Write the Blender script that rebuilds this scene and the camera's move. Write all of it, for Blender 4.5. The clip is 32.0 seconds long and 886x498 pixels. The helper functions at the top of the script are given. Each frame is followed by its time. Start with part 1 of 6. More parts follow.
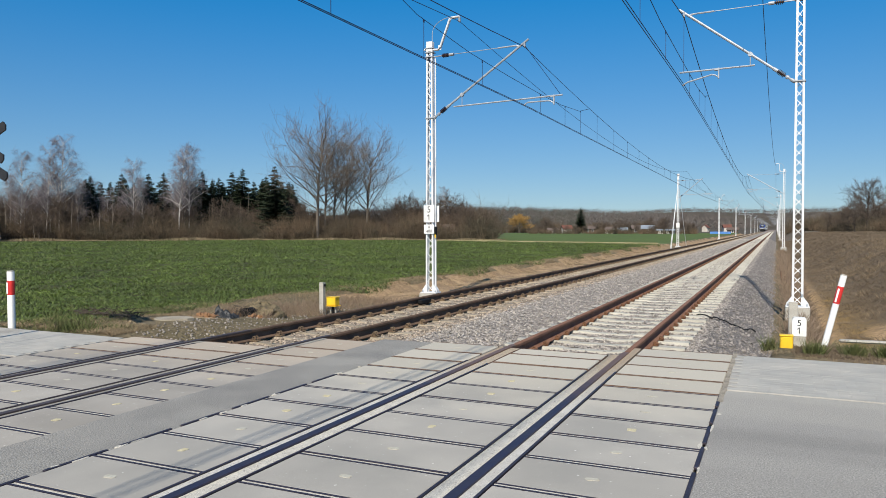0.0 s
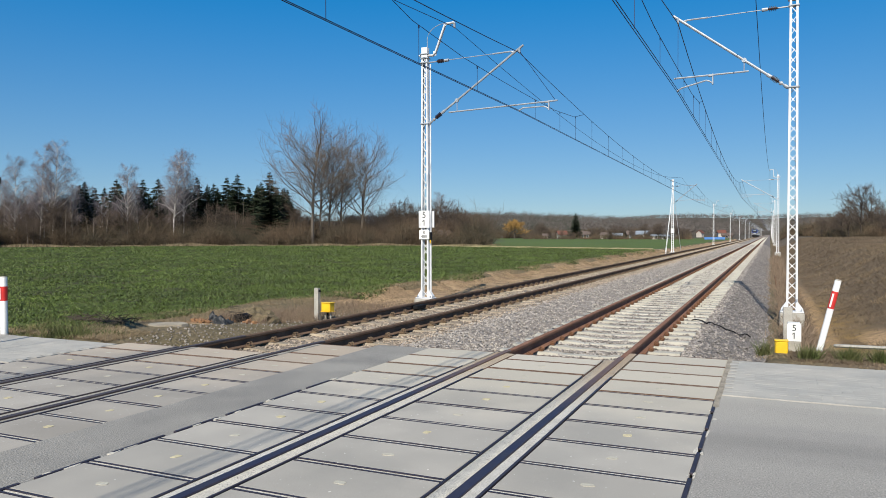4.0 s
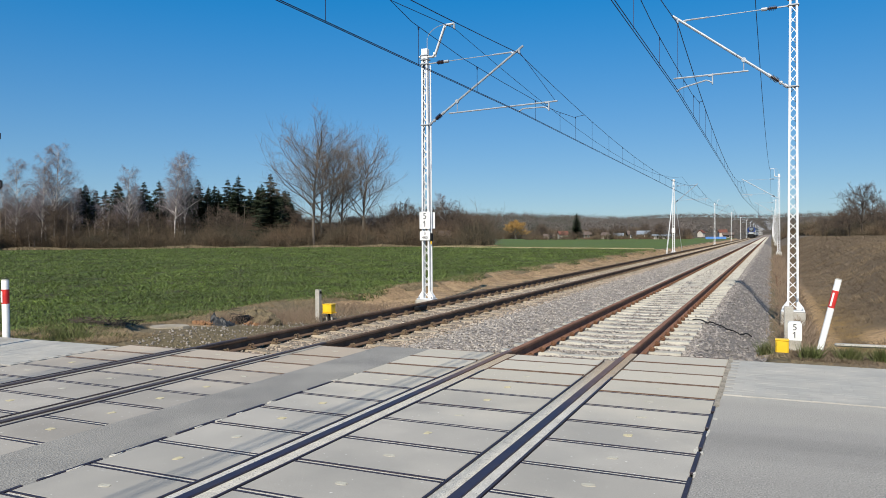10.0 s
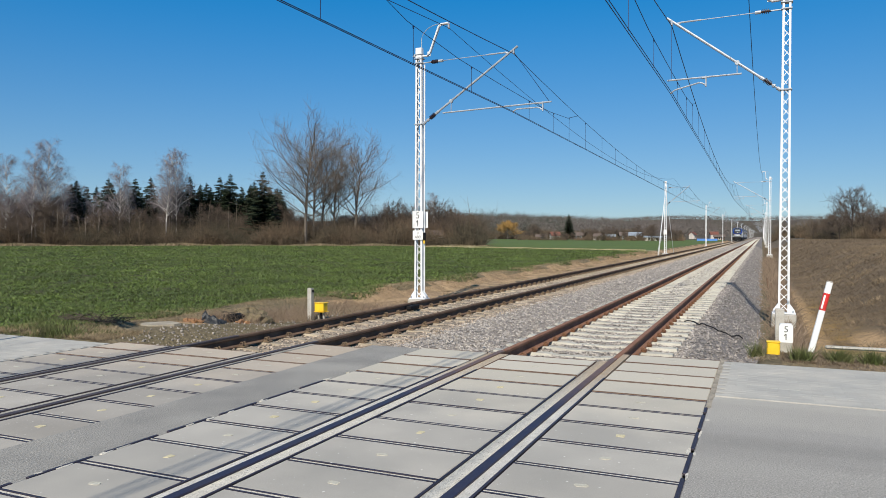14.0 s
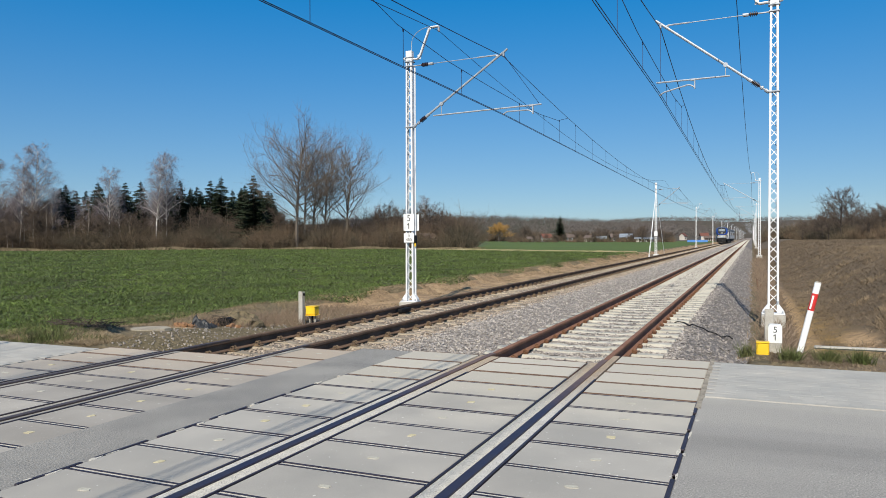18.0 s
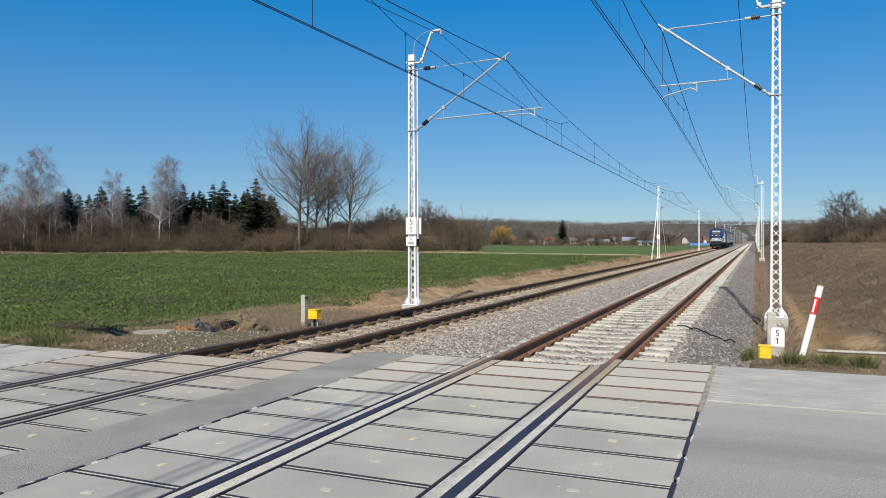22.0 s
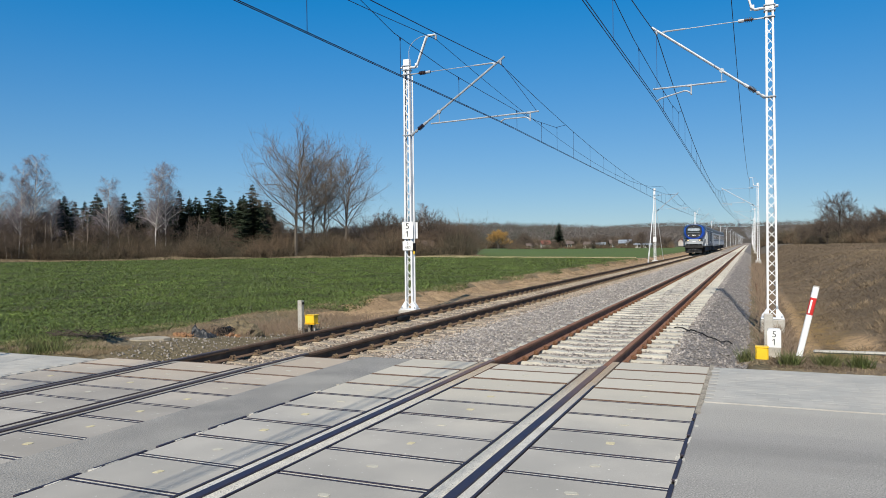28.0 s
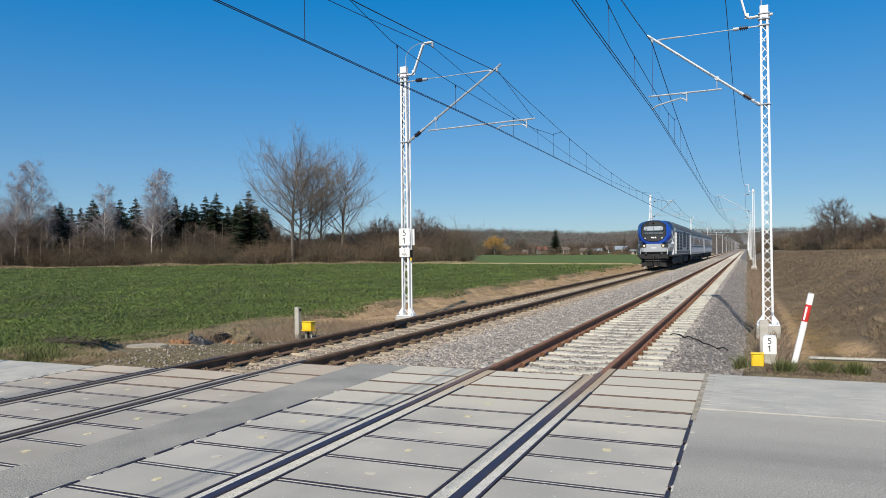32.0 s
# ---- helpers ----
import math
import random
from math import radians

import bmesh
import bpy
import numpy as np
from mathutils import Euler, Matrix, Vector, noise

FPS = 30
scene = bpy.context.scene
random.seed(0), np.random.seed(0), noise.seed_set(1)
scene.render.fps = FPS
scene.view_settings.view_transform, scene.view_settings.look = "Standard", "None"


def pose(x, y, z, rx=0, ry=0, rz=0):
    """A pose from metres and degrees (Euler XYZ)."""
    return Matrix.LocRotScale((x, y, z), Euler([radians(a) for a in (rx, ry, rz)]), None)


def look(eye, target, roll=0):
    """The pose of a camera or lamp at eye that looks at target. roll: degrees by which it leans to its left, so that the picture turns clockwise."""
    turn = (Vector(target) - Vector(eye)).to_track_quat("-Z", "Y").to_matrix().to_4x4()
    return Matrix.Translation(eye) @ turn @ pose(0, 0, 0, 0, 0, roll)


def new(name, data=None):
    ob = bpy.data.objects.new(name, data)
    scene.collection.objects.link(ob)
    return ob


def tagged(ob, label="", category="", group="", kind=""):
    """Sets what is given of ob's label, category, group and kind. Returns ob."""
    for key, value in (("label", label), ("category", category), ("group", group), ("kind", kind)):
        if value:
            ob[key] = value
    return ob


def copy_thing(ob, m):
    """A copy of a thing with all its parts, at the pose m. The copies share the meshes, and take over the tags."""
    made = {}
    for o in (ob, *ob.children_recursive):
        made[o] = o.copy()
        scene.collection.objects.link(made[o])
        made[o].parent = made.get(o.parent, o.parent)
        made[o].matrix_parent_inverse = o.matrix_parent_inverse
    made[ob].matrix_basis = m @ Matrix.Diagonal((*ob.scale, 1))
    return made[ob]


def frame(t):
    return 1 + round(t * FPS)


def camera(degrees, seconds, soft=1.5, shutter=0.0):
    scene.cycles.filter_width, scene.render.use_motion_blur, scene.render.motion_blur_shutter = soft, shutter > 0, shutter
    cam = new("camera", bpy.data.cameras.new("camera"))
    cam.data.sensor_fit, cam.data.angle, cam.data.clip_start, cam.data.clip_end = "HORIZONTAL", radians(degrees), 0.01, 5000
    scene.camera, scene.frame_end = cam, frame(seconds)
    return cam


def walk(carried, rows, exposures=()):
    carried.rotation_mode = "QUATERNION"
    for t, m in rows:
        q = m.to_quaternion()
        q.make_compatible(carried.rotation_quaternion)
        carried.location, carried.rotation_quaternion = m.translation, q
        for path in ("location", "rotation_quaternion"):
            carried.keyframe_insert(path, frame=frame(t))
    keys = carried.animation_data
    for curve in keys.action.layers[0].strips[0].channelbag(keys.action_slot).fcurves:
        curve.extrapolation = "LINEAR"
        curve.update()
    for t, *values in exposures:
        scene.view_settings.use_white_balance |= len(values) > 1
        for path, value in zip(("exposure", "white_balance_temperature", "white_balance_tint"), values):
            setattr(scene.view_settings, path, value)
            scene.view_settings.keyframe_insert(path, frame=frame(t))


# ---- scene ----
cam = camera(62.8, 32.0, soft=0.6)
PATH = [
    (0, (2.474, 0.085, 1.576), (1.64, 1.902, 1.521), -0.1),
    (0.5, (2.475, 0.09, 1.573), (1.644, 1.908, 1.522), -0.2),
    (1, (2.475, 0.09, 1.571), (1.645, 1.909, 1.525), -0.3),
    (1.5, (2.481, 0.088, 1.573), (1.648, 1.906, 1.525), -0.3),
    (2, (2.471, 0.098, 1.572), (1.642, 1.917, 1.52), -0.2),
    (2.5, (2.475, 0.095, 1.57), (1.648, 1.916, 1.521), -0.2),
    (3, (2.477, 0.1, 1.574), (1.653, 1.922, 1.528), -0.1),
    (3.5, (2.471, 0.099, 1.571), (1.647, 1.921, 1.53), -0.1),
    (5.5, (2.469, 0.101, 1.572), (1.653, 1.927, 1.534), -0.2),
    (6, (2.485, 0.097, 1.574), (1.667, 1.921, 1.533), -0.3),
    (6.5, (2.484, 0.095, 1.577), (1.664, 1.919, 1.537), -0.3),
    (7, (2.482, 0.087, 1.574), (1.661, 1.91, 1.537), -0.2),
    (7.5, (2.474, 0.091, 1.574), (1.652, 1.914, 1.535), -0.1),
    (8, (2.467, 0.101, 1.571), (1.649, 1.926, 1.532), -0.1),
    (8.5, (2.475, 0.094, 1.572), (1.657, 1.919, 1.534), -0.1),
    (9, (2.479, 0.088, 1.573), (1.661, 1.913, 1.536), -0.2),
    (9.5, (2.481, 0.088, 1.576), (1.66, 1.911, 1.54), -0.3),
    (10, (2.484, 0.087, 1.573), (1.659, 1.909, 1.536), -0.4),
    (10.5, (2.48, 0.09, 1.573), (1.654, 1.911, 1.538), -0.2),
    (11, (2.48, 0.091, 1.572), (1.655, 1.913, 1.538), -0.2),
    (11.5, (2.479, 0.083, 1.575), (1.657, 1.906, 1.54), -0.2),
    (12, (2.468, 0.09, 1.572), (1.645, 1.912, 1.538), -0.2),
    (12.5, (2.467, 0.088, 1.573), (1.644, 1.911, 1.536), -0.1),
    (13, (2.461, 0.089, 1.574), (1.642, 1.914, 1.536), -0.0),
    (13.5, (2.469, 0.089, 1.573), (1.649, 1.914, 1.535), -0.0),
    (14, (2.464, 0.09, 1.57), (1.659, 1.92, 1.532), 0.1),
    (14.5, (2.47, 0.094, 1.567), (1.675, 1.929, 1.52), 0.0),
    (16.5, (2.47, 0.098, 1.569), (1.682, 1.935, 1.518), -0.1),
    (17, (2.475, 0.091, 1.573), (1.688, 1.928, 1.528), -0.1),
    (17.5, (2.481, 0.085, 1.572), (1.696, 1.924, 1.534), -0.2),
    (18, (2.479, 0.085, 1.573), (1.695, 1.925, 1.542), -0.2),
    (18.5, (2.483, 0.078, 1.575), (1.699, 1.917, 1.548), -0.3),
    (19, (2.481, 0.082, 1.573), (1.695, 1.921, 1.546), -0.3),
    (19.5, (2.472, 0.084, 1.569), (1.683, 1.922, 1.541), -0.2),
    (20, (2.462, 0.092, 1.572), (1.672, 1.929, 1.538), -0.1),
    (20.5, (2.465, 0.097, 1.569), (1.673, 1.933, 1.538), -0.0),
    (21, (2.468, 0.088, 1.572), (1.682, 1.927, 1.54), -0.2),
    (21.5, (2.476, 0.087, 1.572), (1.691, 1.926, 1.545), -0.2),
    (22, (2.489, 0.075, 1.576), (1.699, 1.912, 1.554), -0.2),
    (22.5, (2.486, 0.08, 1.572), (1.704, 1.921, 1.545), -0.2),
    (23, (2.475, 0.086, 1.57), (1.693, 1.927, 1.541), -0.3),
    (23.5, (2.468, 0.083, 1.57), (1.684, 1.923, 1.542), -0.1),
    (24, (2.475, 0.073, 1.573), (1.693, 1.913, 1.546), 0.0),
    (24.5, (2.469, 0.085, 1.571), (1.688, 1.926, 1.544), -0.0),
    (25, (2.481, 0.073, 1.572), (1.699, 1.914, 1.55), -0.0),
    (25.5, (2.478, 0.072, 1.575), (1.706, 1.917, 1.556), 0.1),
    (27.5, (2.501, 0.073, 1.579), (1.719, 1.914, 1.568), -0.6),
    (28, (2.495, 0.079, 1.571), (1.713, 1.92, 1.561), -0.7),
    (28.5, (2.5, 0.076, 1.579), (1.726, 1.92, 1.57), -0.6),
    (29, (2.499, 0.065, 1.58), (1.737, 1.914, 1.579), -0.7),
    (29.5, (2.504, 0.053, 1.578), (1.746, 1.905, 1.583), -0.6),
    (30, (2.495, 0.068, 1.574), (1.735, 1.918, 1.575), -0.7),
    (30.5, (2.495, 0.066, 1.575), (1.718, 1.909, 1.572), -0.7),
    (31, (2.497, 0.061, 1.579), (1.72, 1.904, 1.577), -0.6),
    (31.5, (2.495, 0.052, 1.576), (1.72, 1.896, 1.577), -0.7),
    (32, (2.503, 0.039, 1.584), (1.73, 1.884, 1.591), -0.7),
]
walk(cam, [(t, look(eye, target, roll)) for t, eye, target, roll in PATH])

# ---- world, sun, exposure ----
SUN_WAY = Vector((0.21, -1.17, 1.0)).normalized()
world = bpy.data.worlds.new("world")
scene.world = world
world.use_nodes = True
sky = world.node_tree.nodes.new("ShaderNodeTexSky")
sky.sky_type = "NISHITA"
sky.sun_disc = False
sky.sun_elevation = math.asin(SUN_WAY.z)
sky.sun_rotation = math.atan2(SUN_WAY.x, SUN_WAY.y) % (2 * math.pi)
sky.altitude, sky.air_density, sky.dust_density, sky.ozone_density = 100, 0.8, 0.05, 2.0
tone = world.node_tree.nodes.new("ShaderNodeHueSaturation")
tint = world.node_tree.nodes.new("ShaderNodeMix")
tint.data_type, tint.blend_type = "RGBA", "MULTIPLY"
tint.inputs["Factor"].default_value, tint.inputs["B"].default_value = 1.0, (0.742, 0.89, 1.045, 1)
soften = world.node_tree.nodes.new("ShaderNodeGamma")
soften.inputs["Gamma"].default_value = 0.60
world.node_tree.links.new(sky.outputs[0], soften.inputs["Color"])
world.node_tree.links.new(soften.outputs[0], tint.inputs["A"])
world.node_tree.links.new(tint.outputs["Result"], tone.inputs["Color"])
# deeper colour overhead, greyer and dimmer air towards the horizon
where = world.node_tree.nodes.new("ShaderNodeTexCoord")
axes = world.node_tree.nodes.new("ShaderNodeSeparateXYZ")
world.node_tree.links.new(where.outputs["Generated"], axes.inputs[0])
for socket, low, high in (("Saturation", 1.27, 1.56), ("Value", 0.82, 1.12)):
    climb = world.node_tree.nodes.new("ShaderNodeMapRange")
    climb.interpolation_type = "SMOOTHSTEP"
    climb.inputs["From Min"].default_value, climb.inputs["From Max"].default_value = -0.05, 0.38
    climb.inputs["To Min"].default_value, climb.inputs["To Max"].default_value = low, high
    world.node_tree.links.new(axes.outputs["Z"], climb.inputs["Value"])
    world.node_tree.links.new(climb.outputs["Result"], tone.inputs[socket])
world.node_tree.links.new(tone.outputs[0], world.node_tree.nodes["Background"].inputs[0])
world.node_tree.nodes["Background"].inputs[1].default_value = 0.164
sun_data = bpy.data.lights.new("sun", "SUN")
sun_data.energy, sun_data.angle, sun_data.color = 5.0, radians(0.53), (1.0, 0.92, 0.78)
sun = new("sun", sun_data)
sun.matrix_basis = look(SUN_WAY * 50, (0, 0, 0))
scene.view_settings.exposure = 0.33

# ---- materials ----


def material(name, rgb, rough=0.8, metal=0.0, vary=0.25, scale=6.0, fine=60.0, bump=0.3, second=None, amount=0.5,
             random_hue=0.0, island=False, depth=0.01, coat=0.0, stretch=None, dust=None, specks=None):
    """A surface of colour rgb with soft blotches (scale a metre) towards the colour second, fine grain and relief.
    dust: a colour trodden in from y0 to y1; specks: a colour of small spots."""
    m = bpy.data.materials.new(name)
    m.use_nodes = True
    nt = m.node_tree
    n, li = nt.nodes, nt.links
    b = n["Principled BSDF"]
    b.inputs["Roughness"].default_value, b.inputs["Metallic"].default_value = rough, metal
    b.inputs["Specular IOR Level"].default_value = 0.5 if rough < 0.7 else 0.2
    b.inputs["Coat Weight"].default_value = coat
    geo = n.new("ShaderNodeNewGeometry")
    where = geo.outputs["Position"]
    if stretch:
        mp = n.new("ShaderNodeMapping")
        mp.inputs["Scale"].default_value = stretch
        li.new(where, mp.inputs["Vector"])
        where = mp.outputs["Vector"]
    big, small = n.new("ShaderNodeTexNoise"), n.new("ShaderNodeTexNoise")
    for node, s, d, at in ((big, scale, 5.0, where), (small, fine, 3.0, geo.outputs["Position"])):
        node.inputs["Scale"].default_value, node.inputs["Detail"].default_value = s, d
        li.new(at, node.inputs["Vector"])
    ramp = n.new("ShaderNodeMapRange")
    ramp.inputs["From Min"].default_value, ramp.inputs["From Max"].default_value = 0.5 - 0.25 * amount - 0.02, 0.5 + 0.3 * (1 - amount) + 0.05
    li.new(big.outputs["Fac"], ramp.inputs["Value"])
    mix = n.new("ShaderNodeMix")
    mix.data_type = "RGBA"
    second = second or tuple(c * 0.7 for c in rgb)
    mix.inputs["A"].default_value, mix.inputs["B"].default_value = (*second, 1), (*rgb, 1)
    li.new(ramp.outputs["Result"], mix.inputs["Factor"])
    base = mix.outputs["Result"]
    if dust:
        colour, y0, y1 = dust
        axes = n.new("ShaderNodeSeparateXYZ")
        li.new(geo.outputs["Position"], axes.inputs[0])
        drift = n.new("ShaderNodeMath")
        drift.operation, drift.inputs[1].default_value = "MULTIPLY_ADD", 2.4
        li.new(big.outputs["Fac"], drift.inputs[0])
        li.new(axes.outputs["Y"], drift.inputs[2])
        reach = n.new("ShaderNodeMapRange")
        reach.inputs["From Min"].default_value, reach.inputs["From Max"].default_value = y0 + 1.2, y1 + 1.2
        li.new(drift.outputs[0], reach.inputs["Value"])
        over = n.new("ShaderNodeMix")
        over.data_type = "RGBA"
        over.inputs["B"].default_value = (*colour, 1)
        li.new(base, over.inputs["A"])
        li.new(reach.outputs["Result"], over.inputs["Factor"])
        base = over.outputs["Result"]
    if specks:
        colour, size, share = specks
        dots = n.new("ShaderNodeTexNoise")
        dots.inputs["Scale"].default_value, dots.inputs["Detail"].default_value = size, 1.0
        li.new(geo.outputs["Position"], dots.inputs["Vector"])
        cut = n.new("ShaderNodeMapRange")
        cut.inputs["From Min"].default_value, cut.inputs["From Max"].default_value = share, share + 0.03
        li.new(dots.outputs["Fac"], cut.inputs["Value"])
        over = n.new("ShaderNodeMix")
        over.data_type = "RGBA"
        over.inputs["B"].default_value = (*colour, 1)
        li.new(base, over.inputs["A"])
        li.new(cut.outputs["Result"], over.inputs["Factor"])
        base = over.outputs["Result"]
    grain = n.new("ShaderNodeMapRange")
    grain.inputs["From Min"].default_value, grain.inputs["From Max"].default_value = 0.25, 0.75
    grain.inputs["To Min"].default_value, grain.inputs["To Max"].default_value = 1 - vary, 1 + vary
    li.new(small.outputs["Fac"], grain.inputs["Value"])
    hsv = n.new("ShaderNodeHueSaturation")
    li.new(base, hsv.inputs["Color"])
    last = grain.outputs["Result"]
    if random_hue:
        if island:
            rnd = geo.outputs["Random Per Island"]
        else:
            rnd = n.new("ShaderNodeObjectInfo").outputs["Random"]
        rr = n.new("ShaderNodeMapRange")
        rr.inputs["To Min"].default_value, rr.inputs["To Max"].default_value = 1 - random_hue, 1 + random_hue
        li.new(rnd, rr.inputs["Value"])
        mul = n.new("ShaderNodeMath")
        mul.operation = "MULTIPLY"
        li.new(last, mul.inputs[0])
        li.new(rr.outputs["Result"], mul.inputs[1])
        last = mul.outputs["Value"]
    li.new(last, hsv.inputs["Value"])
    li.new(hsv.outputs["Color"], b.inputs["Base Color"])
    if bump:
        bp = n.new("ShaderNodeBump")
        bp.inputs["Strength"].default_value, bp.inputs["Distance"].default_value = bump, depth
        li.new(small.outputs["Fac"], bp.inputs["Height"])
        li.new(bp.outputs["Normal"], b.inputs["Normal"])
    return m


def glow(name, rgb, strength):
    m = material(name, rgb, 0.2, vary=0.0, bump=0)
    b = m.node_tree.nodes["Principled BSDF"]
    b.inputs["Emission Color"].default_value, b.inputs["Emission Strength"].default_value = (*rgb, 1), strength
    return m


CONCRETE = material("slab_concrete", (0.398, 0.369, 0.322), 0.78, vary=0.09, scale=1.3, fine=150, bump=0.12, second=(0.315, 0.297, 0.262), random_hue=0.07, depth=0.004,
                    dust=((0.455, 0.415, 0.34), 5.6, 7.6), specks=((0.62, 0.60, 0.55), 34, 0.735))
CONCRETE_LEFT = material("rust_dusted_slab_concrete", (0.375, 0.345, 0.30), 0.8, vary=0.1, scale=1.3, fine=150, bump=0.12, second=(0.30, 0.275, 0.238), random_hue=0.08, depth=0.004,
                         dust=((0.42, 0.35, 0.27), 5.8, 8.4), specks=((0.56, 0.53, 0.47), 34, 0.735))
MORTAR = material("mortar", (0.55, 0.515, 0.44), 0.95, dust=((0.38, 0.305, 0.22), 6.4, 8.6), vary=0.4, scale=9, fine=110, bump=0.5, second=(0.46, 0.43, 0.37), specks=((0.2, 0.185, 0.17), 60, 0.69))
WHITE_MORTAR = material("pale_mortar", (0.55, 0.53, 0.485), 0.9, dust=((0.34, 0.265, 0.19), 6.4, 8.6), vary=0.3, scale=9, fine=110, bump=0.6, second=(0.44, 0.42, 0.375), specks=((0.2, 0.19, 0.18), 60, 0.70))
# worn rail heads: the blue sky's reflection is painted in as indigo
SKY_TINTED_STEEL = material("worn_steel_sky_tint", (0.026, 0.024, 0.052), 0.55, 0.25, vary=0.15, scale=4, fine=40, bump=0.1, second=(0.04, 0.035, 0.05), dust=((0.16, 0.095, 0.065), 6.4, 8.3))
DARKSTEEL = material("dark_edge_steel", (0.045, 0.036, 0.05), 0.55, 0.3, vary=0.3, scale=5, fine=60, bump=0.2)
RUST = material("rail_rust", (0.245, 0.13, 0.085), 0.85, 0.1, vary=0.3, scale=3, fine=80, bump=0.4, second=(0.19, 0.095, 0.06))
EDGE_RUST = material("brown_edge_steel", (0.15, 0.09, 0.062), 0.8, 0.2, vary=0.3, scale=5, fine=60, bump=0.3)
DARK_MORTAR = material("dirty_mortar", (0.20, 0.185, 0.16), 0.95, vary=0.35, scale=3, fine=120, bump=0.6, second=(0.33, 0.31, 0.27))
RUST_DARK = material("old_rail_rust", (0.17, 0.11, 0.075), 0.85, 0.1, vary=0.3, scale=3, fine=80, bump=0.4, second=(0.11, 0.072, 0.05))
ASPHALT = material("asphalt", (0.355, 0.334, 0.298), 0.88, vary=0.5, scale=0.8, fine=90, bump=0.8, dust=((0.385, 0.362, 0.318), 6.6, 7.5), second=(0.215, 0.205, 0.188), stretch=(0.1, 0.9, 1), depth=0.007, specks=((0.43, 0.41, 0.37), 75, 0.67))
ASPHALT_STRIP = material("asphalt_strip", (0.188, 0.18, 0.167), 0.9, vary=0.55, scale=1.1, fine=85, bump=0.9, second=(0.29, 0.275, 0.245), depth=0.008, specks=((0.40, 0.385, 0.35), 95, 0.68))
PAVER = material("grey_paver", (0.415, 0.39, 0.345), 0.85, vary=0.15, scale=2, fine=80, bump=0.3, second=(0.34, 0.33, 0.30), random_hue=0.05)
PAVER_JOIN = material("paver_field", (0.405, 0.382, 0.338), 0.85, vary=0.15, scale=2, fine=80, bump=0.3, random_hue=0.08, island=True)
YELLOW_MARK = material("faded_yellow_mark", (0.54, 0.48, 0.32), 0.8, vary=0.2, scale=20, fine=90, bump=0.2, second=(0.45, 0.39, 0.24))
PALE_MARK = material("worn_pale_mark", (0.46, 0.44, 0.37), 0.8, vary=0.2, scale=20, fine=90, bump=0.2, second=(0.40, 0.37, 0.30))
SLEEPER_NEW = material("pale_sleeper_concrete", (0.45, 0.43, 0.37), 0.85, vary=0.15, scale=3, fine=70, bump=0.3, second=(0.38, 0.36, 0.31), random_hue=0.1)
SLEEPER_OLD = material("old_sleeper_concrete", (0.38, 0.32, 0.24), 0.9, vary=0.2, scale=3, fine=70, bump=0.3, second=(0.24, 0.20, 0.15), random_hue=0.1)
BALLAST = material("grey_ballast", (0.30, 0.268, 0.235), 0.95, vary=0.5, scale=4, fine=22, bump=1.0, second=(0.23, 0.20, 0.175), depth=0.05)
BALLAST_GREY = material("dark_grey_ballast", (0.21, 0.19, 0.175), 0.95, vary=0.5, scale=4, fine=22, bump=1.0, second=(0.16, 0.145, 0.135), depth=0.05)
BALLAST_TAN = material("tan_ballast", (0.33, 0.275, 0.215), 0.95, vary=0.5, scale=4, fine=22, bump=1.0, second=(0.20, 0.165, 0.13), depth=0.05)
STONE = material("crushed_stone", (0.375, 0.34, 0.292), 0.9, vary=0.2, scale=9, fine=70, bump=0.3, second=(0.25, 0.23, 0.22), random_hue=0.34, island=True)
STONE_GREY = material("dark_crushed_stone", (0.27, 0.245, 0.225), 0.9, vary=0.2, scale=9, fine=70, bump=0.3, second=(0.185, 0.17, 0.16), random_hue=0.4, island=True)
STONE_TAN = material("dusty_crushed_stone", (0.40, 0.335, 0.265), 0.9, vary=0.2, scale=9, fine=70, bump=0.3, second=(0.26, 0.21, 0.165), random_hue=0.4, island=True)
FIELD = material("crop_field_soil", (0.050, 0.062, 0.020), 0.95, vary=0.5, scale=1.6, fine=16, bump=1.0, second=(0.060, 0.052, 0.028), depth=0.08)
FIELD_FAR = material("far_crop_field", (0.094, 0.132, 0.028), 0.9, vary=0.3, scale=0.08, fine=3, bump=0.3, second=(0.078, 0.106, 0.03), depth=0.05)
VERGE = material("dry_verge_soil", (0.165, 0.13, 0.08), 0.95, vary=0.4, scale=1.0, fine=14, bump=1.0, second=(0.13, 0.105, 0.06), depth=0.05)
SAND = material("sandy_earth", (0.41, 0.285, 0.16), 0.95, vary=0.3, scale=1.5, fine=12, bump=1.0, second=(0.25, 0.17, 0.10), depth=0.06)
BANK = material("dry_grass_bank", (0.165, 0.125, 0.083), 0.95, vary=0.25, scale=0.3, fine=22, bump=0.6, second=(0.11, 0.085, 0.058), depth=0.04)
PATHMAT = material("pale_dry_track", (0.33, 0.29, 0.18), 0.95, vary=0.2, scale=0.5, fine=6, bump=0.5, second=(0.24, 0.20, 0.12))
WOODFLOOR = material("wood_floor", (0.115, 0.094, 0.075), 0.95, vary=0.4, scale=0.2, fine=2, bump=0.8, second=(0.06, 0.05, 0.03))
MAST_WHITE = material("white_mast_paint", (0.72, 0.73, 0.74), 0.5, vary=0.05, scale=4, fine=50, bump=0.1, second=(0.62, 0.63, 0.64))
GALV = material("galvanised_steel", (0.40, 0.435, 0.48), 0.5, 0.25, vary=0.1, scale=8, fine=60, bump=0.1)
WIRE = material("dark_copper_wire", (0.02, 0.028, 0.075), 0.5, 0.4, vary=0.1, bump=0)
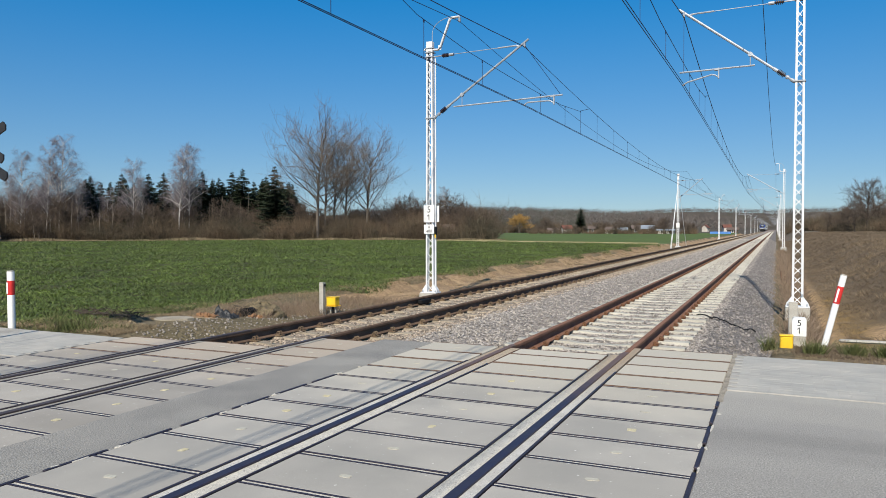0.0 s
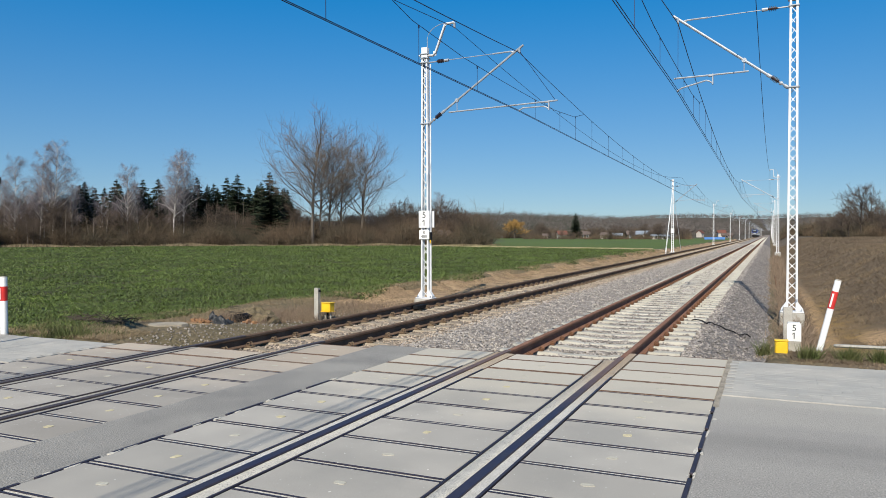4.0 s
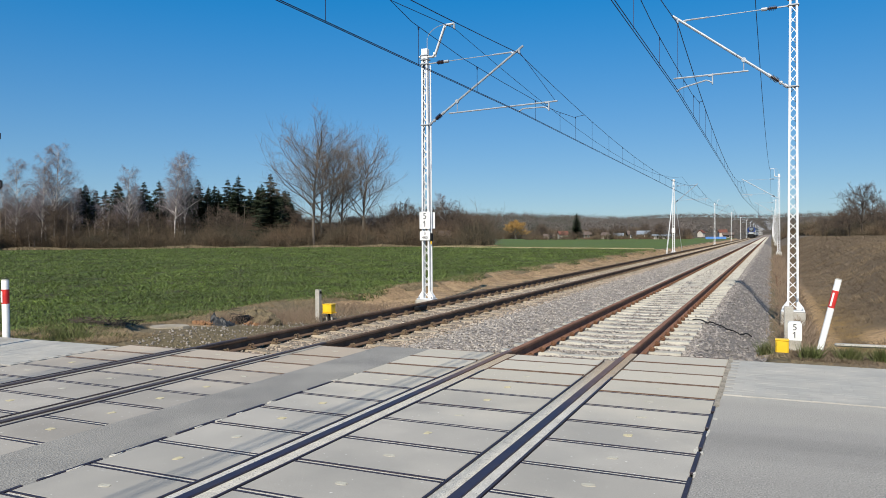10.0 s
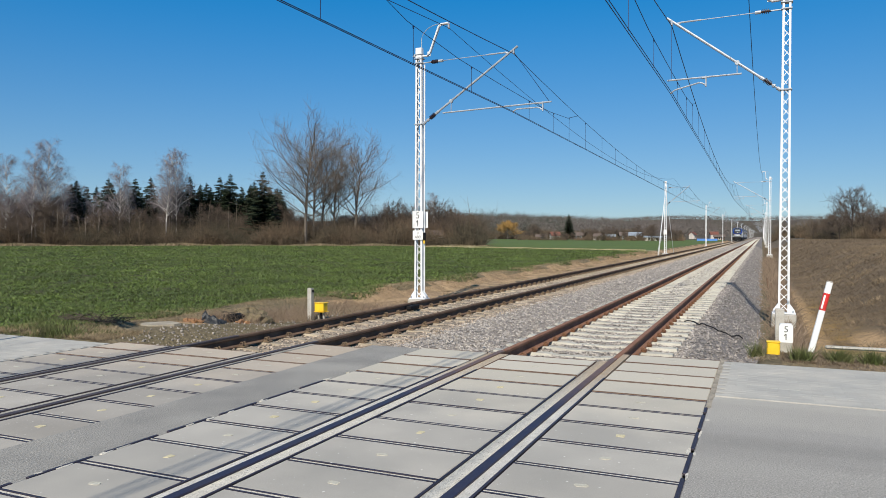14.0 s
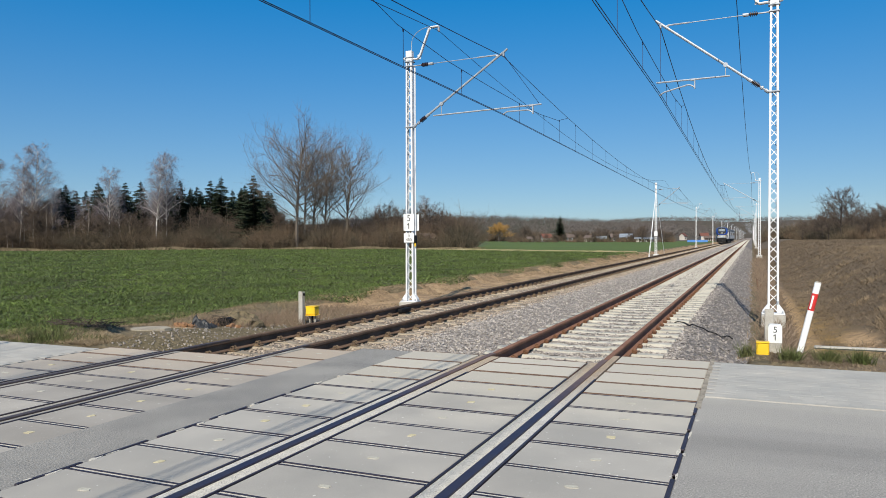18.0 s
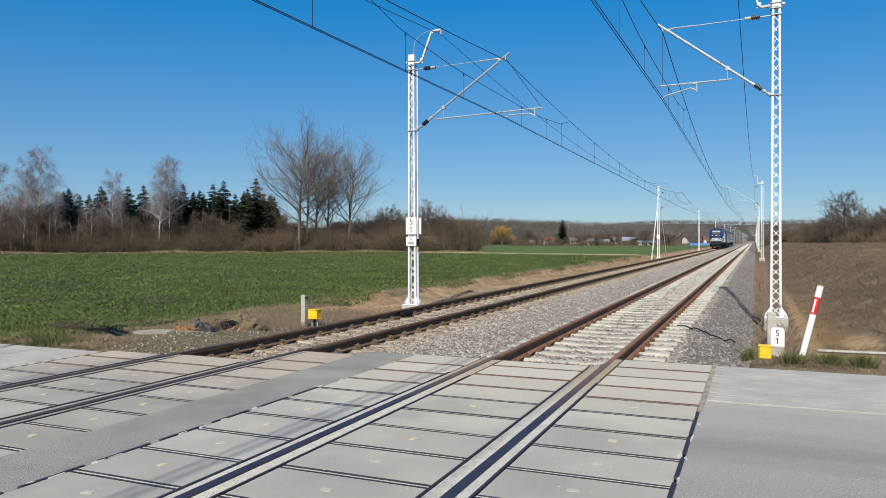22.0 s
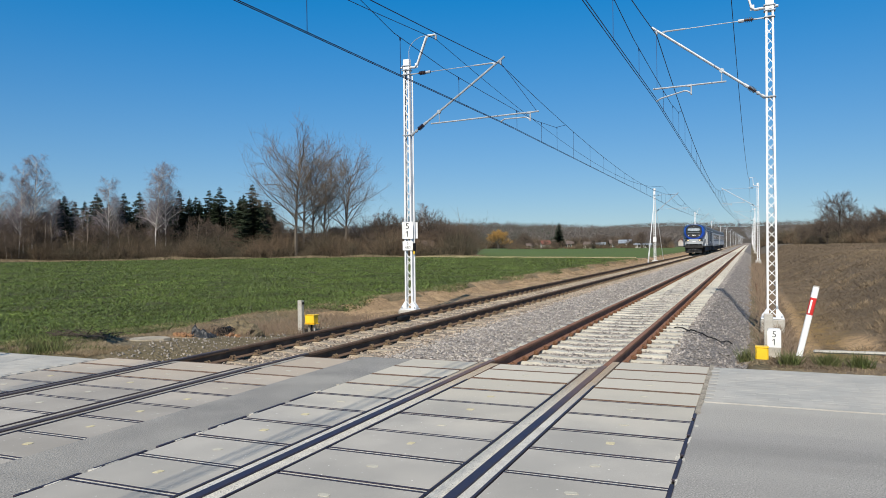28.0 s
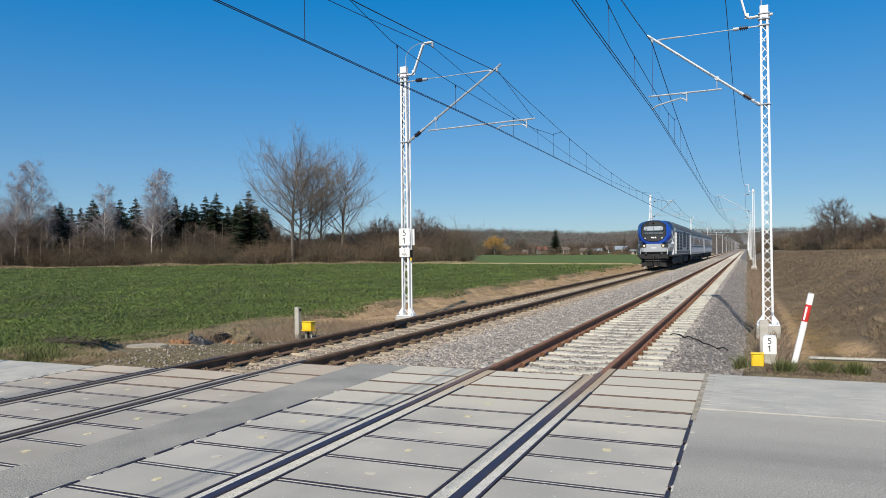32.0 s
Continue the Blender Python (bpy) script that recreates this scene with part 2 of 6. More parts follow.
INSULATOR = material("dark_insulator", (0.035, 0.02, 0.02), 0.25, vary=0.1, bump=0)
CAST = material("cast_concrete", (0.42, 0.40, 0.36), 0.85, vary=0.2, scale=5, fine=60, bump=0.4, second=(0.33, 0.31, 0.27))
WHITE = material("white_paint", (0.78, 0.78, 0.77), 0.55, vary=0.06, scale=6, fine=60, bump=0.1, second=(0.66, 0.66, 0.64))
RED = material("red_reflective_band", (0.62, 0.03, 0.025), 0.4, vary=0.05, scale=5, bump=0.05)
YELLOW = material("yellow_plastic", (0.80, 0.52, 0.02), 0.45, vary=0.05, scale=5, bump=0.05, second=(0.70, 0.44, 0.02))
BLACK = material("black_rubber", (0.009, 0.009, 0.010), 0.8, vary=0.2, scale=20, bump=0.2)
INK = material("black_paint", (0.02, 0.02, 0.022), 0.6, vary=0.05, bump=0)


# ---- mesh helpers ----
class Geo:
    """Vertices and faces that grow piece by piece."""

    def __init__(self):
        self.v, self.f, self.n = [], [], 0

    def add(self, verts, faces):
        verts = np.asarray(verts, float)
        self.v.append(verts)
        self.f += [tuple(i + self.n for i in f) for f in faces]
        self.n += len(verts)
        return self

    def box(self, c, s, rz=0.0, rx=0.0, ry=0.0, bevel=0.0):
        h = np.array(s) / 2
        if bevel:
            k = min(bevel, min(h) * 0.9)
            pts, faces = [], []
            for sx in (-1, 1):
                for sy in (-1, 1):
                    for sz in (-1, 1):
                        for a in range(3):
                            d = h - k
                            d[a] = h[a]
                            pts.append((sx * d[0], sy * d[1], sz * d[2]))
            ix = lambda sx, sy, sz, a: ((sx > 0) * 4 + (sy > 0) * 2 + (sz > 0)) * 3 + a
            faces = []
            for a in range(3):
                o = [i for i in range(3) if i != a]
                for s1 in (-1, 1):
                    q = []
                    for u, w in ((-1, -1), (1, -1), (1, 1), (-1, 1)):
                        t = [0, 0, 0]
                        t[a], t[o[0]], t[o[1]] = s1, u, w
                        q.append(ix(*t, a))
                    if (s1 > 0) == (a == 1):
                        q.reverse()
                    faces.append(q)
                for u in (-1, 1):
                    for w in (-1, 1):
                        t1, t2 = [0, 0, 0], [0, 0, 0]
                        t1[a], t1[o[0]], t1[o[1]] = -1, u, w
                        t2[a], t2[o[0]], t2[o[1]] = 1, u, w
                        q = [ix(*t1, o[0]), ix(*t2, o[0]), ix(*t2, o[1]), ix(*t1, o[1])]
                        if (u * w > 0) == (a == 1):
                            q.reverse()
                        faces.append(q)
            for sx in (-1, 1):
                for sy in (-1, 1):
                    for sz in (-1, 1):
                        q = [ix(sx, sy, sz, a) for a in range(3)]
                        if sx * sy * sz < 0:
                            q.reverse()
                        faces.append(q)
            pts = np.array(pts)
        else:
            pts = np.array([(x, y, z) for x in (-1, 1) for y in (-1, 1) for z in (-1, 1)]) * h
            faces = [(0, 1, 3, 2), (4, 6, 7, 5), (0, 4, 5, 1), (2, 3, 7, 6), (0, 2, 6, 4), (1, 5, 7, 3)]
        m = np.array(Euler((rx, ry, rz)).to_matrix())
        return self.add(pts @ m.T + np.array(c), faces)

    def tube(self, pts, r, n=6, r2=None, cap=True):
        pts = [Vector(p) for p in pts]
        rings, faces = [], []
        for i, p in enumerate(pts):
            d = (pts[min(i + 1, len(pts) - 1)] - pts[max(i - 1, 0)]).normalized()
            a = d.orthogonal().normalized() if abs(d.z) > 0.9 else d.cross(Vector((0, 0, 1))).normalized()
            b = d.cross(a)
            rad = r if r2 is None else r + (r2 - r) * i / (len(pts) - 1)
            rings += [p + rad * (a * math.cos(2 * math.pi * k / n) + b * math.sin(2 * math.pi * k / n)) for k in range(n)]
        for i in range(len(pts) - 1):
            for k in range(n):
                faces.append((i * n + k, i * n + (k + 1) % n, (i + 1) * n + (k + 1) % n, (i + 1) * n + k))
        if cap:
            faces += [tuple(range(n - 1, -1, -1)), tuple(range((len(pts) - 1) * n, len(pts) * n))]
        return self.add([tuple(v) for v in rings], faces)

    def prism(self, outline, y0, y1, axis="y"):
        """An outline in x, z run along y (or in y, z along x; in x, y along z)."""
        n = len(outline)
        put = {"y": lambda a, b, t: (a, t, b), "x": lambda a, b, t: (t, a, b), "z": lambda a, b, t: (a, b, t)}[axis]
        v = [put(a, b, y0) for a, b in outline] + [put(a, b, y1) for a, b in outline]
        f = [(k, (k + 1) % n, n + (k + 1) % n, n + k) for k in range(n)] + [tuple(range(n - 1, -1, -1)), tuple(range(n, 2 * n))]
        return self.add(v, f)

    def mesh(self, name, smooth=False):
        me = bpy.data.meshes.new(name)
        v = np.concatenate(self.v) if self.v else np.zeros((0, 3))
        me.from_pydata(v.tolist(), [], self.f)
        if len(self.f) < 60000:
            bm = bmesh.new()
            bm.from_mesh(me)
            bmesh.ops.recalc_face_normals(bm, faces=bm.faces)
            bm.to_mesh(me)
            bm.free()
        if smooth:
            me.shade_smooth()
        return me


def part(name, geo, mat, parent=None, label="", smooth=False):
    me = geo if isinstance(geo, bpy.types.Mesh) else geo.mesh(name, smooth)
    if not me.materials:
        me.materials.append(mat)
    ob = new(name, me)
    ob.parent = parent
    if label:
        ob["label"] = label
    return ob


def thing(name, label, category, m=None, group="", kind=""):
    ob = new(name)
    ob.empty_display_size = 0.2
    if m is not None:
        ob.matrix_basis = m
    return tagged(ob, label, category, group, kind)


def solo(name, geo, mat, label, category="", kind="", group="", smooth=False):
    return tagged(part(name, geo, mat, smooth=smooth), label, category, group, kind)


def written(parent, text, size, m, mat=None, name="lettering"):
    """Flat lettering as a thin mesh."""
    c = bpy.data.curves.new(name, "FONT")
    c.body, c.size, c.align_x, c.align_y, c.extrude = text, size, "CENTER", "CENTER", 0.001
    t = new(name, c)
    me = bpy.data.meshes.new_from_object(t.evaluated_get(bpy.context.evaluated_depsgraph_get()))
    bpy.data.objects.remove(t)
    me.materials.clear()
    me.materials.append(mat or INK)
    ob = new(name, me)
    ob.parent, ob.matrix_basis = parent, m
    if text == "1":
        flag = part("figure_stroke", Geo().box((-0.11 * size, 0.26 * size, 0), (0.26 * size, 0.085 * size, 0.002), rz=0.75), mat or INK, parent)
        flag.matrix_basis = m
    return ob


def smooth(a, b, x):
    t = np.clip((x - a) / (b - a), 0, 1)
    return t * t * (3 - 2 * t)


def wob(x, y, s, seed=0):
    """Cheap rolling unevenness."""
    return (np.sin(x * s * 1.3 + seed) * np.cos(y * s * 0.9 + seed * 2.1) + 0.6 * np.sin(x * s * 2.7 + y * s * 2.2 + seed * 3.3) + 0.4 * np.cos(y * s * 4.1 - x * s * 3.7 + seed)) / 2


# ---- the plan: tracks run along y, the road along x ----
RIGHT_C, LEFT_C = 0.0, -4.48       # centre lines of the two tracks
LEFT_Z = -0.05                     # the left track lies a little lower
MASTS_Y = [20.1 + 62.6 * k for k in range(16)]


def ground_z(x, y):
    x, y = np.asarray(x, float), np.asarray(y, float)
    z = np.full(np.broadcast(x, y).shape, -0.25)
    z = np.where(x > -9.9, -0.25 - (0.16 + 0.16 * smooth(15, 20, y)) * smooth(-9.55, -8.8 + 0.5 * (1 - smooth(15, 20, y)), x) - 0.07 * smooth(-8.3, -6.8, x), z)
    z = z + np.where(x > -6.9, -0.18 * smooth(-6.9, -5.5, x), 0)
    right = -0.72 - 0.55 * smooth(3.15, 3.8, x) + 1.95 * smooth(4.2, 9.5, x) + 0.75 * smooth(9.0, 30.0, x)
    z = np.where(x > 2.2, right, z)
    z = z + 0.05 * wob(x, y, 0.9) * (np.abs(x + 2.5) > 4.5) + 0.18 * wob(x, y, 0.13, 2) * smooth(5, 12, x)
    near = np.where((x > -6.2) & (x < 2.3), smooth(7.0, 8.0, y), np.where(x > -3, smooth(10.2, 13.0, y), smooth(9.5, 15.0, y)))
    side = smooth(9.5, 15.0, y)
    near = np.where((x > -7.6) & (x <= -6.2), side + (smooth(7.0, 8.0, y) - side) * smooth(-7.5, -6.1, x), near)
    near = np.where(x >= 2.3, smooth(11.5, 13.6, y), near)
    base = -0.13 + 0.035 * smooth(9.8, 10.1, y) * smooth(2.2, 2.5, x)
    z = base + (z - base) * near
    # far away the land rises to a wooded ridge
    z = z + (8.0 + 13.5 * np.clip(-x / np.maximum(y, 1.0) / 0.34, 0, 1.15) + 2.5 * wob(x, y, 0.004, 1)) * smooth(380, 950, y) * np.maximum(smooth(14, 70, np.abs(x + 2.3)), smooth(1150, 1600, y))
    z = z + 24 * smooth(1120, 1560, y) * (1 - smooth(120, 420, np.abs(x + 20)))
    return z


def covered(mat, name, colour):
    """Lets a soil show through where the ground's layer of that name is worn."""
    n, li = mat.node_tree.nodes, mat.node_tree.links
    hsv = next(k for k in n if k.type == "HUE_SAT")
    layer, over, rag, edge = n.new("ShaderNodeAttribute"), n.new("ShaderNodeMix"), n.new("ShaderNodeTexNoise"), n.new("ShaderNodeMath")
    layer.attribute_name, over.data_type = name, "RGBA"
    rag.inputs["Scale"].default_value, rag.inputs["Detail"].default_value = 3.5, 6.0
    li.new(n["Geometry"].outputs["Position"], rag.inputs["Vector"])
    edge.operation, edge.use_clamp = "MULTIPLY", True
    lift = n.new("ShaderNodeMapRange")
    lift.inputs["From Min"].default_value, lift.inputs["From Max"].default_value = 0.3, 0.7
    lift.inputs["To Min"].default_value, lift.inputs["To Max"].default_value = 0.35, 1.5
    li.new(rag.outputs["Fac"], lift.inputs["Value"])
    li.new(lift.outputs["Result"], edge.inputs[0])
    li.new(layer.outputs["Fac"], edge.inputs[1])
    over.inputs["B"].default_value = (*colour, 1)
    before = hsv.inputs["Color"].links[0].from_socket
    li.new(before, over.inputs["A"])
    li.new(edge.outputs[0], over.inputs["Factor"])
    li.new(over.outputs["Result"], hsv.inputs["Color"])


covered(BANK, "gold", (0.26, 0.165, 0.055))
covered(BANK, "sand", (0.42, 0.28, 0.15))


def build_ground():
    xs = np.concatenate([-np.geomspace(3000, 60, 24), np.linspace(-57, -15, 29), np.arange(-14, 12.01, 0.3), np.linspace(13, 60, 32), np.geomspace(66, 3000, 22)])
    ys = np.concatenate([-np.geomspace(2500, 12, 14), np.linspace(-10, 6, 12), np.arange(6.4, 40, 0.4), np.linspace(41, 140, 70), np.geomspace(145, 3500, 60)])
    X, Y = np.meshgrid(xs, ys, indexing="ij")
    Z = ground_z(X, Y)
    nx, ny = X.shape
    idx = np.arange(nx * ny).reshape(nx, ny)
    quads = np.stack([idx[:-1, :-1], idx[1:, :-1], idx[1:, 1:], idx[:-1, 1:]], -1).reshape(-1, 4)
    me = bpy.data.meshes.new("ground")
    me.from_pydata(np.stack([X, Y, Z], -1).reshape(-1, 3).tolist(), [], quads.tolist())
    for m in (VERGE, FIELD, SAND, BANK, FIELD_FAR, PATHMAT, WOODFLOOR):
        me.materials.append(m)
    cx = (X[:-1, :-1] + X[1:, 1:]).ravel() / 2
    cy = (Y[:-1, :-1] + Y[1:, 1:]).ravel() / 2
    slot = np.zeros(len(cx), int)
    edge = -9.7 + 0.35 * np.sin(cy * 0.7) + 0.25 * np.sin(cy * 2.3)
    slot[(cx < edge) & (cy > 8.6)] = 1
    path_y = 89.6 - (cx + 11.6) * 0.42
    slot[(cx < edge) & (cy > path_y) & (cx > -48)] = 4
    slot[(cx < -9) & (np.abs(cy - path_y) < 2.4) & (cx > -48)] = 5
    slot[(cx > -9.35 + 0.2 * np.sin(cy * 1.1)) & (cx < -7.6 + 0.3 * np.sin(cy * 1.7)) & (cy > 18)] = 2
    slot[(cx > 3.0) & (cy > 10.5)] = 3
    gold = np.exp(-((X - 4.35) / 0.75) ** 2) * smooth(12.3, 15, Y) * (1 - smooth(26, 46, Y)) * (0.75 + 0.4 * wob(X, Y, 1.1, 3))
    sand = 0.85 * np.exp(-((X - 3.82) / 0.22) ** 2) * smooth(12, 13.5, Y) * (1 - smooth(30, 60, Y)) + 1.1 * np.exp(-(((X - 5.05) / 0.42) ** 2 + ((Y - 21.0) / 2.2) ** 2) ** 2) + 0.6 * np.exp(-(((X - 4.5) / 0.3) ** 2 + ((Y - 17.0) / 2.0) ** 2))
    for name, values in (("gold", gold), ("sand", sand)):
        me.attributes.new(name, "FLOAT", "POINT").data.foreach_set("value", np.clip(values, 0, 1).ravel().astype(np.float32))
    slot[(np.hypot((cx + 8.2) / 0.5, (cy - 11.6) / 0.5) < 1)] = 2
    slot[(cy > 290)] = 6
    slot[(cy > 118) & (cx < 2.5 - 0.372 * cy)] = 6
    slot[(cy > 110) & (cy < 330) & (cx > 2.5 - 0.372 * cy) & (cx < -12)] = 4
    slot[(cy > 120) & (cx > 12)] = 6
    me.polygons.foreach_set("material_index", slot.astype(np.int32))
    me.shade_smooth()
    tagged(new("ground", me), "ground with green crop field, dry verges and sandy ditch", kind="structure")


build_ground()


def slab(name, x0, x1, y0, y1, top, thick, mat, label, kind="structure"):
    return solo(name, Geo().box(((x0 + x1) / 2, (y0 + y1) / 2, top - thick / 2), (x1 - x0, y1 - y0, thick), bevel=0.01), mat, label, kind=kind)


# ---- road ----
PAVE_Y = (7.66, 9.78)
slab("road", 2.02, 400, -6.0, 7.62, 0.0, 0.12, ASPHALT, "worn grey asphalt road leading to the crossing")
slab("road_west", -400, -6.42, -6.0, 6.2, -0.05, 0.08, ASPHALT, "worn grey asphalt road beyond the crossing")
slab("road_strip", -2.66, -1.86, -6.0, 9.22, -0.012, 0.1, ASPHALT_STRIP, "dark asphalt strip between the two tracks")


def build_pavement():
    brick_a = Geo().box((0, 0, 0), (0.1995, 0.0996, 0.06), bevel=0.001).mesh("paver")
    brick_a.materials.append(PAVER)
    for name, x0, x1, y0, y1, top, xa, xb in (("pavement", 2.03, 60, *PAVE_Y, 0.0, 2.03, 4.7), ("pavement_west", -60, -6.42, 6.25, 7.95, -0.05, -8.6, -6.42)):
        bed = slab(name, x0, x1, y0, y1, top - 0.004, 0.09, PAVER_JOIN, "pavement of small grey concrete blocks beside the road")
        rest, count, row = Geo(), 0, 0
        y = y0 + 0.06
        while y < y1 - 0.03:
            x = x0 + 0.1 + (row % 2) * 0.1 if x0 > 0 else x1 - 0.1 - (row % 2) * 0.1
            while abs(x - (x0 if x0 > 0 else x1)) < 14:
                dz = random.uniform(-0.001, 0.001)
                if xa + 0.05 < x < xb and count < 300:
                    p = new("paver", brick_a)
                    p.parent, p.location = bed, (x, y, top - 0.03 + dz)
                    p.rotation_euler = (random.uniform(-0.004, 0.004), random.uniform(-0.004, 0.004), random.uniform(-0.006, 0.006))
                    count += 1
                else:
                    rest.box((x, y, top - 0.03 + dz), (0.1995, 0.0996, 0.06))
                x += 0.2 if x0 > 0 else -0.2
            y += 0.1
            row += 1
        r = part("paver_rest", rest, PAVER_JOIN, bed)
        r["kind"] = "stuff"


build_pavement()

# ---- rails ----
HEAD = 0.036

LEFT_HEAD = material("dark_brown_steel", (0.085, 0.062, 0.055), 0.6, 0.3, vary=0.3, scale=3, fine=60, bump=0.2, second=(0.055, 0.042, 0.045))


def rail_outline(z):
    half = [(0.075, -0.172), (0.075, -0.162), (0.012, -0.142), (0.009, -0.055), (HEAD, -0.040), (HEAD, -0.010), (0.026, 0.0)]
    return [(a, z + b) for a, b in half] + [(-a, z + b) for a, b in reversed(half)]


def build_rails():
    for c, z, mat, word in ((RIGHT_C, 0.004, RUST, "reddish-brown rusty"), (LEFT_C, LEFT_Z + 0.004, RUST_DARK, "dark brown rusty")):
        for s in (-1, 1):
            x = c + s * 0.753
            o = [(x + a, b) for a, b in rail_outline(z)]
            rail = thing("rail", f"{word} steel rail with worn bright head", "rail", group="rails")
            part("rail_profile", Geo().prism(o, -30, 1100), mat, rail)
            part("running_surface", Geo().box((x, -14.3, z - 0.008), (0.074, 47.4, 0.028), bevel=0.004), SKY_TINTED_STEEL if c == RIGHT_C else LEFT_HEAD, rail, "dark worn steel running surface turning rusty beyond the road")
            if c == LEFT_C:
                part("running_surface", Geo().box((x, 554, z + 0.0015), (0.034, 1092, 0.004)), RUST_DARK, rail)


build_rails()


# ---- crossing deck: six columns of slabs, 0.6 m each ----
def build_deck():
    deck = thing("crossing_deck", "level crossing deck of grey concrete slabs with steel edges", "", kind="structure")
    cols = []
    for c, z, ends, phase in ((RIGHT_C, 0.0, (9.26, 9.2, 9.84), (3.66, 4.30, 4.88)), (LEFT_C, LEFT_Z, (8.15, 8.22, 9.18), (6.39, 5.18, 4.60))):
        wl, wr = (1.85, 2.0) if c == RIGHT_C else (1.90, 1.82)
        pitch = (0.617, 0.637, 0.623) if c == RIGHT_C else (0.615, 0.606, 0.625)
        cols.append((c - wl, c - 0.897, z, ends[0], phase[0], pitch[0]))
        cols.append((c - 0.572, c + 0.572, z, ends[1], phase[1], pitch[1]))
        cols.append((c + 0.897, c + wr, z, ends[2], phase[2], pitch[2]))
        for s in (-1, 1):
            x = c + s * 0.753
            for o, w in ((-s * 0.0965, 0.121), (s * 0.079, 0.086)):
                end = ends[1] if o * s < 0 else ends[1 + s]
                part("gap_filling", Geo().box((x + o, (end - 8) / 2, z - 0.036), (w, end + 8, 0.06)), (WHITE_MORTAR if o * s > 0 else MORTAR) if c == RIGHT_C else DARK_MORTAR, deck)
        # guard bars beside the flange grooves
        for s in (-1, 1):
            g = Geo()
            x = c + s * 0.584
            g.box((x, 0.55, z - 0.012), (0.02, 14.9, 0.036), bevel=0.004)
            part("guard_bar", g, DARKSTEEL if c == RIGHT_C else LEFT_HEAD, deck)
            g = Geo().tube([(x, 8.0, z - 0.012), (x, ends[1] - 0.25, z - 0.006), (x - s * 0.03, ends[1] - 0.02, z - 0.02)], 0.011, 5)
            part("guard_end", g, EDGE_RUST, deck)
            g = Geo().box((c + s * 0.885, 0.1, z - 0.012), (0.02, 16.0, 0.032))
            part("edge_bar", g, DARKSTEEL, deck)
    share = {}
    for x0, x1, z, end, phase, step in cols:
        w = x1 - x0
        k0 = int(math.ceil((phase + 4.2) / step))
        ys = [phase + step * k for k in range(-k0, 20) if phase + step * k < end - 0.25] + [end]
        for ya, yb in zip(ys, ys[1:]):
            far = (ya + yb) / 2 > 7.3
            key = (round(w, 3), round(yb - ya, 2), far, z < 0)
            if key not in share:
                L = yb - ya
                share[key] = (Geo().box((0, 0, -0.06), (w - 0.008, L - 0.07, 0.12), bevel=0.006).mesh("panel"), Geo().box((0, 0, 0), (w - 0.01, 0.018, 0.05)).mesh("edge_strip"), Geo().box((0, 0, 0), (w - 0.012, 0.030, 0.04)).mesh("joint_filling"))
                share[key][0].materials.append(CONCRETE_LEFT if z < 0 else CONCRETE)
                share[key][1].materials.append(EDGE_RUST if far else DARKSTEEL)
                share[key][2].materials.append(MORTAR)
            L = yb - ya
            slab_ob = new("panel", share[key][0])
            slab_ob.parent, slab_ob.location = deck, ((x0 + x1) / 2, (ya + yb) / 2, z + random.uniform(-0.003, 0.001))
            for s in (-1, 1):
                e = new("edge_strip", share[key][1])
                e.parent, e.location = slab_ob, (0, s * (L / 2 - 0.0245), -0.024)
            e = new("joint_filling", share[key][2])
            e.parent, e.location = slab_ob, (0, L / 2, -0.024)
            mk = new("worn_mark", MARK[random.choice((0, 0, 2, 1, 3)) if not far else 3])
            mk.parent, mk.location = slab_ob, (0.02 * random.uniform(-1, 1), 0.02, 0.001)
            mk.rotation_euler = (0, 0, random.uniform(-0.15, 0.15))
    for x, stop in ((-1.86, 6.8), (2.0, 7.1), (LEFT_C + 1.83, 6.2), (LEFT_C - 1.91, 6.2)):
        y = -4.0
        while y < stop:
            part("edge_angle", EDGE_ANGLE, DARKSTEEL, deck).location = (x + 0.008 * np.sign(x + 1), y + 0.25, (LEFT_Z if x < -2 else 0) - 0.0075)
            y += 0.606


# sandy joint between the slabs and the pavement


def build_joint():
    g = Geo()
    y = 7.1
    while y < 9.8:
        ln = random.uniform(0.25, 0.5)
        o = [(2.0, y), (2.035 + random.uniform(0, 0.02), y), (2.03 + random.uniform(0, 0.025), y + ln / 2), (2.035 + random.uniform(0, 0.015), y + ln), (2.0, y + ln)]
        g.prism(o, -0.08, random.uniform(0.001, 0.004), "z")
        y += ln
    solo("sandy_joint", g, DIRT_JOINT, "sand and crumbs filling the joint beside the pavement", kind="structure")


DIRT_JOINT = material("sandy_joint_filling", (0.36, 0.32, 0.255), 0.95, vary=0.4, scale=8, fine=90, bump=0.8, second=(0.22, 0.19, 0.15))
build_joint()
MARK = []
for size, mt in (((0.08, 0.075, 0.004), YELLOW_MARK), ((0.075, 0.06, 0.004), PALE_MARK), ((0.055, 0.07, 0.004), YELLOW_MARK), ((0.085, 0.05, 0.004), PALE_MARK)):
    flake = [(size[0] * 0.5 * random.uniform(0.75, 1.15) * math.copysign(abs(math.cos(a)) ** 0.5, math.cos(a)), size[1] * 0.5 * random.uniform(0.75, 1.15) * math.copysign(abs(math.sin(a)) ** 0.5, math.sin(a))) for a in np.linspace(0.2, 6.1, 11)]
    MARK.append(Geo().prism(flake, -0.001, 0.0025, "z").mesh("worn_mark"))
    MARK[-1].materials.append(mt)
EDGE_ANGLE = Geo().box((0, 0, 0), (0.03, 0.5, 0.02), bevel=0.004).mesh("edge_angle")
build_deck()


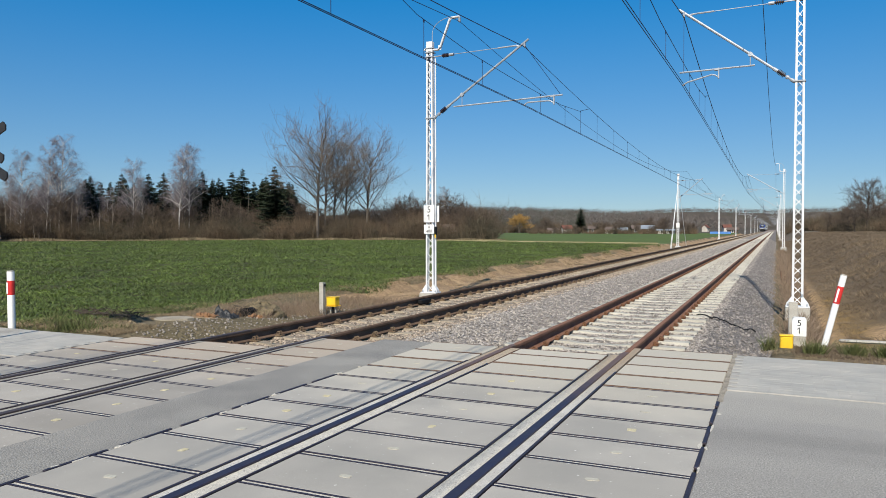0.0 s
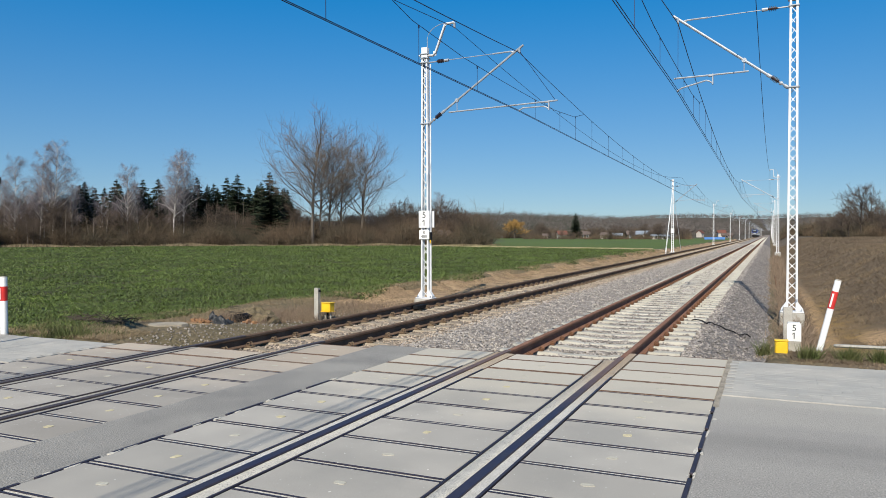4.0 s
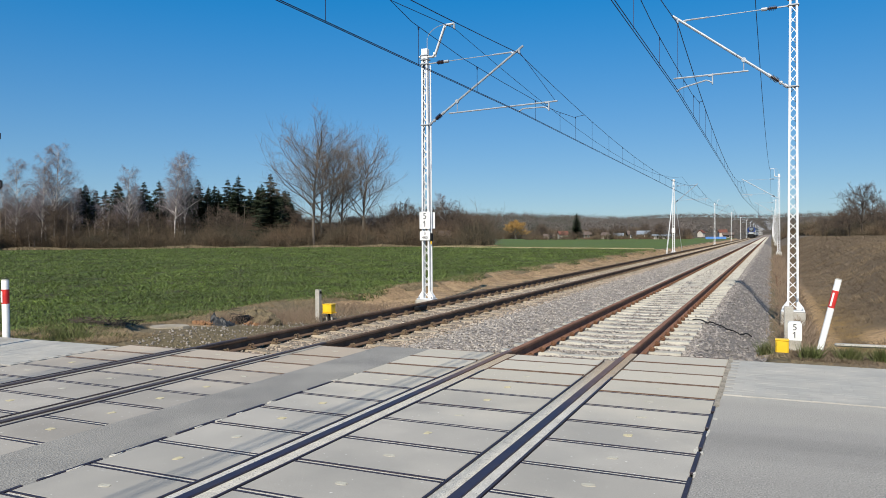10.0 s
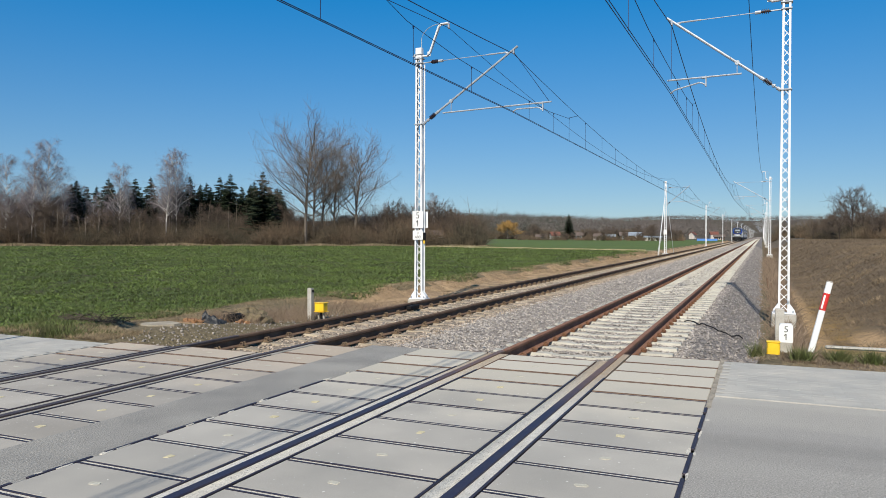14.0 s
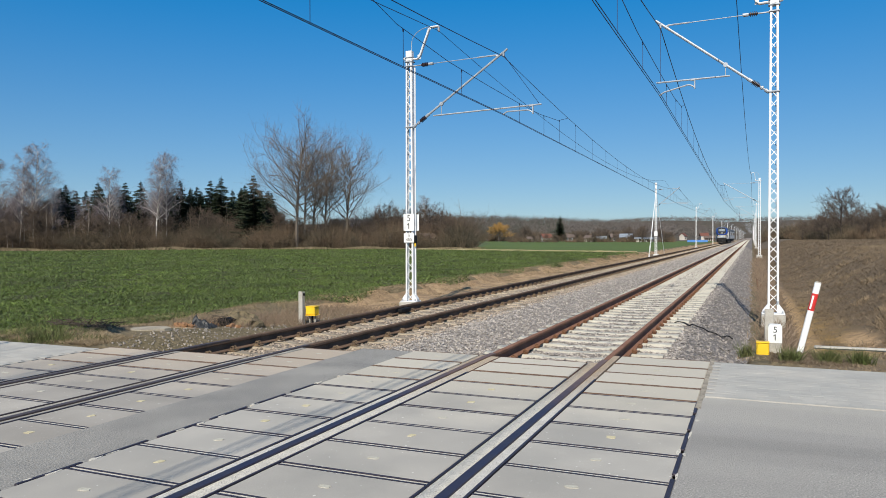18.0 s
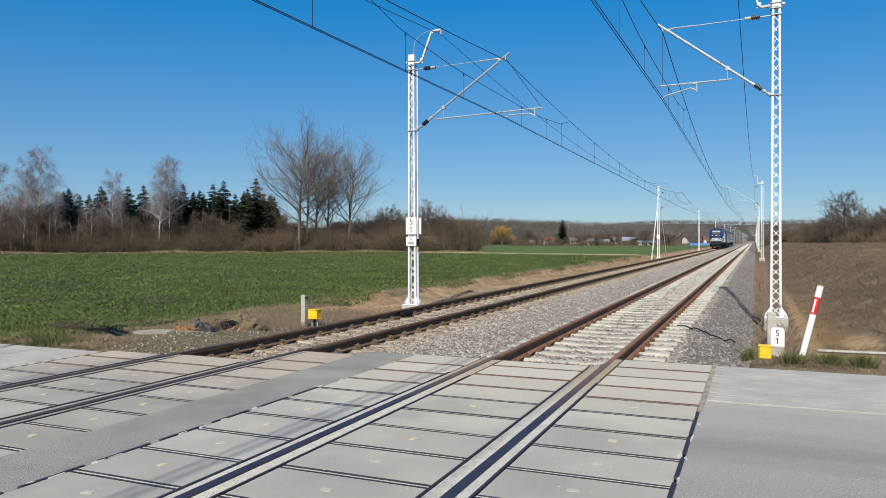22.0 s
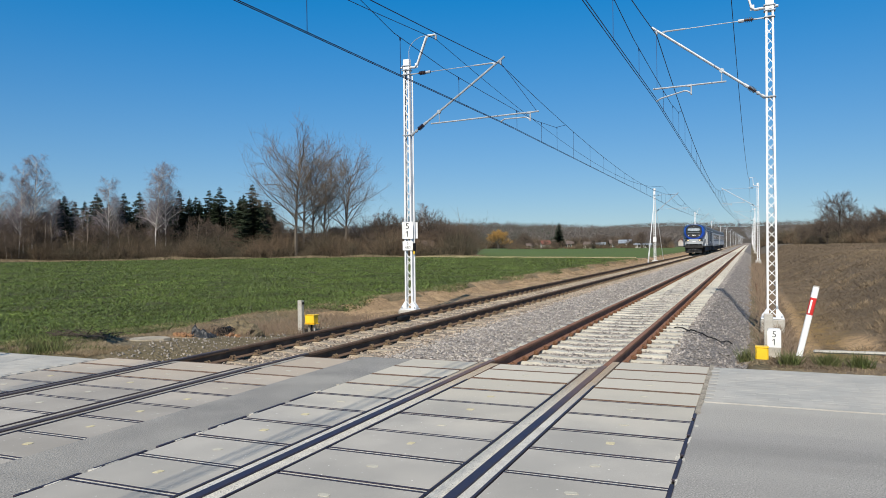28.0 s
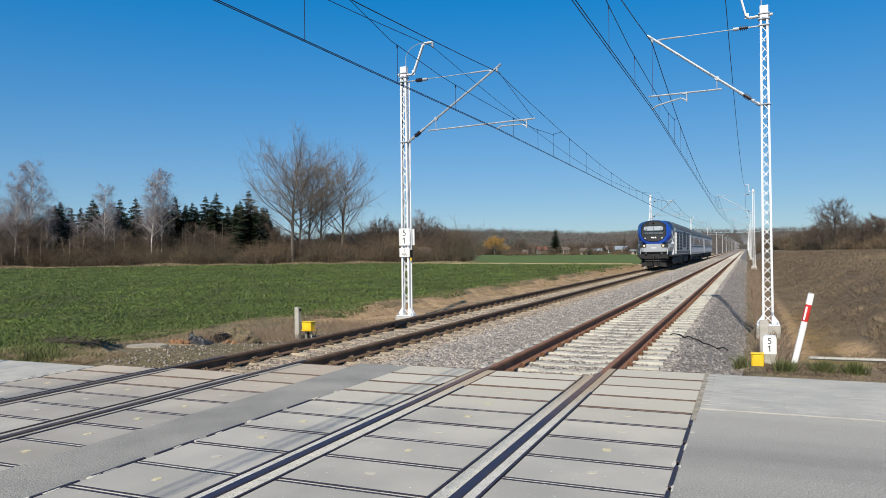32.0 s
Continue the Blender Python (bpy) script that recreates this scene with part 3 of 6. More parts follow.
# ---- ballast ----
def ballast_z(x, y):
    """Top of the stone bed across both tracks."""
    z = np.where(x < -2.3, LEFT_Z - 0.2, -0.195)
    mid = np.exp(-((x + 2.3) / 0.75) ** 2)
    z = z + 0.07 * mid - 0.022 * (np.abs(x) < 1.4) - 0.005 * (np.abs(x - LEFT_C) < 1.3)
    z = z - 0.62 * smooth(1.45, 2.75, x) - 0.5 * smooth(-5.9, -7.0, x)
    return z + 0.02 * wob(x, y, 5.0) + 0.012 * wob(x, y, 14.0, 4)


def build_ballast():
    xs = np.arange(-7.2, 2.95, 0.12)
    ys = np.concatenate([np.arange(7.95, 40, 0.15), np.linspace(40.3, 120, 140), np.geomspace(121, 1100, 60)])
    X, Y = np.meshgrid(xs, ys, indexing="ij")
    Z = ballast_z(X, Y)
    far_edge = 8.1 + (X + 6.4) * 0.24
    Z = np.where(Y < np.minimum(far_edge, 9.7) - 0.1, -0.16, Z)
    nx, ny = X.shape
    idx = np.arange(nx * ny).reshape(nx, ny)
    quads = np.stack([idx[:-1, :-1], idx[1:, :-1], idx[1:, 1:], idx[:-1, 1:]], -1).reshape(-1, 4)
    me = bpy.data.meshes.new("ballast")
    me.from_pydata(np.stack([X, Y, Z], -1).reshape(-1, 3).tolist(), [], quads.tolist())
    me.materials.append(BALLAST)
    me.materials.append(BALLAST_TAN)
    me.materials.append(BALLAST_GREY)
    cx = (X[:-1, :-1] + X[1:, 1:]).ravel() / 2
    me.polygons.foreach_set("material_index", np.where(cx < -2.9, 1, np.where(cx > 1.45, 2, 0)).astype(np.int32))
    me.shade_smooth()
    tagged(new("ballast", me), "bed of grey and tan crushed stone under the tracks", kind="structure")
    # loose stones on top
    base = np.array([(1, 0, 0), (-1, 0, 0), (0, 1, 0), (0, -1, 0), (0, 0, 1), (0, 0, -1)], float)
    tri = np.array([(0, 2, 4), (2, 1, 4), (1, 3, 4), (3, 0, 4), (2, 0, 5), (1, 2, 5), (3, 1, 5), (0, 3, 5)])
    for name, n, xa, xb, mat, seed in (("ballast_stones", 40000, -3.0, 1.5, STONE, 3), ("shoulder_stones", 11000, 1.4, 2.7, STONE_GREY, 5), ("dusty_ballast_stones", 24000, -6.7, -2.8, STONE_TAN, 4)):
        r = np.random.default_rng(seed)
        y = 8.2 * np.exp(r.random(n) ** 1.15 * math.log(130 / 8.2))
        x = r.uniform(xa, xb, n)
        keep = y > np.minimum(8.35 + (x + 6.4) * 0.22, 9.95) - 0.05
        keep &= ~((np.abs(x + 2.26) < 0.45) & (y < 9.3))
        keep &= ~((np.abs(x) > 0.66) & (np.abs(x) < 0.85))
        keep &= ~((np.abs(x - LEFT_C) > 0.66) & (np.abs(x - LEFT_C) < 0.85))
        ph = np.mod(y - 10.0, 0.6)
        sleeper = (np.minimum(ph, 0.6 - ph) < 0.095) & ((np.abs(x) < 1.27) | (np.abs(x - LEFT_C) < 1.27))
        keep &= ~sleeper | (r.random(n) < 0.06)
        x, y, sl = x[keep], y[keep], sleeper[keep]
        n = len(x)
        size = r.uniform(0.014, 0.030, n) * (1 + 0.012 * np.maximum(0, y - 10))
        z = ballast_z(x, y) + size * 0.35 + np.where(sl, 0.03, 0)
        jit = base[None] * (0.65 + 0.6 * r.random((n, 6, 1))) + 0.25 * r.standard_normal((n, 6, 3))
        jit *= np.stack([np.ones(n), r.uniform(0.6, 1, n), r.uniform(0.5, 0.9, n)], -1)[:, None]
        a = r.uniform(0, 6.28, n)
        ca, sa = np.cos(a)[:, None], np.sin(a)[:, None]
        v = np.stack([jit[..., 0] * ca - jit[..., 1] * sa, jit[..., 0] * sa + jit[..., 1] * ca, jit[..., 2]], -1) * size[:, None, None] + np.stack([x, y, z], -1)[:, None]
        me = bpy.data.meshes.new(name)
        me.from_pydata(v.reshape(-1, 3).tolist(), [], (tri[None] + 6 * np.arange(n)[:, None, None]).reshape(-1, 3).tolist())
        me.materials.append(mat)
        tagged(new(name, me), "loose crushed stones of the ballast", "gravel", kind="stuff")


build_ballast()


# ---- sleepers and fastenings ----
def build_sleepers():
    def body(z):
        g = Geo()
        for s in (-1, 1):
            o = [(-0.14, -0.2), (0.14, -0.2), (0.085, 0.0), (-0.085, 0.0)]
            v = [(s * 1.28, a, z + b) for a, b in o] + [(s * 0.45, a * 1.0, z + b) for a, b in o] + [(s * 0.3, a * 0.85, z + b - (0.02 if b == 0 else 0)) for a, b in o]
            f = [(i * 4 + k, i * 4 + (k + 1) % 4, i * 4 + 4 + (k + 1) % 4, i * 4 + 4 + k) for i in range(2) for k in range(4)] + [(3, 2, 1, 0)]
            g.add(v, f)
        o = [(-0.119, z - 0.2), (0.119, z - 0.2), (0.0723, z - 0.02), (-0.0723, z - 0.02)]
        g.prism(o, -0.3, 0.3, "x")
        return g

    def clip(kind):
        g = Geo()
        if kind == "new":
            g.box((0, 0, 0.02), (0.07, 0.10, 0.045), bevel=0.012)
            g.tube([(0.03, -0.05, 0.03), (-0.03, -0.045, 0.055), (-0.035, 0, 0.045), (-0.03, 0.045, 0.055), (0.03, 0.05, 0.03)], 0.012, 5)
        else:
            g.box((0.0, 0, 0.012), (0.16, 0.12, 0.02), bevel=0.004)
            ring = [(0.01 + 0.03 * math.cos(a), -0.035, 0.05 + 0.033 * math.sin(a)) for a in np.linspace(0, 6.0, 9)]
            g.tube(ring, 0.011, 5)
            g.tube([(x, y + 0.07, z) for x, y, z in ring], 0.011, 5)
            g.tube([(0.01, 0, 0.02), (0.01, 0, 0.085)], 0.013, 6)
        return g

    for c, z, mat, cm, kind, label in ((RIGHT_C, -0.175, SLEEPER_NEW, CLIP_NEW, "new", "pale concrete railway sleeper bedded in ballast"), (LEFT_C, LEFT_Z - 0.175, SLEEPER_OLD, CLIP_OLD, "old", "weathered tan concrete railway sleeper bedded in ballast")):
        me = body(0).mesh("sleeper")
        me.materials.append(mat)
        cme = clip(kind).mesh("rail_clip")
        cme.materials.append(cm)
        rest, restc = Geo(), Geo()
        bodyg, clipg = body(0), clip(kind)
        bv, cv = np.concatenate(bodyg.v), np.concatenate(clipg.v)
        for k in range(0, 640):
            y = (10.0 if c == RIGHT_C else 8.8) + 0.6 * k
            sy = y + random.uniform(-0.015, 0.015)
            if k < 90:
                s = tagged(new("sleeper", me), label, "sleeper", "sleepers of the track")
                s.location, s.rotation_euler = (c, sy, z), (0, 0, random.uniform(-0.006, 0.006))
                if k < 34:
                    for side in (-1, 1):
                        for io in (-1, 1):
                            e = new("rail_clip", cme)
                            e.parent, e.location = s, (side * 0.753 + io * 0.11, 0, 0.002)
                            e.rotation_euler = (0, 0, 0 if io > 0 else math.pi)
                    continue
            else:
                rest.add(bv + np.array((c, sy, z)), bodyg.f)
            if k < 220:
                for side in (-1, 1):
                    restc.add(cv + np.array((c + side * 0.753 + 0.11, sy, z + 0.002)), clipg.f)
        solo("sleeper_row", rest, mat, "long row of concrete sleepers receding down the track", "sleepers", "stuff")
        solo("rail_clip_row", restc, cm, "rusty rail fastenings receding down the track", "fastenings", "stuff")


CLIP_NEW = material("rusty_clip", (0.20, 0.10, 0.055), 0.8, 0.2, vary=0.3, scale=12, bump=0.3, second=(0.12, 0.06, 0.035))
CLIP_OLD = material("tan_rusty_clip", (0.22, 0.16, 0.10), 0.8, 0.2, vary=0.3, scale=12, bump=0.3, second=(0.11, 0.075, 0.05))
build_sleepers()


# ---- overhead line ----
MAST_X = {1: 2.97, -1: -7.13}      # right and left mast rows
MAST_FOOT = -0.36
FAR_SHIFT = {1: 0.20, -1: -0.13}  # the masts further on stand a little wider
CONTACT_Z = {1: 5.32, -1: 5.12}
TIP_Z = {1: 7.09, -1: 6.79}        # messenger wire at the supports
SAG = {1: 1.38, -1: 1.1}
WIRE_X = {1: (0.23, -0.25), -1: (-4.13, -4.86)}   # the wires swing from side to side, mast by mast
EARTH_Z = {1: 8.12, -1: 7.76}
EARTH_OUT = {1: (0.91, 0.78), -1: (0.97, 0.9)}    # reach of the horn, near and further on
MAST_TOP = {1: 8.04, -1: 7.6}
D2 = 0.075                         # half depth of a mast


def half_width(z, h):
    return 0.132 - 0.036 * z / h


def mast_base(side, y, near, horn=True):
    """A white lattice mast on a concrete footing; side 1 is the right row."""
    x0 = MAST_X[side] + (0 if near else FAR_SHIFT[side])
    m = thing("catenary_mast", "white steel lattice catenary mast on a concrete footing" if near else "distant white catenary mast beside the tracks", "mast", pose(x0, y, MAST_FOOT), "catenary masts")
    h = MAST_TOP[side]
    g0 = -0.55
    up = lambda z: z - MAST_FOOT
    part("footing", Geo().box((0, 0, g0 / 2 - 0.02), (0.56, 0.5, -g0 + 0.0), bevel=0.02), CAST, m, "grey concrete footing")
    part("base_plate", Geo().box((0, 0, 0.0), (0.54, 0.36, 0.03), bevel=0.006), MAST_WHITE, m)
    wb, wt = half_width(0, h), half_width(h, h)
    for s in (-1, 1):
        # tapering U-shaped upright
        rows = []
        for z, w in ((0.02, wb), (h, wt)):
            o = [(w, -D2), (w, D2), (w - 0.05, D2), (w - 0.05, D2 - 0.012), (w - 0.012, D2 - 0.012), (w - 0.012, -D2 + 0.012), (w - 0.05, -D2 + 0.012), (w - 0.05, -D2)]
            rows.append([(s * a, b, z) for a, b in o])
        n = len(rows[0])
        part("upright", Geo().add(rows[0] + rows[1], [(k, (k + 1) % n, n + (k + 1) % n, n + k) for k in range(n)] + [tuple(range(n)), tuple(range(n, 2 * n))]), MAST_WHITE, m)
        if near:
            part("gusset", Geo().add([(s * wb, -0.08, 0.02), (s * 0.25, -0.08, 0.02), (s * 0.25, -0.08, 0.07), (s * wb, -0.08, 0.24), (s * wb, 0.08, 0.02), (s * 0.25, 0.08, 0.02), (s * 0.25, 0.08, 0.07), (s * wb, 0.08, 0.24)], [(0, 1, 2, 3), (7, 6, 5, 4), (1, 5, 6, 2), (2, 6, 7, 3), (0, 4, 5, 1)]), MAST_WHITE, m)
            for by in (-0.13, 0.13):
                part("bolt", Geo().tube([(s * 0.21, by, 0.01), (s * 0.21, by, 0.075)], 0.02, 6), GALV, m)
    z, k = 0.16, 0
    joined = Geo()
    while z < h - 0.35:
        wide = (half_width(z, h) - 0.012) / 0.12
        for f, d in ((-D2 + 0.004, 1), (D2 - 0.004, -1)):
            a = (k % 2 == 0) == (d > 0)
            if near:
                b = new("lacing_bar", LACING[not a])
                b.parent, b.location, b.scale = m, (0, f, z), (wide, 1, 1)
            else:
                joined.add(np.concatenate(LACING_GEO[not a].v) * np.array((wide, 1, 1)) + np.array((0, f, z)), LACING_GEO[not a].f)
        z += 0.243
        k += 1
    if not near:
        part("lacing", joined, MAST_WHITE, m)["kind"] = "stuff"
    part("cap_plate", Geo().box((0, 0, h - 0.14), (2 * wt + 0.006, 2 * D2 + 0.006, 0.3), bevel=0.004), MAST_WHITE, m)
    w = -side
    # horn with the earth wire: flat foot, slanting channel, short level head
    if horn:
        out = EARTH_OUT[side][0 if near else 1]
        hz, foot = up(EARTH_Z[side]), h - 0.24
        neck = 0.34 if side < 0 else 0.42
        lean = out - 0.31
        for o in (-0.035, 0.035):
            part("horn_bracket", Geo().tube([(-w * 0.2, o, foot + 0.02), (w * (neck - 0.08), o, foot - 0.01), (w * neck, o, foot + 0.05), (w * lean, o, hz + 0.10), (w * (lean + 0.05), o, hz + 0.13), (w * out, o, hz + 0.14)], 0.026, 6), MAST_WHITE, m, "bent white horn bracket")
        part("horn_gusset", Geo().box((w * (neck - 0.02), 0, foot + 0.05), (0.1, 0.02, 0.14), bevel=0.004), MAST_WHITE, m)
        for dz in (0.05, -0.08):
            part("horn_clamp", Geo().box((0, 0, foot + dz), (2 * wt + 0.08, 2 * D2 + 0.05, 0.03), bevel=0.006), GALV, m)
        part("wire_clamp", Geo().box((w * out, 0, hz + 0.05), (0.06, 0.09, 0.16), bevel=0.02), GALV, m)
        lead = [(w * (0.06 + 0.0 * t), 0.02, h - 0.05 + 0.3 * t) for t in (0, 1)] + [(w * (0.06 + (lean - 0.06) * (1 - math.cos(t))), 0.02, h + 0.25 + (hz + 0.16 - h - 0.25) * math.sin(t)) for t in np.linspace(0.15, math.pi / 2, 8)]
        part("earth_lead", Geo().tube(lead, 0.011, 5), GALV, m)
    else:
        part("top_insulator", Geo().tube([(0, 0, h), (0, 0, h + 0.12)], 0.09, 10).tube([(0, 0, h + 0.1), (0, 0, h + 0.3)], 0.14, 10), MAST_WHITE, m, "white insulator on the mast top")
    # cantilever
    cx = WIRE_X[side][0 if near else 1]
    reach = abs(cx - x0)
    low, high, tip_z = (up(5.2), up(7.2), up(TIP_Z[side])) if side > 0 else (up(4.94), up(6.79), up(TIP_Z[side]))
    p0 = Vector((w * 0.12, 0, low))
    p1 = Vector((w * (reach + 0.12), 0, tip_z + 0.21))
    at = lambda t: p0.lerp(p1, t)
    for z in (low, high):
        ww = half_width(z, h)
        part("clamp", Geo().box((0, 0, z), (2 * ww + 0.05, 2 * D2 + 0.05, 0.035), bevel=0.006), GALV, m)
    part("cantilever_joint", Geo().tube([p0, at(0.03)], 0.045, 8).tube([at(0.02), at(0.075)], 0.026, 6).tube([at(0.05), at(0.065)], 0.05, 8), GALV, m, "galvanised swivel joint")
    ins = Geo()
    for i in range(5):
        ins.tube([at(0.085 + i * 0.011), at(0.089 + i * 0.011)], 0.068, 10)
    ins.tube([at(0.075), at(0.145)], 0.032, 8)
    part("insulator", ins, INSULATOR, m, "dark ribbed insulator")
    part("cantilever_tube", Geo().tube([at(0.14), p1], 0.034, 8), GALV, m, "inclined galvanised cantilever tube")
    part("tube_sleeve", Geo().tube([at(0.14), at(0.175)], 0.045, 8), GALV, m)
    q0, q1 = Vector((w * 0.12, 0, high)), at(0.905) + Vector((0, 0, 0.05))
    qa = lambda t: q0.lerp(q1, t)
    part("stay_rod", Geo().tube([qa(0.2), q1], 0.012, 5), GALV, m)
    part("stay_sleeve", Geo().tube([qa(0.76), qa(0.97)], 0.022, 6).tube([qa(0.97), at(0.905)], 0.03, 6), GALV, m)
    part("stay_link", Geo().tube([q0, qa(0.1)], 0.02, 5), GALV, m)
    part("stay_cap", Geo().tube([qa(0.19), qa(0.245)], 0.045, 8), GALV, m)
    ins = Geo()
    for i in range(4):
        ins.tube([qa(0.115 + i * 0.018), qa(0.122 + i * 0.018)], 0.062, 10)
    ins.tube([qa(0.1), qa(0.2)], 0.03, 8)
    part("insulator", ins, INSULATOR, m, "dark ribbed insulator")
    # registration tube and steady arm
    cz = up(CONTACT_Z[side])
    if side > 0:
        r0, r1 = at(0.33), Vector((w * (reach + 0.1), 0, cz + 0.34))
        r0 = Vector((r0.x, 0, cz + 0.37))
        drop = Vector((w * (reach - 0.86), 0, 0))
    else:
        r0, r1 = Vector((at(0.22).x, 0, cz + 0.12)), Vector((w * (reach + 1.12), 0, cz + 0.22))
        drop = Vector((w * (reach + 0.87), 0, 0))
    part("registration_tube", Geo().tube([r0, r1], 0.023, 6), GALV, m)
    rat = lambda x: r0.z + (r1.z - r0.z) * (x - r0.x) / (r1.x - r0.x)
    hang = at(0.31 if side < 0 else 0.37)
    part("tube_hanger", Geo().tube([(hang.x, 0, hang.z + 0.06), (hang.x, 0, rat(hang.x))], 0.012, 5).tube([(hang.x, 0.03, hang.z), (hang.x, -0.03, hang.z)], 0.06, 8), GALV, m)
    end = r1.x - w * 0.05 if side < 0 else w * (reach + 0.0)
    part("support_wire", Geo().tube([(w * reach, 0, tip_z + 0.05), (end, 0, rat(end))], 0.007, 4), WIRE, m)
    dz = rat(drop.x)
    toward = 1 if w * cx > w * (x0 + drop.x) else -1
    toward *= w
    part("drop_bracket", Geo().box((drop.x, 0, dz - 0.11), (0.035, 0.05, 0.28), bevel=0.006).box((drop.x + toward * 0.05, 0, dz - 0.01), (0.12, 0.06, 0.06), bevel=0.01), GALV, m)
    part("steady_arm", Geo().tube([(drop.x, 0, dz - 0.21), (drop.x + toward * 0.09, 0, dz - 0.15), (drop.x + toward * 0.16, 0, dz - 0.13), (w * reach - toward * 0.1, 0, cz + 0.08), (w * reach, 0, cz + 0.02)], 0.02, 6), GALV, m)
    part("wire_clamp", Geo().box((w * reach, 0, cz + 0.012), (0.05, 0.05, 0.04), bevel=0.01), GALV, m)
    part("messenger_clamp", Geo().box((w * reach, 0, tip_z + 0.06), (0.05, 0.1, 0.16), bevel=0.02), GALV, m)
    return m


LACING_GEO = [Geo().box((0, 0, 0), (0.335, 0.006, 0.021), ry=a) for a in (0.79, -0.79)]
LACING = [g.mesh("lacing_bar") for g in LACING_GEO]
for g in LACING:
    g.materials.append(MAST_WHITE)


def number_plate_board(m, x, z, w, h, lines, name):
    b = part(name, Geo().box((x, -0.105, z), (w, 0.012, h), bevel=0.004), WHITE, m, "white enamel plate with black figures")
    for text, dz, size in lines:
        written(b, text, size, pose(x, -0.1125, z + dz, 90, 0, 0))


def build_masts():
    for k, y in enumerate(MASTS_Y):
        for side in (1, -1):
            if k == 0:
                m = mast_base(side, y, True)
                if side < 0:
                    number_plate_board(m, 0.0, 2.40, 0.36, 0.52, (("5", 0.12, 0.27), ("1", -0.12, 0.27)), "kilometre_plate")
                    number_plate_board(m, 0.0, 1.93, 0.34, 0.28, (("0", 0.06, 0.12), ("480", -0.06, 0.13)), "mast_number_plate")
                    part("back_plate", Geo().box((0.18, 0.13, 2.4), (0.1, 0.02, 0.5), bevel=0.004), MAST_WHITE, m)
                    part("cable_box", Geo().box((0.17, 0.0, 1.88), (0.07, 0.1, 0.26), bevel=0.01), BLACK, m)
                    part("cable_pipe", Geo().tube([(0.165, 0.02, 0.05), (0.165, 0.02, h_pipe)], 0.022, 6), MAST_WHITE, m)
                    part("yellow_tag", Geo().box((0.19, -0.06, 1.72), (0.04, 0.02, 0.1)), YELLOW, m)
                else:
                    part("cable_clip", Geo().box((0.1, -0.11, 0.3), (0.05, 0.03, 0.05), bevel=0.005), GALV, m)
            elif k == 1:
                first = mast_base(side, y, False, side > 0)
                FAR[side] = first if side > 0 else None
                if side < 0:
                    for dx, dy in ((-0.40, -3.0), (-0.24, -3.6), (0.3, 5.5)):
                        part("guy_rod", Geo().tube([(0, 0, 7.0), (dx, dy, -0.15)], 0.022, 5), MAST_WHITE, first)
                    part("number_board", Geo().box((0, -0.13, 2.3), (0.36, 0.012, 0.5), bevel=0.004), WHITE, first)
            elif FAR[side] is None:
                FAR[side] = mast_base(side, y, False)
            else:
                copy_thing(FAR[side], pose(MAST_X[side] + FAR_SHIFT[side], y, MAST_FOOT))


h_pipe = 7.1
FAR = {}
build_masts()


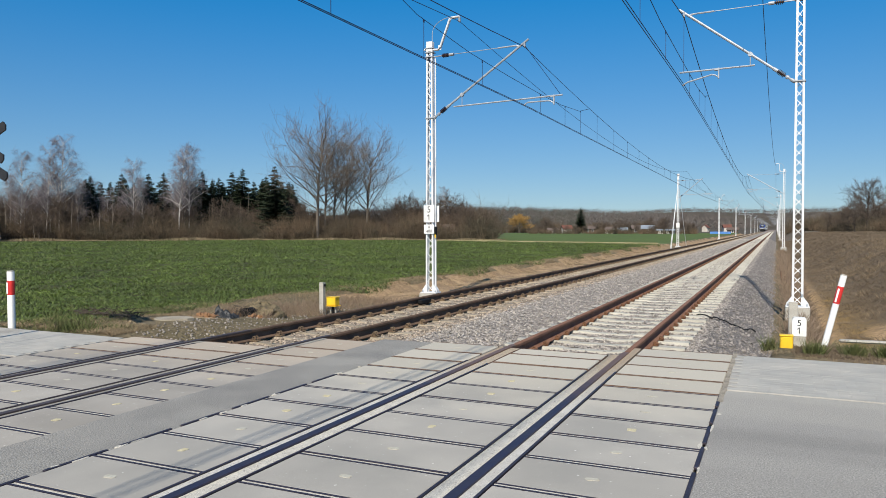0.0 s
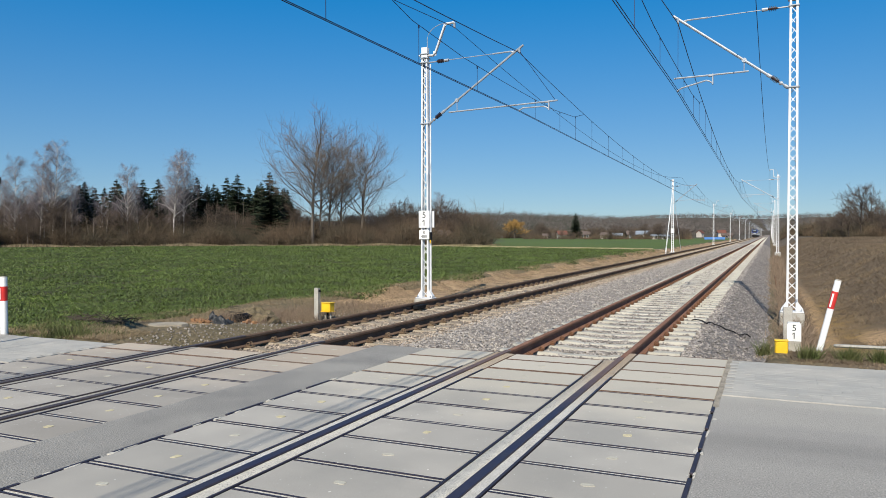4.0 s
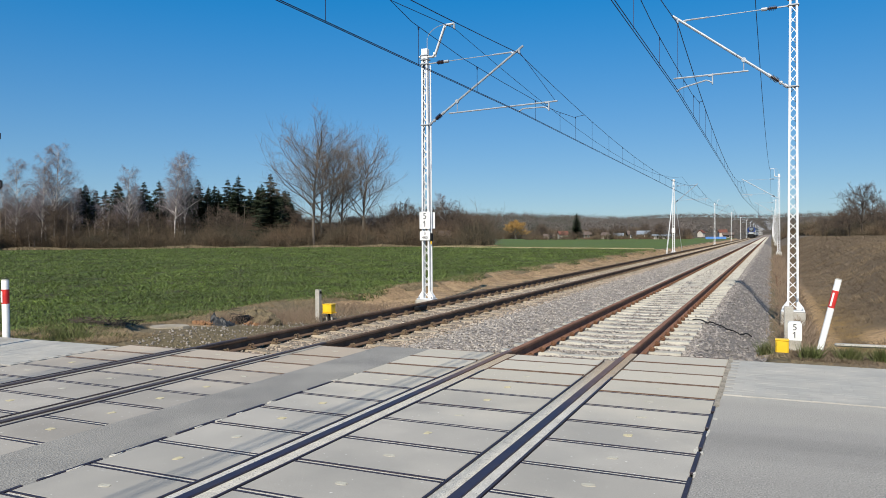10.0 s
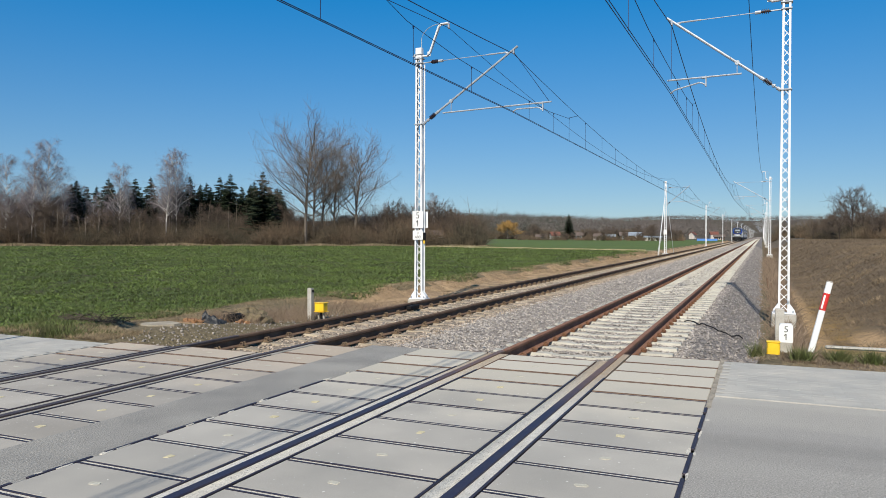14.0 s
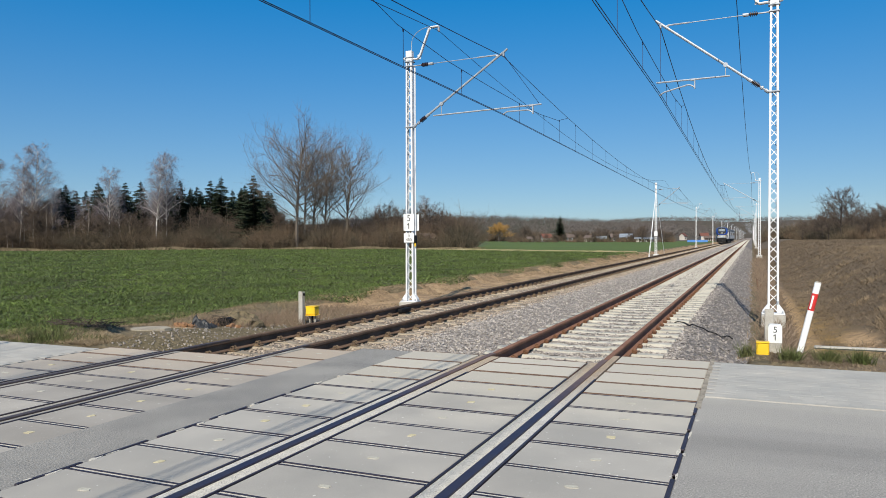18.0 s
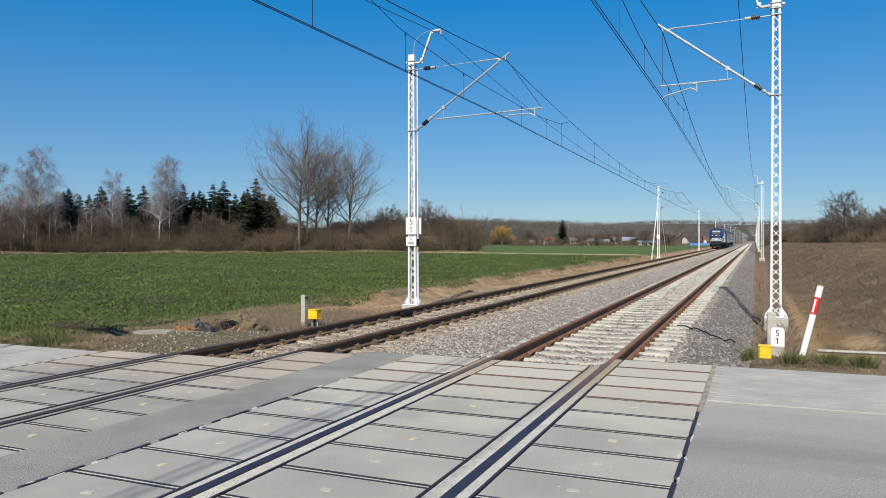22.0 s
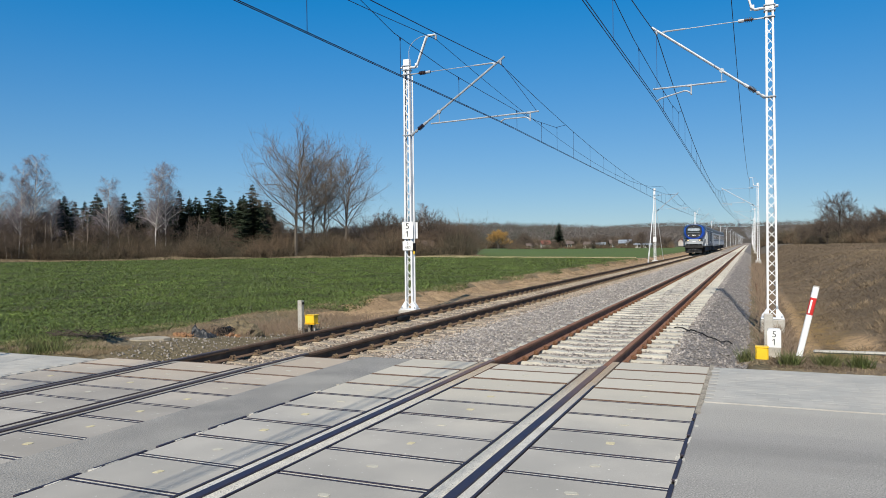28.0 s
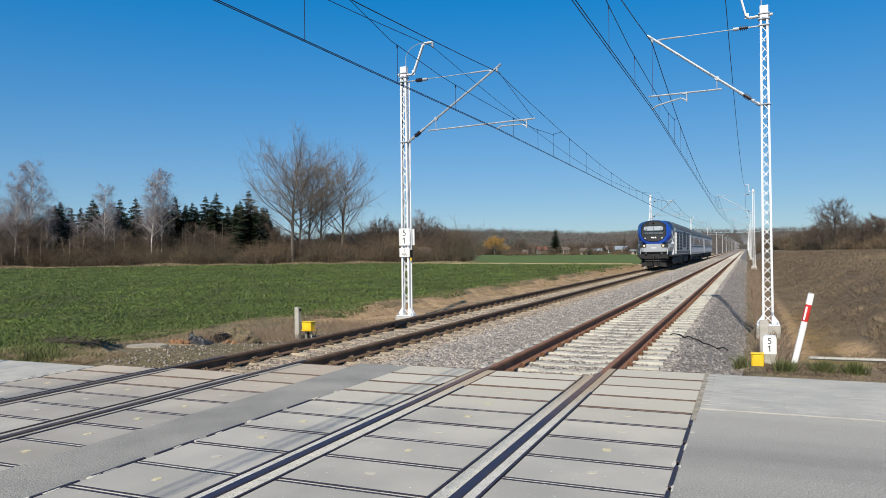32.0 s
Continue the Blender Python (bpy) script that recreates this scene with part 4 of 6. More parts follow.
def build_wires():
    ys = [MASTS_Y[0] - 62.6] + MASTS_Y
    stitch_d = (-8.4, -6.7, -4.0, -1.4, 1.4, 4.0, 6.7, 8.4)
    for side in (1, -1):
        w = -side
        line = thing("overhead_line", "dark overhead contact line with droppers above the track", "overhead wire", group="overhead lines")
        swing = [WIRE_X[side][(k + 1) % 2] for k in range(len(ys))]
        tip, cz, sag = TIP_Z[side], CONTACT_Z[side], SAG[side]
        cx = lambda y: float(np.interp(y, ys, swing))
        mess = []
        for a, b in zip(ys, ys[1:]):
            for t in np.linspace(0, 1, 25)[:-1]:
                mess.append((cx(a + (b - a) * t), a + (b - a) * t, tip - 4 * sag * t * (1 - t)))
        mess.append((swing[-1], ys[-1], tip))
        my, mzs = [p[1] for p in mess], [p[2] for p in mess]
        mz = lambda y: float(np.interp(y, my, mzs))
        part("messenger_wire", Geo().tube(mess, 0.0115, 4), WIRE, line)
        for o in (-0.024, 0.024):
            part("contact_wire", Geo().tube([(swing[k] + o, y, cz) for k, y in enumerate(ys)], 0.0088, 4), WIRE, line)
        base = 5.70 if side < 0 else 5.91
        for k, y in enumerate(ys):
            if y > 420:
                continue
            # stitch wire hung below the support, with its own droppers
            pts = [(cx(y + d), y + d, mz(y + d) if abs(d) > 8 else base + 0.06 * (abs(d) / 4) ** 2 + 0.07 * max(0, abs(d) - 4) / 2.7) for d in stitch_d]
            part("stitch_wire", Geo().tube(pts, 0.0085, 4), WIRE, line)
            py, pz = [p[1] for p in pts], [p[2] for p in pts]
            hung = [(y + d, float(np.interp(y + d, py, pz))) for d in (-6.4, -3.2, 1.6, 4.6, 6.9) if abs(d) < 8]
            if k + 1 < len(ys):
                gap = ys[k + 1] - y - 19.6
                hung += [(yy, mz(yy)) for yy in [y + 9.8 + gap * j / 12 for j in range(13)]]
            for yy, top in hung:
                part("dropper", DROPPER, WIRE, line).matrix_basis = Matrix.Translation((cx(yy), yy, cz)) @ Matrix.Diagonal((1, 1, top - cz, 1))
                if yy < 60:
                    part("dropper_clamp", DROPPER_CLAMP, WIRE, line).location = (cx(yy), yy, top - 0.03)
        near_x, far_x = MAST_X[side] + w * EARTH_OUT[side][0], MAST_X[side] + FAR_SHIFT[side] + w * EARTH_OUT[side][1]
        pts = []
        for a, b in zip(ys, ys[1:]):
            for t in np.linspace(0, 1, 17)[:-1]:
                yy = a + (b - a) * t
                pts.append((float(np.interp(yy, MASTS_Y[:2], (near_x, far_x))), yy, EARTH_Z[side] - 4 * 1.35 * t * (1 - t)))
        solo("earth_wire", Geo().tube(pts, 0.010, 4), WIRE, "thin dark earth wire strung along the mast tops", "wire", group="earth wires")


DROPPER = Geo().tube([(0, 0, 0), (0, 0, 1)], 0.0065, 4).mesh("dropper")
DROPPER_CLAMP = Geo().box((0, 0, 0), (0.02, 0.05, 0.07), bevel=0.006).mesh("dropper_clamp")
build_wires()


# ---- trees ----
BARK = material("grey_bark", (0.13, 0.108, 0.088), 0.9, vary=0.3, scale=2, fine=20, bump=0.5, second=(0.11, 0.093, 0.076))
BARK_PALE = material("pale_grey_bark", (0.22, 0.185, 0.155), 0.9, vary=0.3, scale=1.2, fine=9, bump=0.3, second=(0.15, 0.125, 0.10))
BARK_DARK = material("dark_bark", (0.075, 0.06, 0.05), 0.9, vary=0.3, scale=2, fine=20, bump=0.5)
BIRCH = material("white_birch_bark", (0.62, 0.59, 0.55), 0.8, vary=0.3, scale=1.2, fine=9, bump=0.3, second=(0.24, 0.21, 0.19))
TWIG_PALE = material("grey_poplar_twigs", (0.185, 0.15, 0.122), 0.9, vary=0.2, scale=0.8, fine=5, bump=0, random_hue=0.25, island=True)
TWIG = material("brown_twigs", (0.118, 0.09, 0.070), 0.9, vary=0.2, scale=0.8, fine=5, bump=0, random_hue=0.25, island=True)
TWIG_BIRCH = material("purplish_birch_twigs", (0.20, 0.172, 0.182), 0.9, vary=0.2, scale=0.8, fine=5, bump=0, random_hue=0.25, island=True)
TWIG_OCHRE = material("golden_willow_twigs", (0.42, 0.25, 0.08), 0.9, vary=0.2, scale=0.8, fine=5, bump=0, random_hue=0.25, island=True)
SHRUB = material("brown_brush_twigs", (0.135, 0.092, 0.060), 0.95, vary=0.3, scale=0.11, fine=2, bump=0, second=(0.075, 0.066, 0.046), random_hue=0.45, island=True)
NEEDLE = material("dark_spruce_needles", (0.026, 0.036, 0.019), 0.85, vary=0.3, scale=0.5, fine=4, bump=0, second=(0.017, 0.025, 0.013), random_hue=0.4, island=True)
# bare wood on the ridge: haze is mixed into the paler, greyer colour
FAR_BROWN_HAZED = material("hazed_bare_wood", (0.15, 0.128, 0.116), 0.95, vary=0.25, scale=0.02, fine=0.3, bump=0, second=(0.11, 0.098, 0.088), random_hue=0.12, island=True)
# ridge pines: needle green with distance haze painted in as grey
FAR_GREEN_HAZED = material("hazed_pine_wood", (0.062, 0.074, 0.056), 0.95, vary=0.25, scale=0.02, fine=0.3, bump=0, random_hue=0.35, island=True)


def segments_mesh(segs, name, mat, sides=3):
    """Tapered rods from rows of start, end and two radii."""
    s = np.array(segs)
    p, q, r0, r1 = s[:, 0:3], s[:, 3:6], s[:, 6:7], s[:, 7:8]
    d = q - p
    d /= np.linalg.norm(d, axis=1, keepdims=True) + 1e-9
    ref = np.where(np.abs(d[:, 2:3]) > 0.9, np.array([[1.0, 0, 0]]), np.array([[0, 0, 1.0]]))
    a = np.cross(d, ref)
    a /= np.linalg.norm(a, axis=1, keepdims=True)
    b = np.cross(d, a)
    ring = []
    for base, r in ((p, r0), (q, r1)):
        for k in range(sides):
            t = 2 * math.pi * k / sides
            ring.append(base + r * (a * math.cos(t) + b * math.sin(t)))
    v = np.stack(ring, 1).reshape(-1, 3)
    n = len(s)
    f = np.array([(k, (k + 1) % sides, sides + (k + 1) % sides, sides + k) for k in range(sides)])
    me = bpy.data.meshes.new(name)
    me.from_pydata(v.tolist(), [], (f[None] + 2 * sides * np.arange(n)[:, None, None]).reshape(-1, 4).tolist())
    me.materials.append(mat)
    return me


def grow(seed, height, style):
    """Limbs and twigs of a bare tree. style: upright, birch or round."""
    r = np.random.default_rng(seed)
    limbs, twigs = [], []

    def rod(p, d, length, rad, n, store, bend, lift, taper=0.35):
        pts = [p]
        for i in range(n):
            d = d + bend * r.standard_normal(3) + np.array((0, 0, lift))
            d = d / np.linalg.norm(d)
            q = pts[-1] + d * length / n
            ra, rb = rad * (1 - (1 - taper) * i / n), rad * (1 - (1 - taper) * (i + 1) / n)
            store.append((*pts[-1], *q, ra, rb))
            pts.append(q)
        return pts, d

    up = {"upright": 0.05, "birch": 0.03, "round": 0.05}[style]
    r0 = height * {"upright": 0.015, "birch": 0.0075, "round": 0.018}[style]
    trunk, _ = rod(np.zeros(3), np.array((0.0, 0, 1)), height * {"upright": 0.80, "birch": 0.93, "round": 0.6}[style], r0, 12, limbs, 0.03, 0.05, 0.12)
    n1 = {"upright": 30, "birch": 40, "round": 30}[style]
    for i in range(n1):
        f = {"upright": 0.30, "birch": 0.30, "round": 0.25}[style]
        f = f + (1 - f) * (i + r.random()) / n1
        x = f * 12
        k = min(int(x), 11)
        p = trunk[k] + (trunk[k + 1] - trunk[k]) * (x - k)
        a = r.uniform(0, 6.28)
        el = r.uniform(0.2, 0.8) + 0.3 * f if style != "round" else r.uniform(0.1, 0.9)
        if style == "birch":
            el = r.uniform(0.4, 0.95)
        ln = height * {"upright": 0.56, "birch": 0.30, "round": 0.42}[style] * (1.15 - f * (0.62 if style == "upright" else 0.72 if style != "birch" else 0.8)) * r.uniform(0.75, 1.2)
        d = np.array((math.cos(a) * math.cos(el), math.sin(a) * math.cos(el), math.sin(el)))
        l1, _ = rod(p, d, ln, r0 * (0.42 - 0.25 * f) * (1.5 if style == "birch" else 1), 6, limbs, 0.16 if style == "upright" else 0.10, up, 0.25)
        kids = {"upright": 12, "birch": 9, "round": 9}[style]
        for j in range(kids):
            g = 0.22 + 0.78 * (j + r.random()) / kids
            kk = min(int(g * 6), 5)
            pp = l1[kk] + (l1[kk + 1] - l1[kk]) * (g * 6 - kk)
            dd = d + (0.68 if style == "upright" else 0.75) * r.standard_normal(3) + np.array((0, 0, 0.3 if style == "upright" else 0.2))
            dd /= np.linalg.norm(dd)
            l2, d2 = rod(pp, dd, ln * r.uniform(0.25, 0.5) * (1.1 - 0.5 * g), max(r0 * 0.06, 0.014), 3, twigs, 0.18, up if style != "birch" else -0.1, 0.5)
            for m in range({"upright": 6, "birch": 6, "round": 7}[style]):
                e = l2[1 + m % 3]
                d3 = d2 + 0.8 * r.standard_normal(3) + (np.array((0, 0, -0.55)) if style == "birch" else np.array((0, 0, 0.25)))
                d3 /= np.linalg.norm(d3)
                rod(e, d3, ln * (r.uniform(0.12, 0.28) if style != "birch" else r.uniform(0.2, 0.5)), {"upright": 0.0125, "birch": 0.0075, "round": 0.012}[style], 2, twigs, 0.25, -0.15 if style == "birch" else 0.06, 0.5)
    return limbs, twigs


def bare_tree(seed, height, style, bark, twig, label, category="tree"):
    limbs, twigs = grow(seed, height, style)
    t = thing("bare_tree" if style != "birch" else "birch_tree", label, category, group="trees")
    part("trunk", segments_mesh(limbs, "trunk", bark, 5), bark, t)
    part("crown", segments_mesh(twigs, "crown", twig, 3), twig, t)
    return t


def spruce(seed, height):
    r = np.random.default_rng(seed)
    t = thing("spruce_tree", "dark green spruce tree in the wood edge", "tree", group="spruces")
    part("trunk", segments_mesh([(0, 0, 0, 0, 0, height * 0.98, height * 0.013, 0.02)], "trunk", BARK_DARK, 5), BARK_DARK, t)
    v, f = [], []
    z = height * 0.10
    while z < height * 0.985:
        frac = z / height
        rad = height * 0.30 * (1 - frac) ** 0.8 * r.uniform(0.85, 1.1) + 0.10
        n = max(4, int(9 * (1 - frac) + 4))
        for k in range(n):
            a = 6.28 * (k + r.random()) / n
            ln = rad * r.uniform(0.6, 1.15)
            zb = z + r.uniform(-0.022, 0.022) * height
            ca, sa = math.cos(a), math.sin(a)
            steps = max(3, int(ln * 3.2))
            for s in range(steps):
                u = (s + 0.5) / steps
                # a drooping bough that turns up at its end, with sprays hanging to both sides
                c = np.array((ca * ln * u, sa * ln * u, zb - 0.30 * ln * u + 0.22 * ln * u * u))
                w = 0.10 + 0.30 * ln * (1 - u) * u + 0.10 * (1 - frac)
                along = ln / steps * 1.3
                for side in (-1, 1):
                    e = c + np.array((-sa * side * w + ca * along * 0.6, ca * side * w + sa * along * 0.6, -0.35 * w + r.normal(0, 0.05)))
                    f.append((len(v), len(v) + 1, len(v) + 2))
                    v += [tuple(c - np.array((ca, sa, 0)) * along * 0.5), tuple(c + np.array((ca, sa, 0.1)) * along), tuple(e)]
                    f.append((len(v), len(v) + 1, len(v) + 2))
                    v += [tuple(c), tuple(c + np.array((ca, sa, 0.0)) * along * 0.7), tuple(c + np.array((r.normal(0, 0.08), r.normal(0, 0.08), -0.22 - 0.2 * w)))]
        z += height * 0.019
    v += [(0.05, 0, height * 0.96), (-0.05, 0, height * 0.96), (0, 0, height * 1.03)]
    f.append((len(v) - 3, len(v) - 2, len(v) - 1))
    part("crown", Geo().add(v, f), NEEDLE, t)
    return t


def brush(name, label, boxes, count, hmin, hmax, mat, seed, per=9, thick=0.02):
    """A thicket of bare stems inside strips (x0, y0, x1, y1, depth) along a line."""
    r = np.random.default_rng(seed)
    out = []
    lens = np.array([math.hypot(b[2] - b[0], b[3] - b[1]) for b in boxes])
    for b, n in zip(boxes, (count * lens / lens.sum()).astype(int)):
        t = r.random(n)
        dp = r.random(n) ** 1.3 * b[4]
        nrm = np.array((-(b[3] - b[1]), b[2] - b[0]))
        nrm = nrm / np.linalg.norm(nrm)
        px = b[0] + (b[2] - b[0]) * t + nrm[0] * dp
        py = b[1] + (b[3] - b[1]) * t + nrm[1] * dp
        pz = ground_z(px, py)
        h = r.uniform(hmin, hmax, n) * (0.65 + 0.35 * np.sin(t * 37 + seed) * np.sin(t * 11 + 1)) * (0.6 + 0.4 * np.minimum(1, dp / 4))
        for x, y, z, hh in zip(px, py, pz, h):
            for _ in range(per):
                dx, dy = r.normal(0, 0.42, 2) * hh
                mid = (x + dx * r.uniform(0.3, 0.8), y + dy * 0.5, z + hh * r.uniform(0.25, 0.6))
                top = (x + dx, y + dy, z + hh * r.uniform(0.55, 1.05))
                out.append((x, y, z - 0.1, *mid, thick * 1.2, thick * 0.8))
                out.append((*mid, *top, thick * 0.8, thick * 0.35))
                for _ in range(3):
                    t = r.uniform(-0.2, 1.0)
                    p = [m0 + (m1 - m0) * t for m0, m1 in zip(mid, top)]
                    out.append((*p, p[0] + r.normal(0, .16) * hh, p[1] + r.normal(0, .16) * hh, max(z + 0.1, p[2] + hh * r.normal(0.07, 0.10)), thick * .55, thick * 0.3))
    return tagged(new(name, segments_mesh(out, name, mat, 3)), label, "shrubs", kind="stuff")


def build_trees():
    r = random.Random(5)

    def put(src, x, y, s=1.0, turn=None):
        z = float(ground_z(x, y))
        c = copy_thing(src, pose(x, y, z - 0.05, 0, 0, r.uniform(0, 360) if turn is None else turn))
        c.scale = (s, s, s)
        return c

    pop = [bare_tree(11 + i, 22.0, "upright", BARK, TWIG_PALE, "tall bare poplar with upswept grey limbs at the wood edge") for i in range(2)]
    bir = [bare_tree(31 + i, 14.0, "birch", BIRCH, TWIG_BIRCH, "bare silver birch with a white trunk") for i in range(2)]
    rnd = [bare_tree(51 + i, 9.0, "round", BARK_DARK, TWIG, "bare brown broadleaf tree with a rounded crown") for i in range(2)]
    spr = [spruce(71 + i, 11.5) for i in range(2)]
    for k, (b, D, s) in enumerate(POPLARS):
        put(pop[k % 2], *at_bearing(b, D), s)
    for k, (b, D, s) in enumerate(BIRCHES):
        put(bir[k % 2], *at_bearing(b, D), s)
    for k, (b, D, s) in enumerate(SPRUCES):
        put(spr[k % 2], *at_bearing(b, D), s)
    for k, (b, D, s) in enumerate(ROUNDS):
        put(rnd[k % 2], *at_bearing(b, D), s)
    for o in pop + bir + rnd + spr:
        for ch in o.children_recursive:
            bpy.data.objects.remove(ch)
        bpy.data.objects.remove(o)
    limbs, twigs = grow(91, 9.0, "round")
    wil = thing("willow_tree", "golden weeping willow at the far field edge", "tree", group="trees")
    part("trunk", segments_mesh(limbs, "trunk", BARK, 5), BARK, wil)
    part("crown", segments_mesh([(*t[:6], t[6] * 3.2, t[7] * 3.2) for t in twigs], "crown", TWIG_OCHRE, 3), TWIG_OCHRE, wil)
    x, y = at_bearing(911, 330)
    wil.matrix_basis = pose(x, y, float(ground_z(x, y)))
    wil.scale = (1.85, 1.85, 1.3)


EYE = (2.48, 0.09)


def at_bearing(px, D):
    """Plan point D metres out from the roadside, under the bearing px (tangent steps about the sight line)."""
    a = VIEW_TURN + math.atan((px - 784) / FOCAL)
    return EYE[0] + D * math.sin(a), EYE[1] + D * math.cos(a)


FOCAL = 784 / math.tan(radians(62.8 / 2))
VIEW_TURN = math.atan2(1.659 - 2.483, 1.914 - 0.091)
POPLARS = [(554, 126, 0.97), (567, 133, 0.82), (582, 135, 0.87), (603, 134, 0.83), (641, 131, 0.84)]
BIRCHES = [(95, 139, 1.3), (72, 141, 1.15), (35, 144, 1.1), (226, 138, 1.02), (308, 135, 1.2), (326, 138, 1.2), (10, 150, 0.85), (660, 150, 0.55), (785, 140, 0.72), (700, 150, 0.62), (130, 150, 0.8), (240, 150, 0.8)]
SPRUCES = [(152, 160, 0.9), (172, 165, 0.85), (205, 160, 0.95), (258, 158, 0.95), (283, 165, 1.0), (350, 158, 1.0), (372, 162, 0.9), (402, 160, 1.02), (426, 158, 1.05), (444, 165, 0.9), (462, 160, 0.95), (482, 150, 1.05), (502, 156, 0.85), (512, 160, 0.85), (388, 168, 0.9), (332, 166, 0.9), (1019, 300, 0.92)]
ROUNDS = [(712, 138, 1.3), (735, 140, 1.15), (768, 136, 1.1), (790, 134, 1.25), (815, 138, 1.1), (692, 140, 1.05), (840, 136, 0.9), (1525, 150, 1.42), (1545, 160, 1.1), (1480, 165, 0.6), (1568, 140, 0.8), (60, 135, 0.7), (740, 146, 0.9), (840, 130, 0.6), (1600, 150, 0.9), (30, 150, 0.7), (200, 145, 0.6)]
_r = random.Random(77)
ROUNDS += [(_r.uniform(-80, 520), _r.uniform(134, 172), _r.uniform(0.75, 1.2)) for _ in range(80)] + [(_r.uniform(-80, 140), _r.uniform(136, 160), _r.uniform(1.1, 1.5)) for _ in range(12)] + [(_r.uniform(520, 865), _r.uniform(128, 160), _r.uniform(0.5, 0.95)) for _ in range(44)] + [(_r.uniform(1450, 1640), _r.uniform(135, 175), _r.uniform(0.5, 0.9)) for _ in range(10)]
ROUNDS += [(_r.uniform(930, 1230), _r.uniform(290, 420), _r.uniform(0.6, 1.1)) for _ in range(26)] + [(_r.uniform(925, 1225), _r.uniform(262, 300), _r.uniform(0.35, 0.6)) for _ in range(26)]
BIRCHES += [(_r.uniform(-60, 340), _r.uniform(140, 165), _r.uniform(0.6, 0.9)) for _ in range(22)]
SPRUCES = [(b + _r.uniform(-3, 3), D - 14 if b < 900 else D, s * (1.12 if b < 900 else 1)) for b, D, s in SPRUCES]
SPRUCES += [(_r.uniform(140, 520), _r.uniform(143, 165), _r.uniform(0.6, 1.05)) for _ in range(74)] + [(_r.uniform(30, 130), 172, 0.8) for _ in range(3)]
build_trees()


def build_brush():
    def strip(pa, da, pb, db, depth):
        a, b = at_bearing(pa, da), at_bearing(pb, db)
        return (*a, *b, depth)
    brush("wood_edge_brush", "dense brown leafless brush along the wood edge", [strip(-120, 142, 420, 128, 26), strip(420, 128, 872, 122, 24)], 6200, 2.8, 6.4, SHRUB, 21, 6, 0.024)
    brush("young_wood", "leafless young wood standing behind the brush", [strip(-120, 152, 420, 140, 22), strip(420, 140, 862, 132, 22)], 1500, 4.5, 9.8, TWIG, 24, 6, 0.026)
    r = np.random.default_rng(61)
    rods = []
    for k in range(120):
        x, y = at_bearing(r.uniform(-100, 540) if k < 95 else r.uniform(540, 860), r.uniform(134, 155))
        z, h = float(ground_z(x, y)), r.uniform(4.5, 9.5)
        dx, dy = r.normal(0, 0.05, 2) * h
        rods.append((x, y, z - 0.1, x + dx * 0.4, y + dy * 0.4, z + h * 0.5, 0.05, 0.038))
        rods.append((x + dx * 0.4, y + dy * 0.4, z + h * 0.5, x + dx, y + dy, z + h, 0.038, 0.012))
        for _ in range(5):
            t = r.uniform(0.45, 0.9)
            rods.append((x + dx * t, y + dy * t, z + h * t, x + dx * t + r.normal(0, 0.12) * h, y + dy * t, z + h * (t + r.uniform(0.02, 0.2)), 0.016, 0.008))
    tagged(new("sapling_stems", segments_mesh(rods, "sapling_stems", BARK_PALE, 4)), "thin pale grey sapling stems in the wood edge", "saplings", kind="stuff")
    brush("bank_brush", "brown leafless brush on top of the grassy bank", [strip(1440, 170, 1640, 120, 14)], 700, 2.0, 4.5, SHRUB, 22, 8, 0.03)
    brush("far_hedge", "distant brown hedge between fields", [strip(872, 330, 1180, 420, 20), strip(1370, 320, 1470, 220, 12)], 1100, 4.0, 7.0, SHRUB, 23, 8, 0.06)
    brush("garden_brush", "leafless garden shrubs round the village houses", [strip(925, 272, 1225, 262, 10)], 300, 1.2, 3.4, SHRUB, 25, 8, 0.05)


build_brush()


def build_far_wood():
    r = np.random.default_rng(9)
    for name, n, mat, w, label in (("far_wood", 9000, FAR_BROWN_HAZED, 1.0, "distant leafless wood covering the low ridge"), ("far_pines", 2200, FAR_GREEN_HAZED, 0.8, "distant dark green pines on the low ridge")):
        y = r.uniform(430, 1150, n)
        x = r.uniform(-0.62, 0.22, n) * y
        if name == "far_pines":
            x = np.where(r.random(n) < 0.75, r.uniform(-0.45, -0.24, n) * y, x)
        far = r.random(n) < 0.22
        y = np.where(far, r.uniform(1180, 1700, n), y)
        x = np.where(far, r.uniform(-260, 220, n), x)
        keep = (np.abs(x + 2) > 16) | far
        x, y = x[keep], y[keep]
        n = len(x)
        z = ground_z(x, y)
        h = r.uniform(5, 11, n) * (1.0 + 0.35 * wob(x, y, 0.05, 4)) + 1.5
        k = 46
        c = r.standard_normal((n, k, 3))
        c /= np.linalg.norm(c, axis=2, keepdims=True)
        c = c * np.stack([h * 0.34, h * 0.34, h * 0.36], -1)[:, None] * r.uniform(0.4, 1.0, (n, k, 1)) + np.stack([x, y, z + h * 0.5], -1)[:, None]
        tri = c[:, :, None, :] + r.standard_normal((n, k, 3, 3)) * np.array((0.28, 0.28, 0.30)) * w
        v = tri.reshape(-1, 3)
        me = bpy.data.meshes.new(name)
        me.from_pydata(v.tolist(), [], np.arange(len(v)).reshape(-1, 3).tolist())
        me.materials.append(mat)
        tagged(new(name, me), label, "wood", kind="stuff")


build_far_wood()


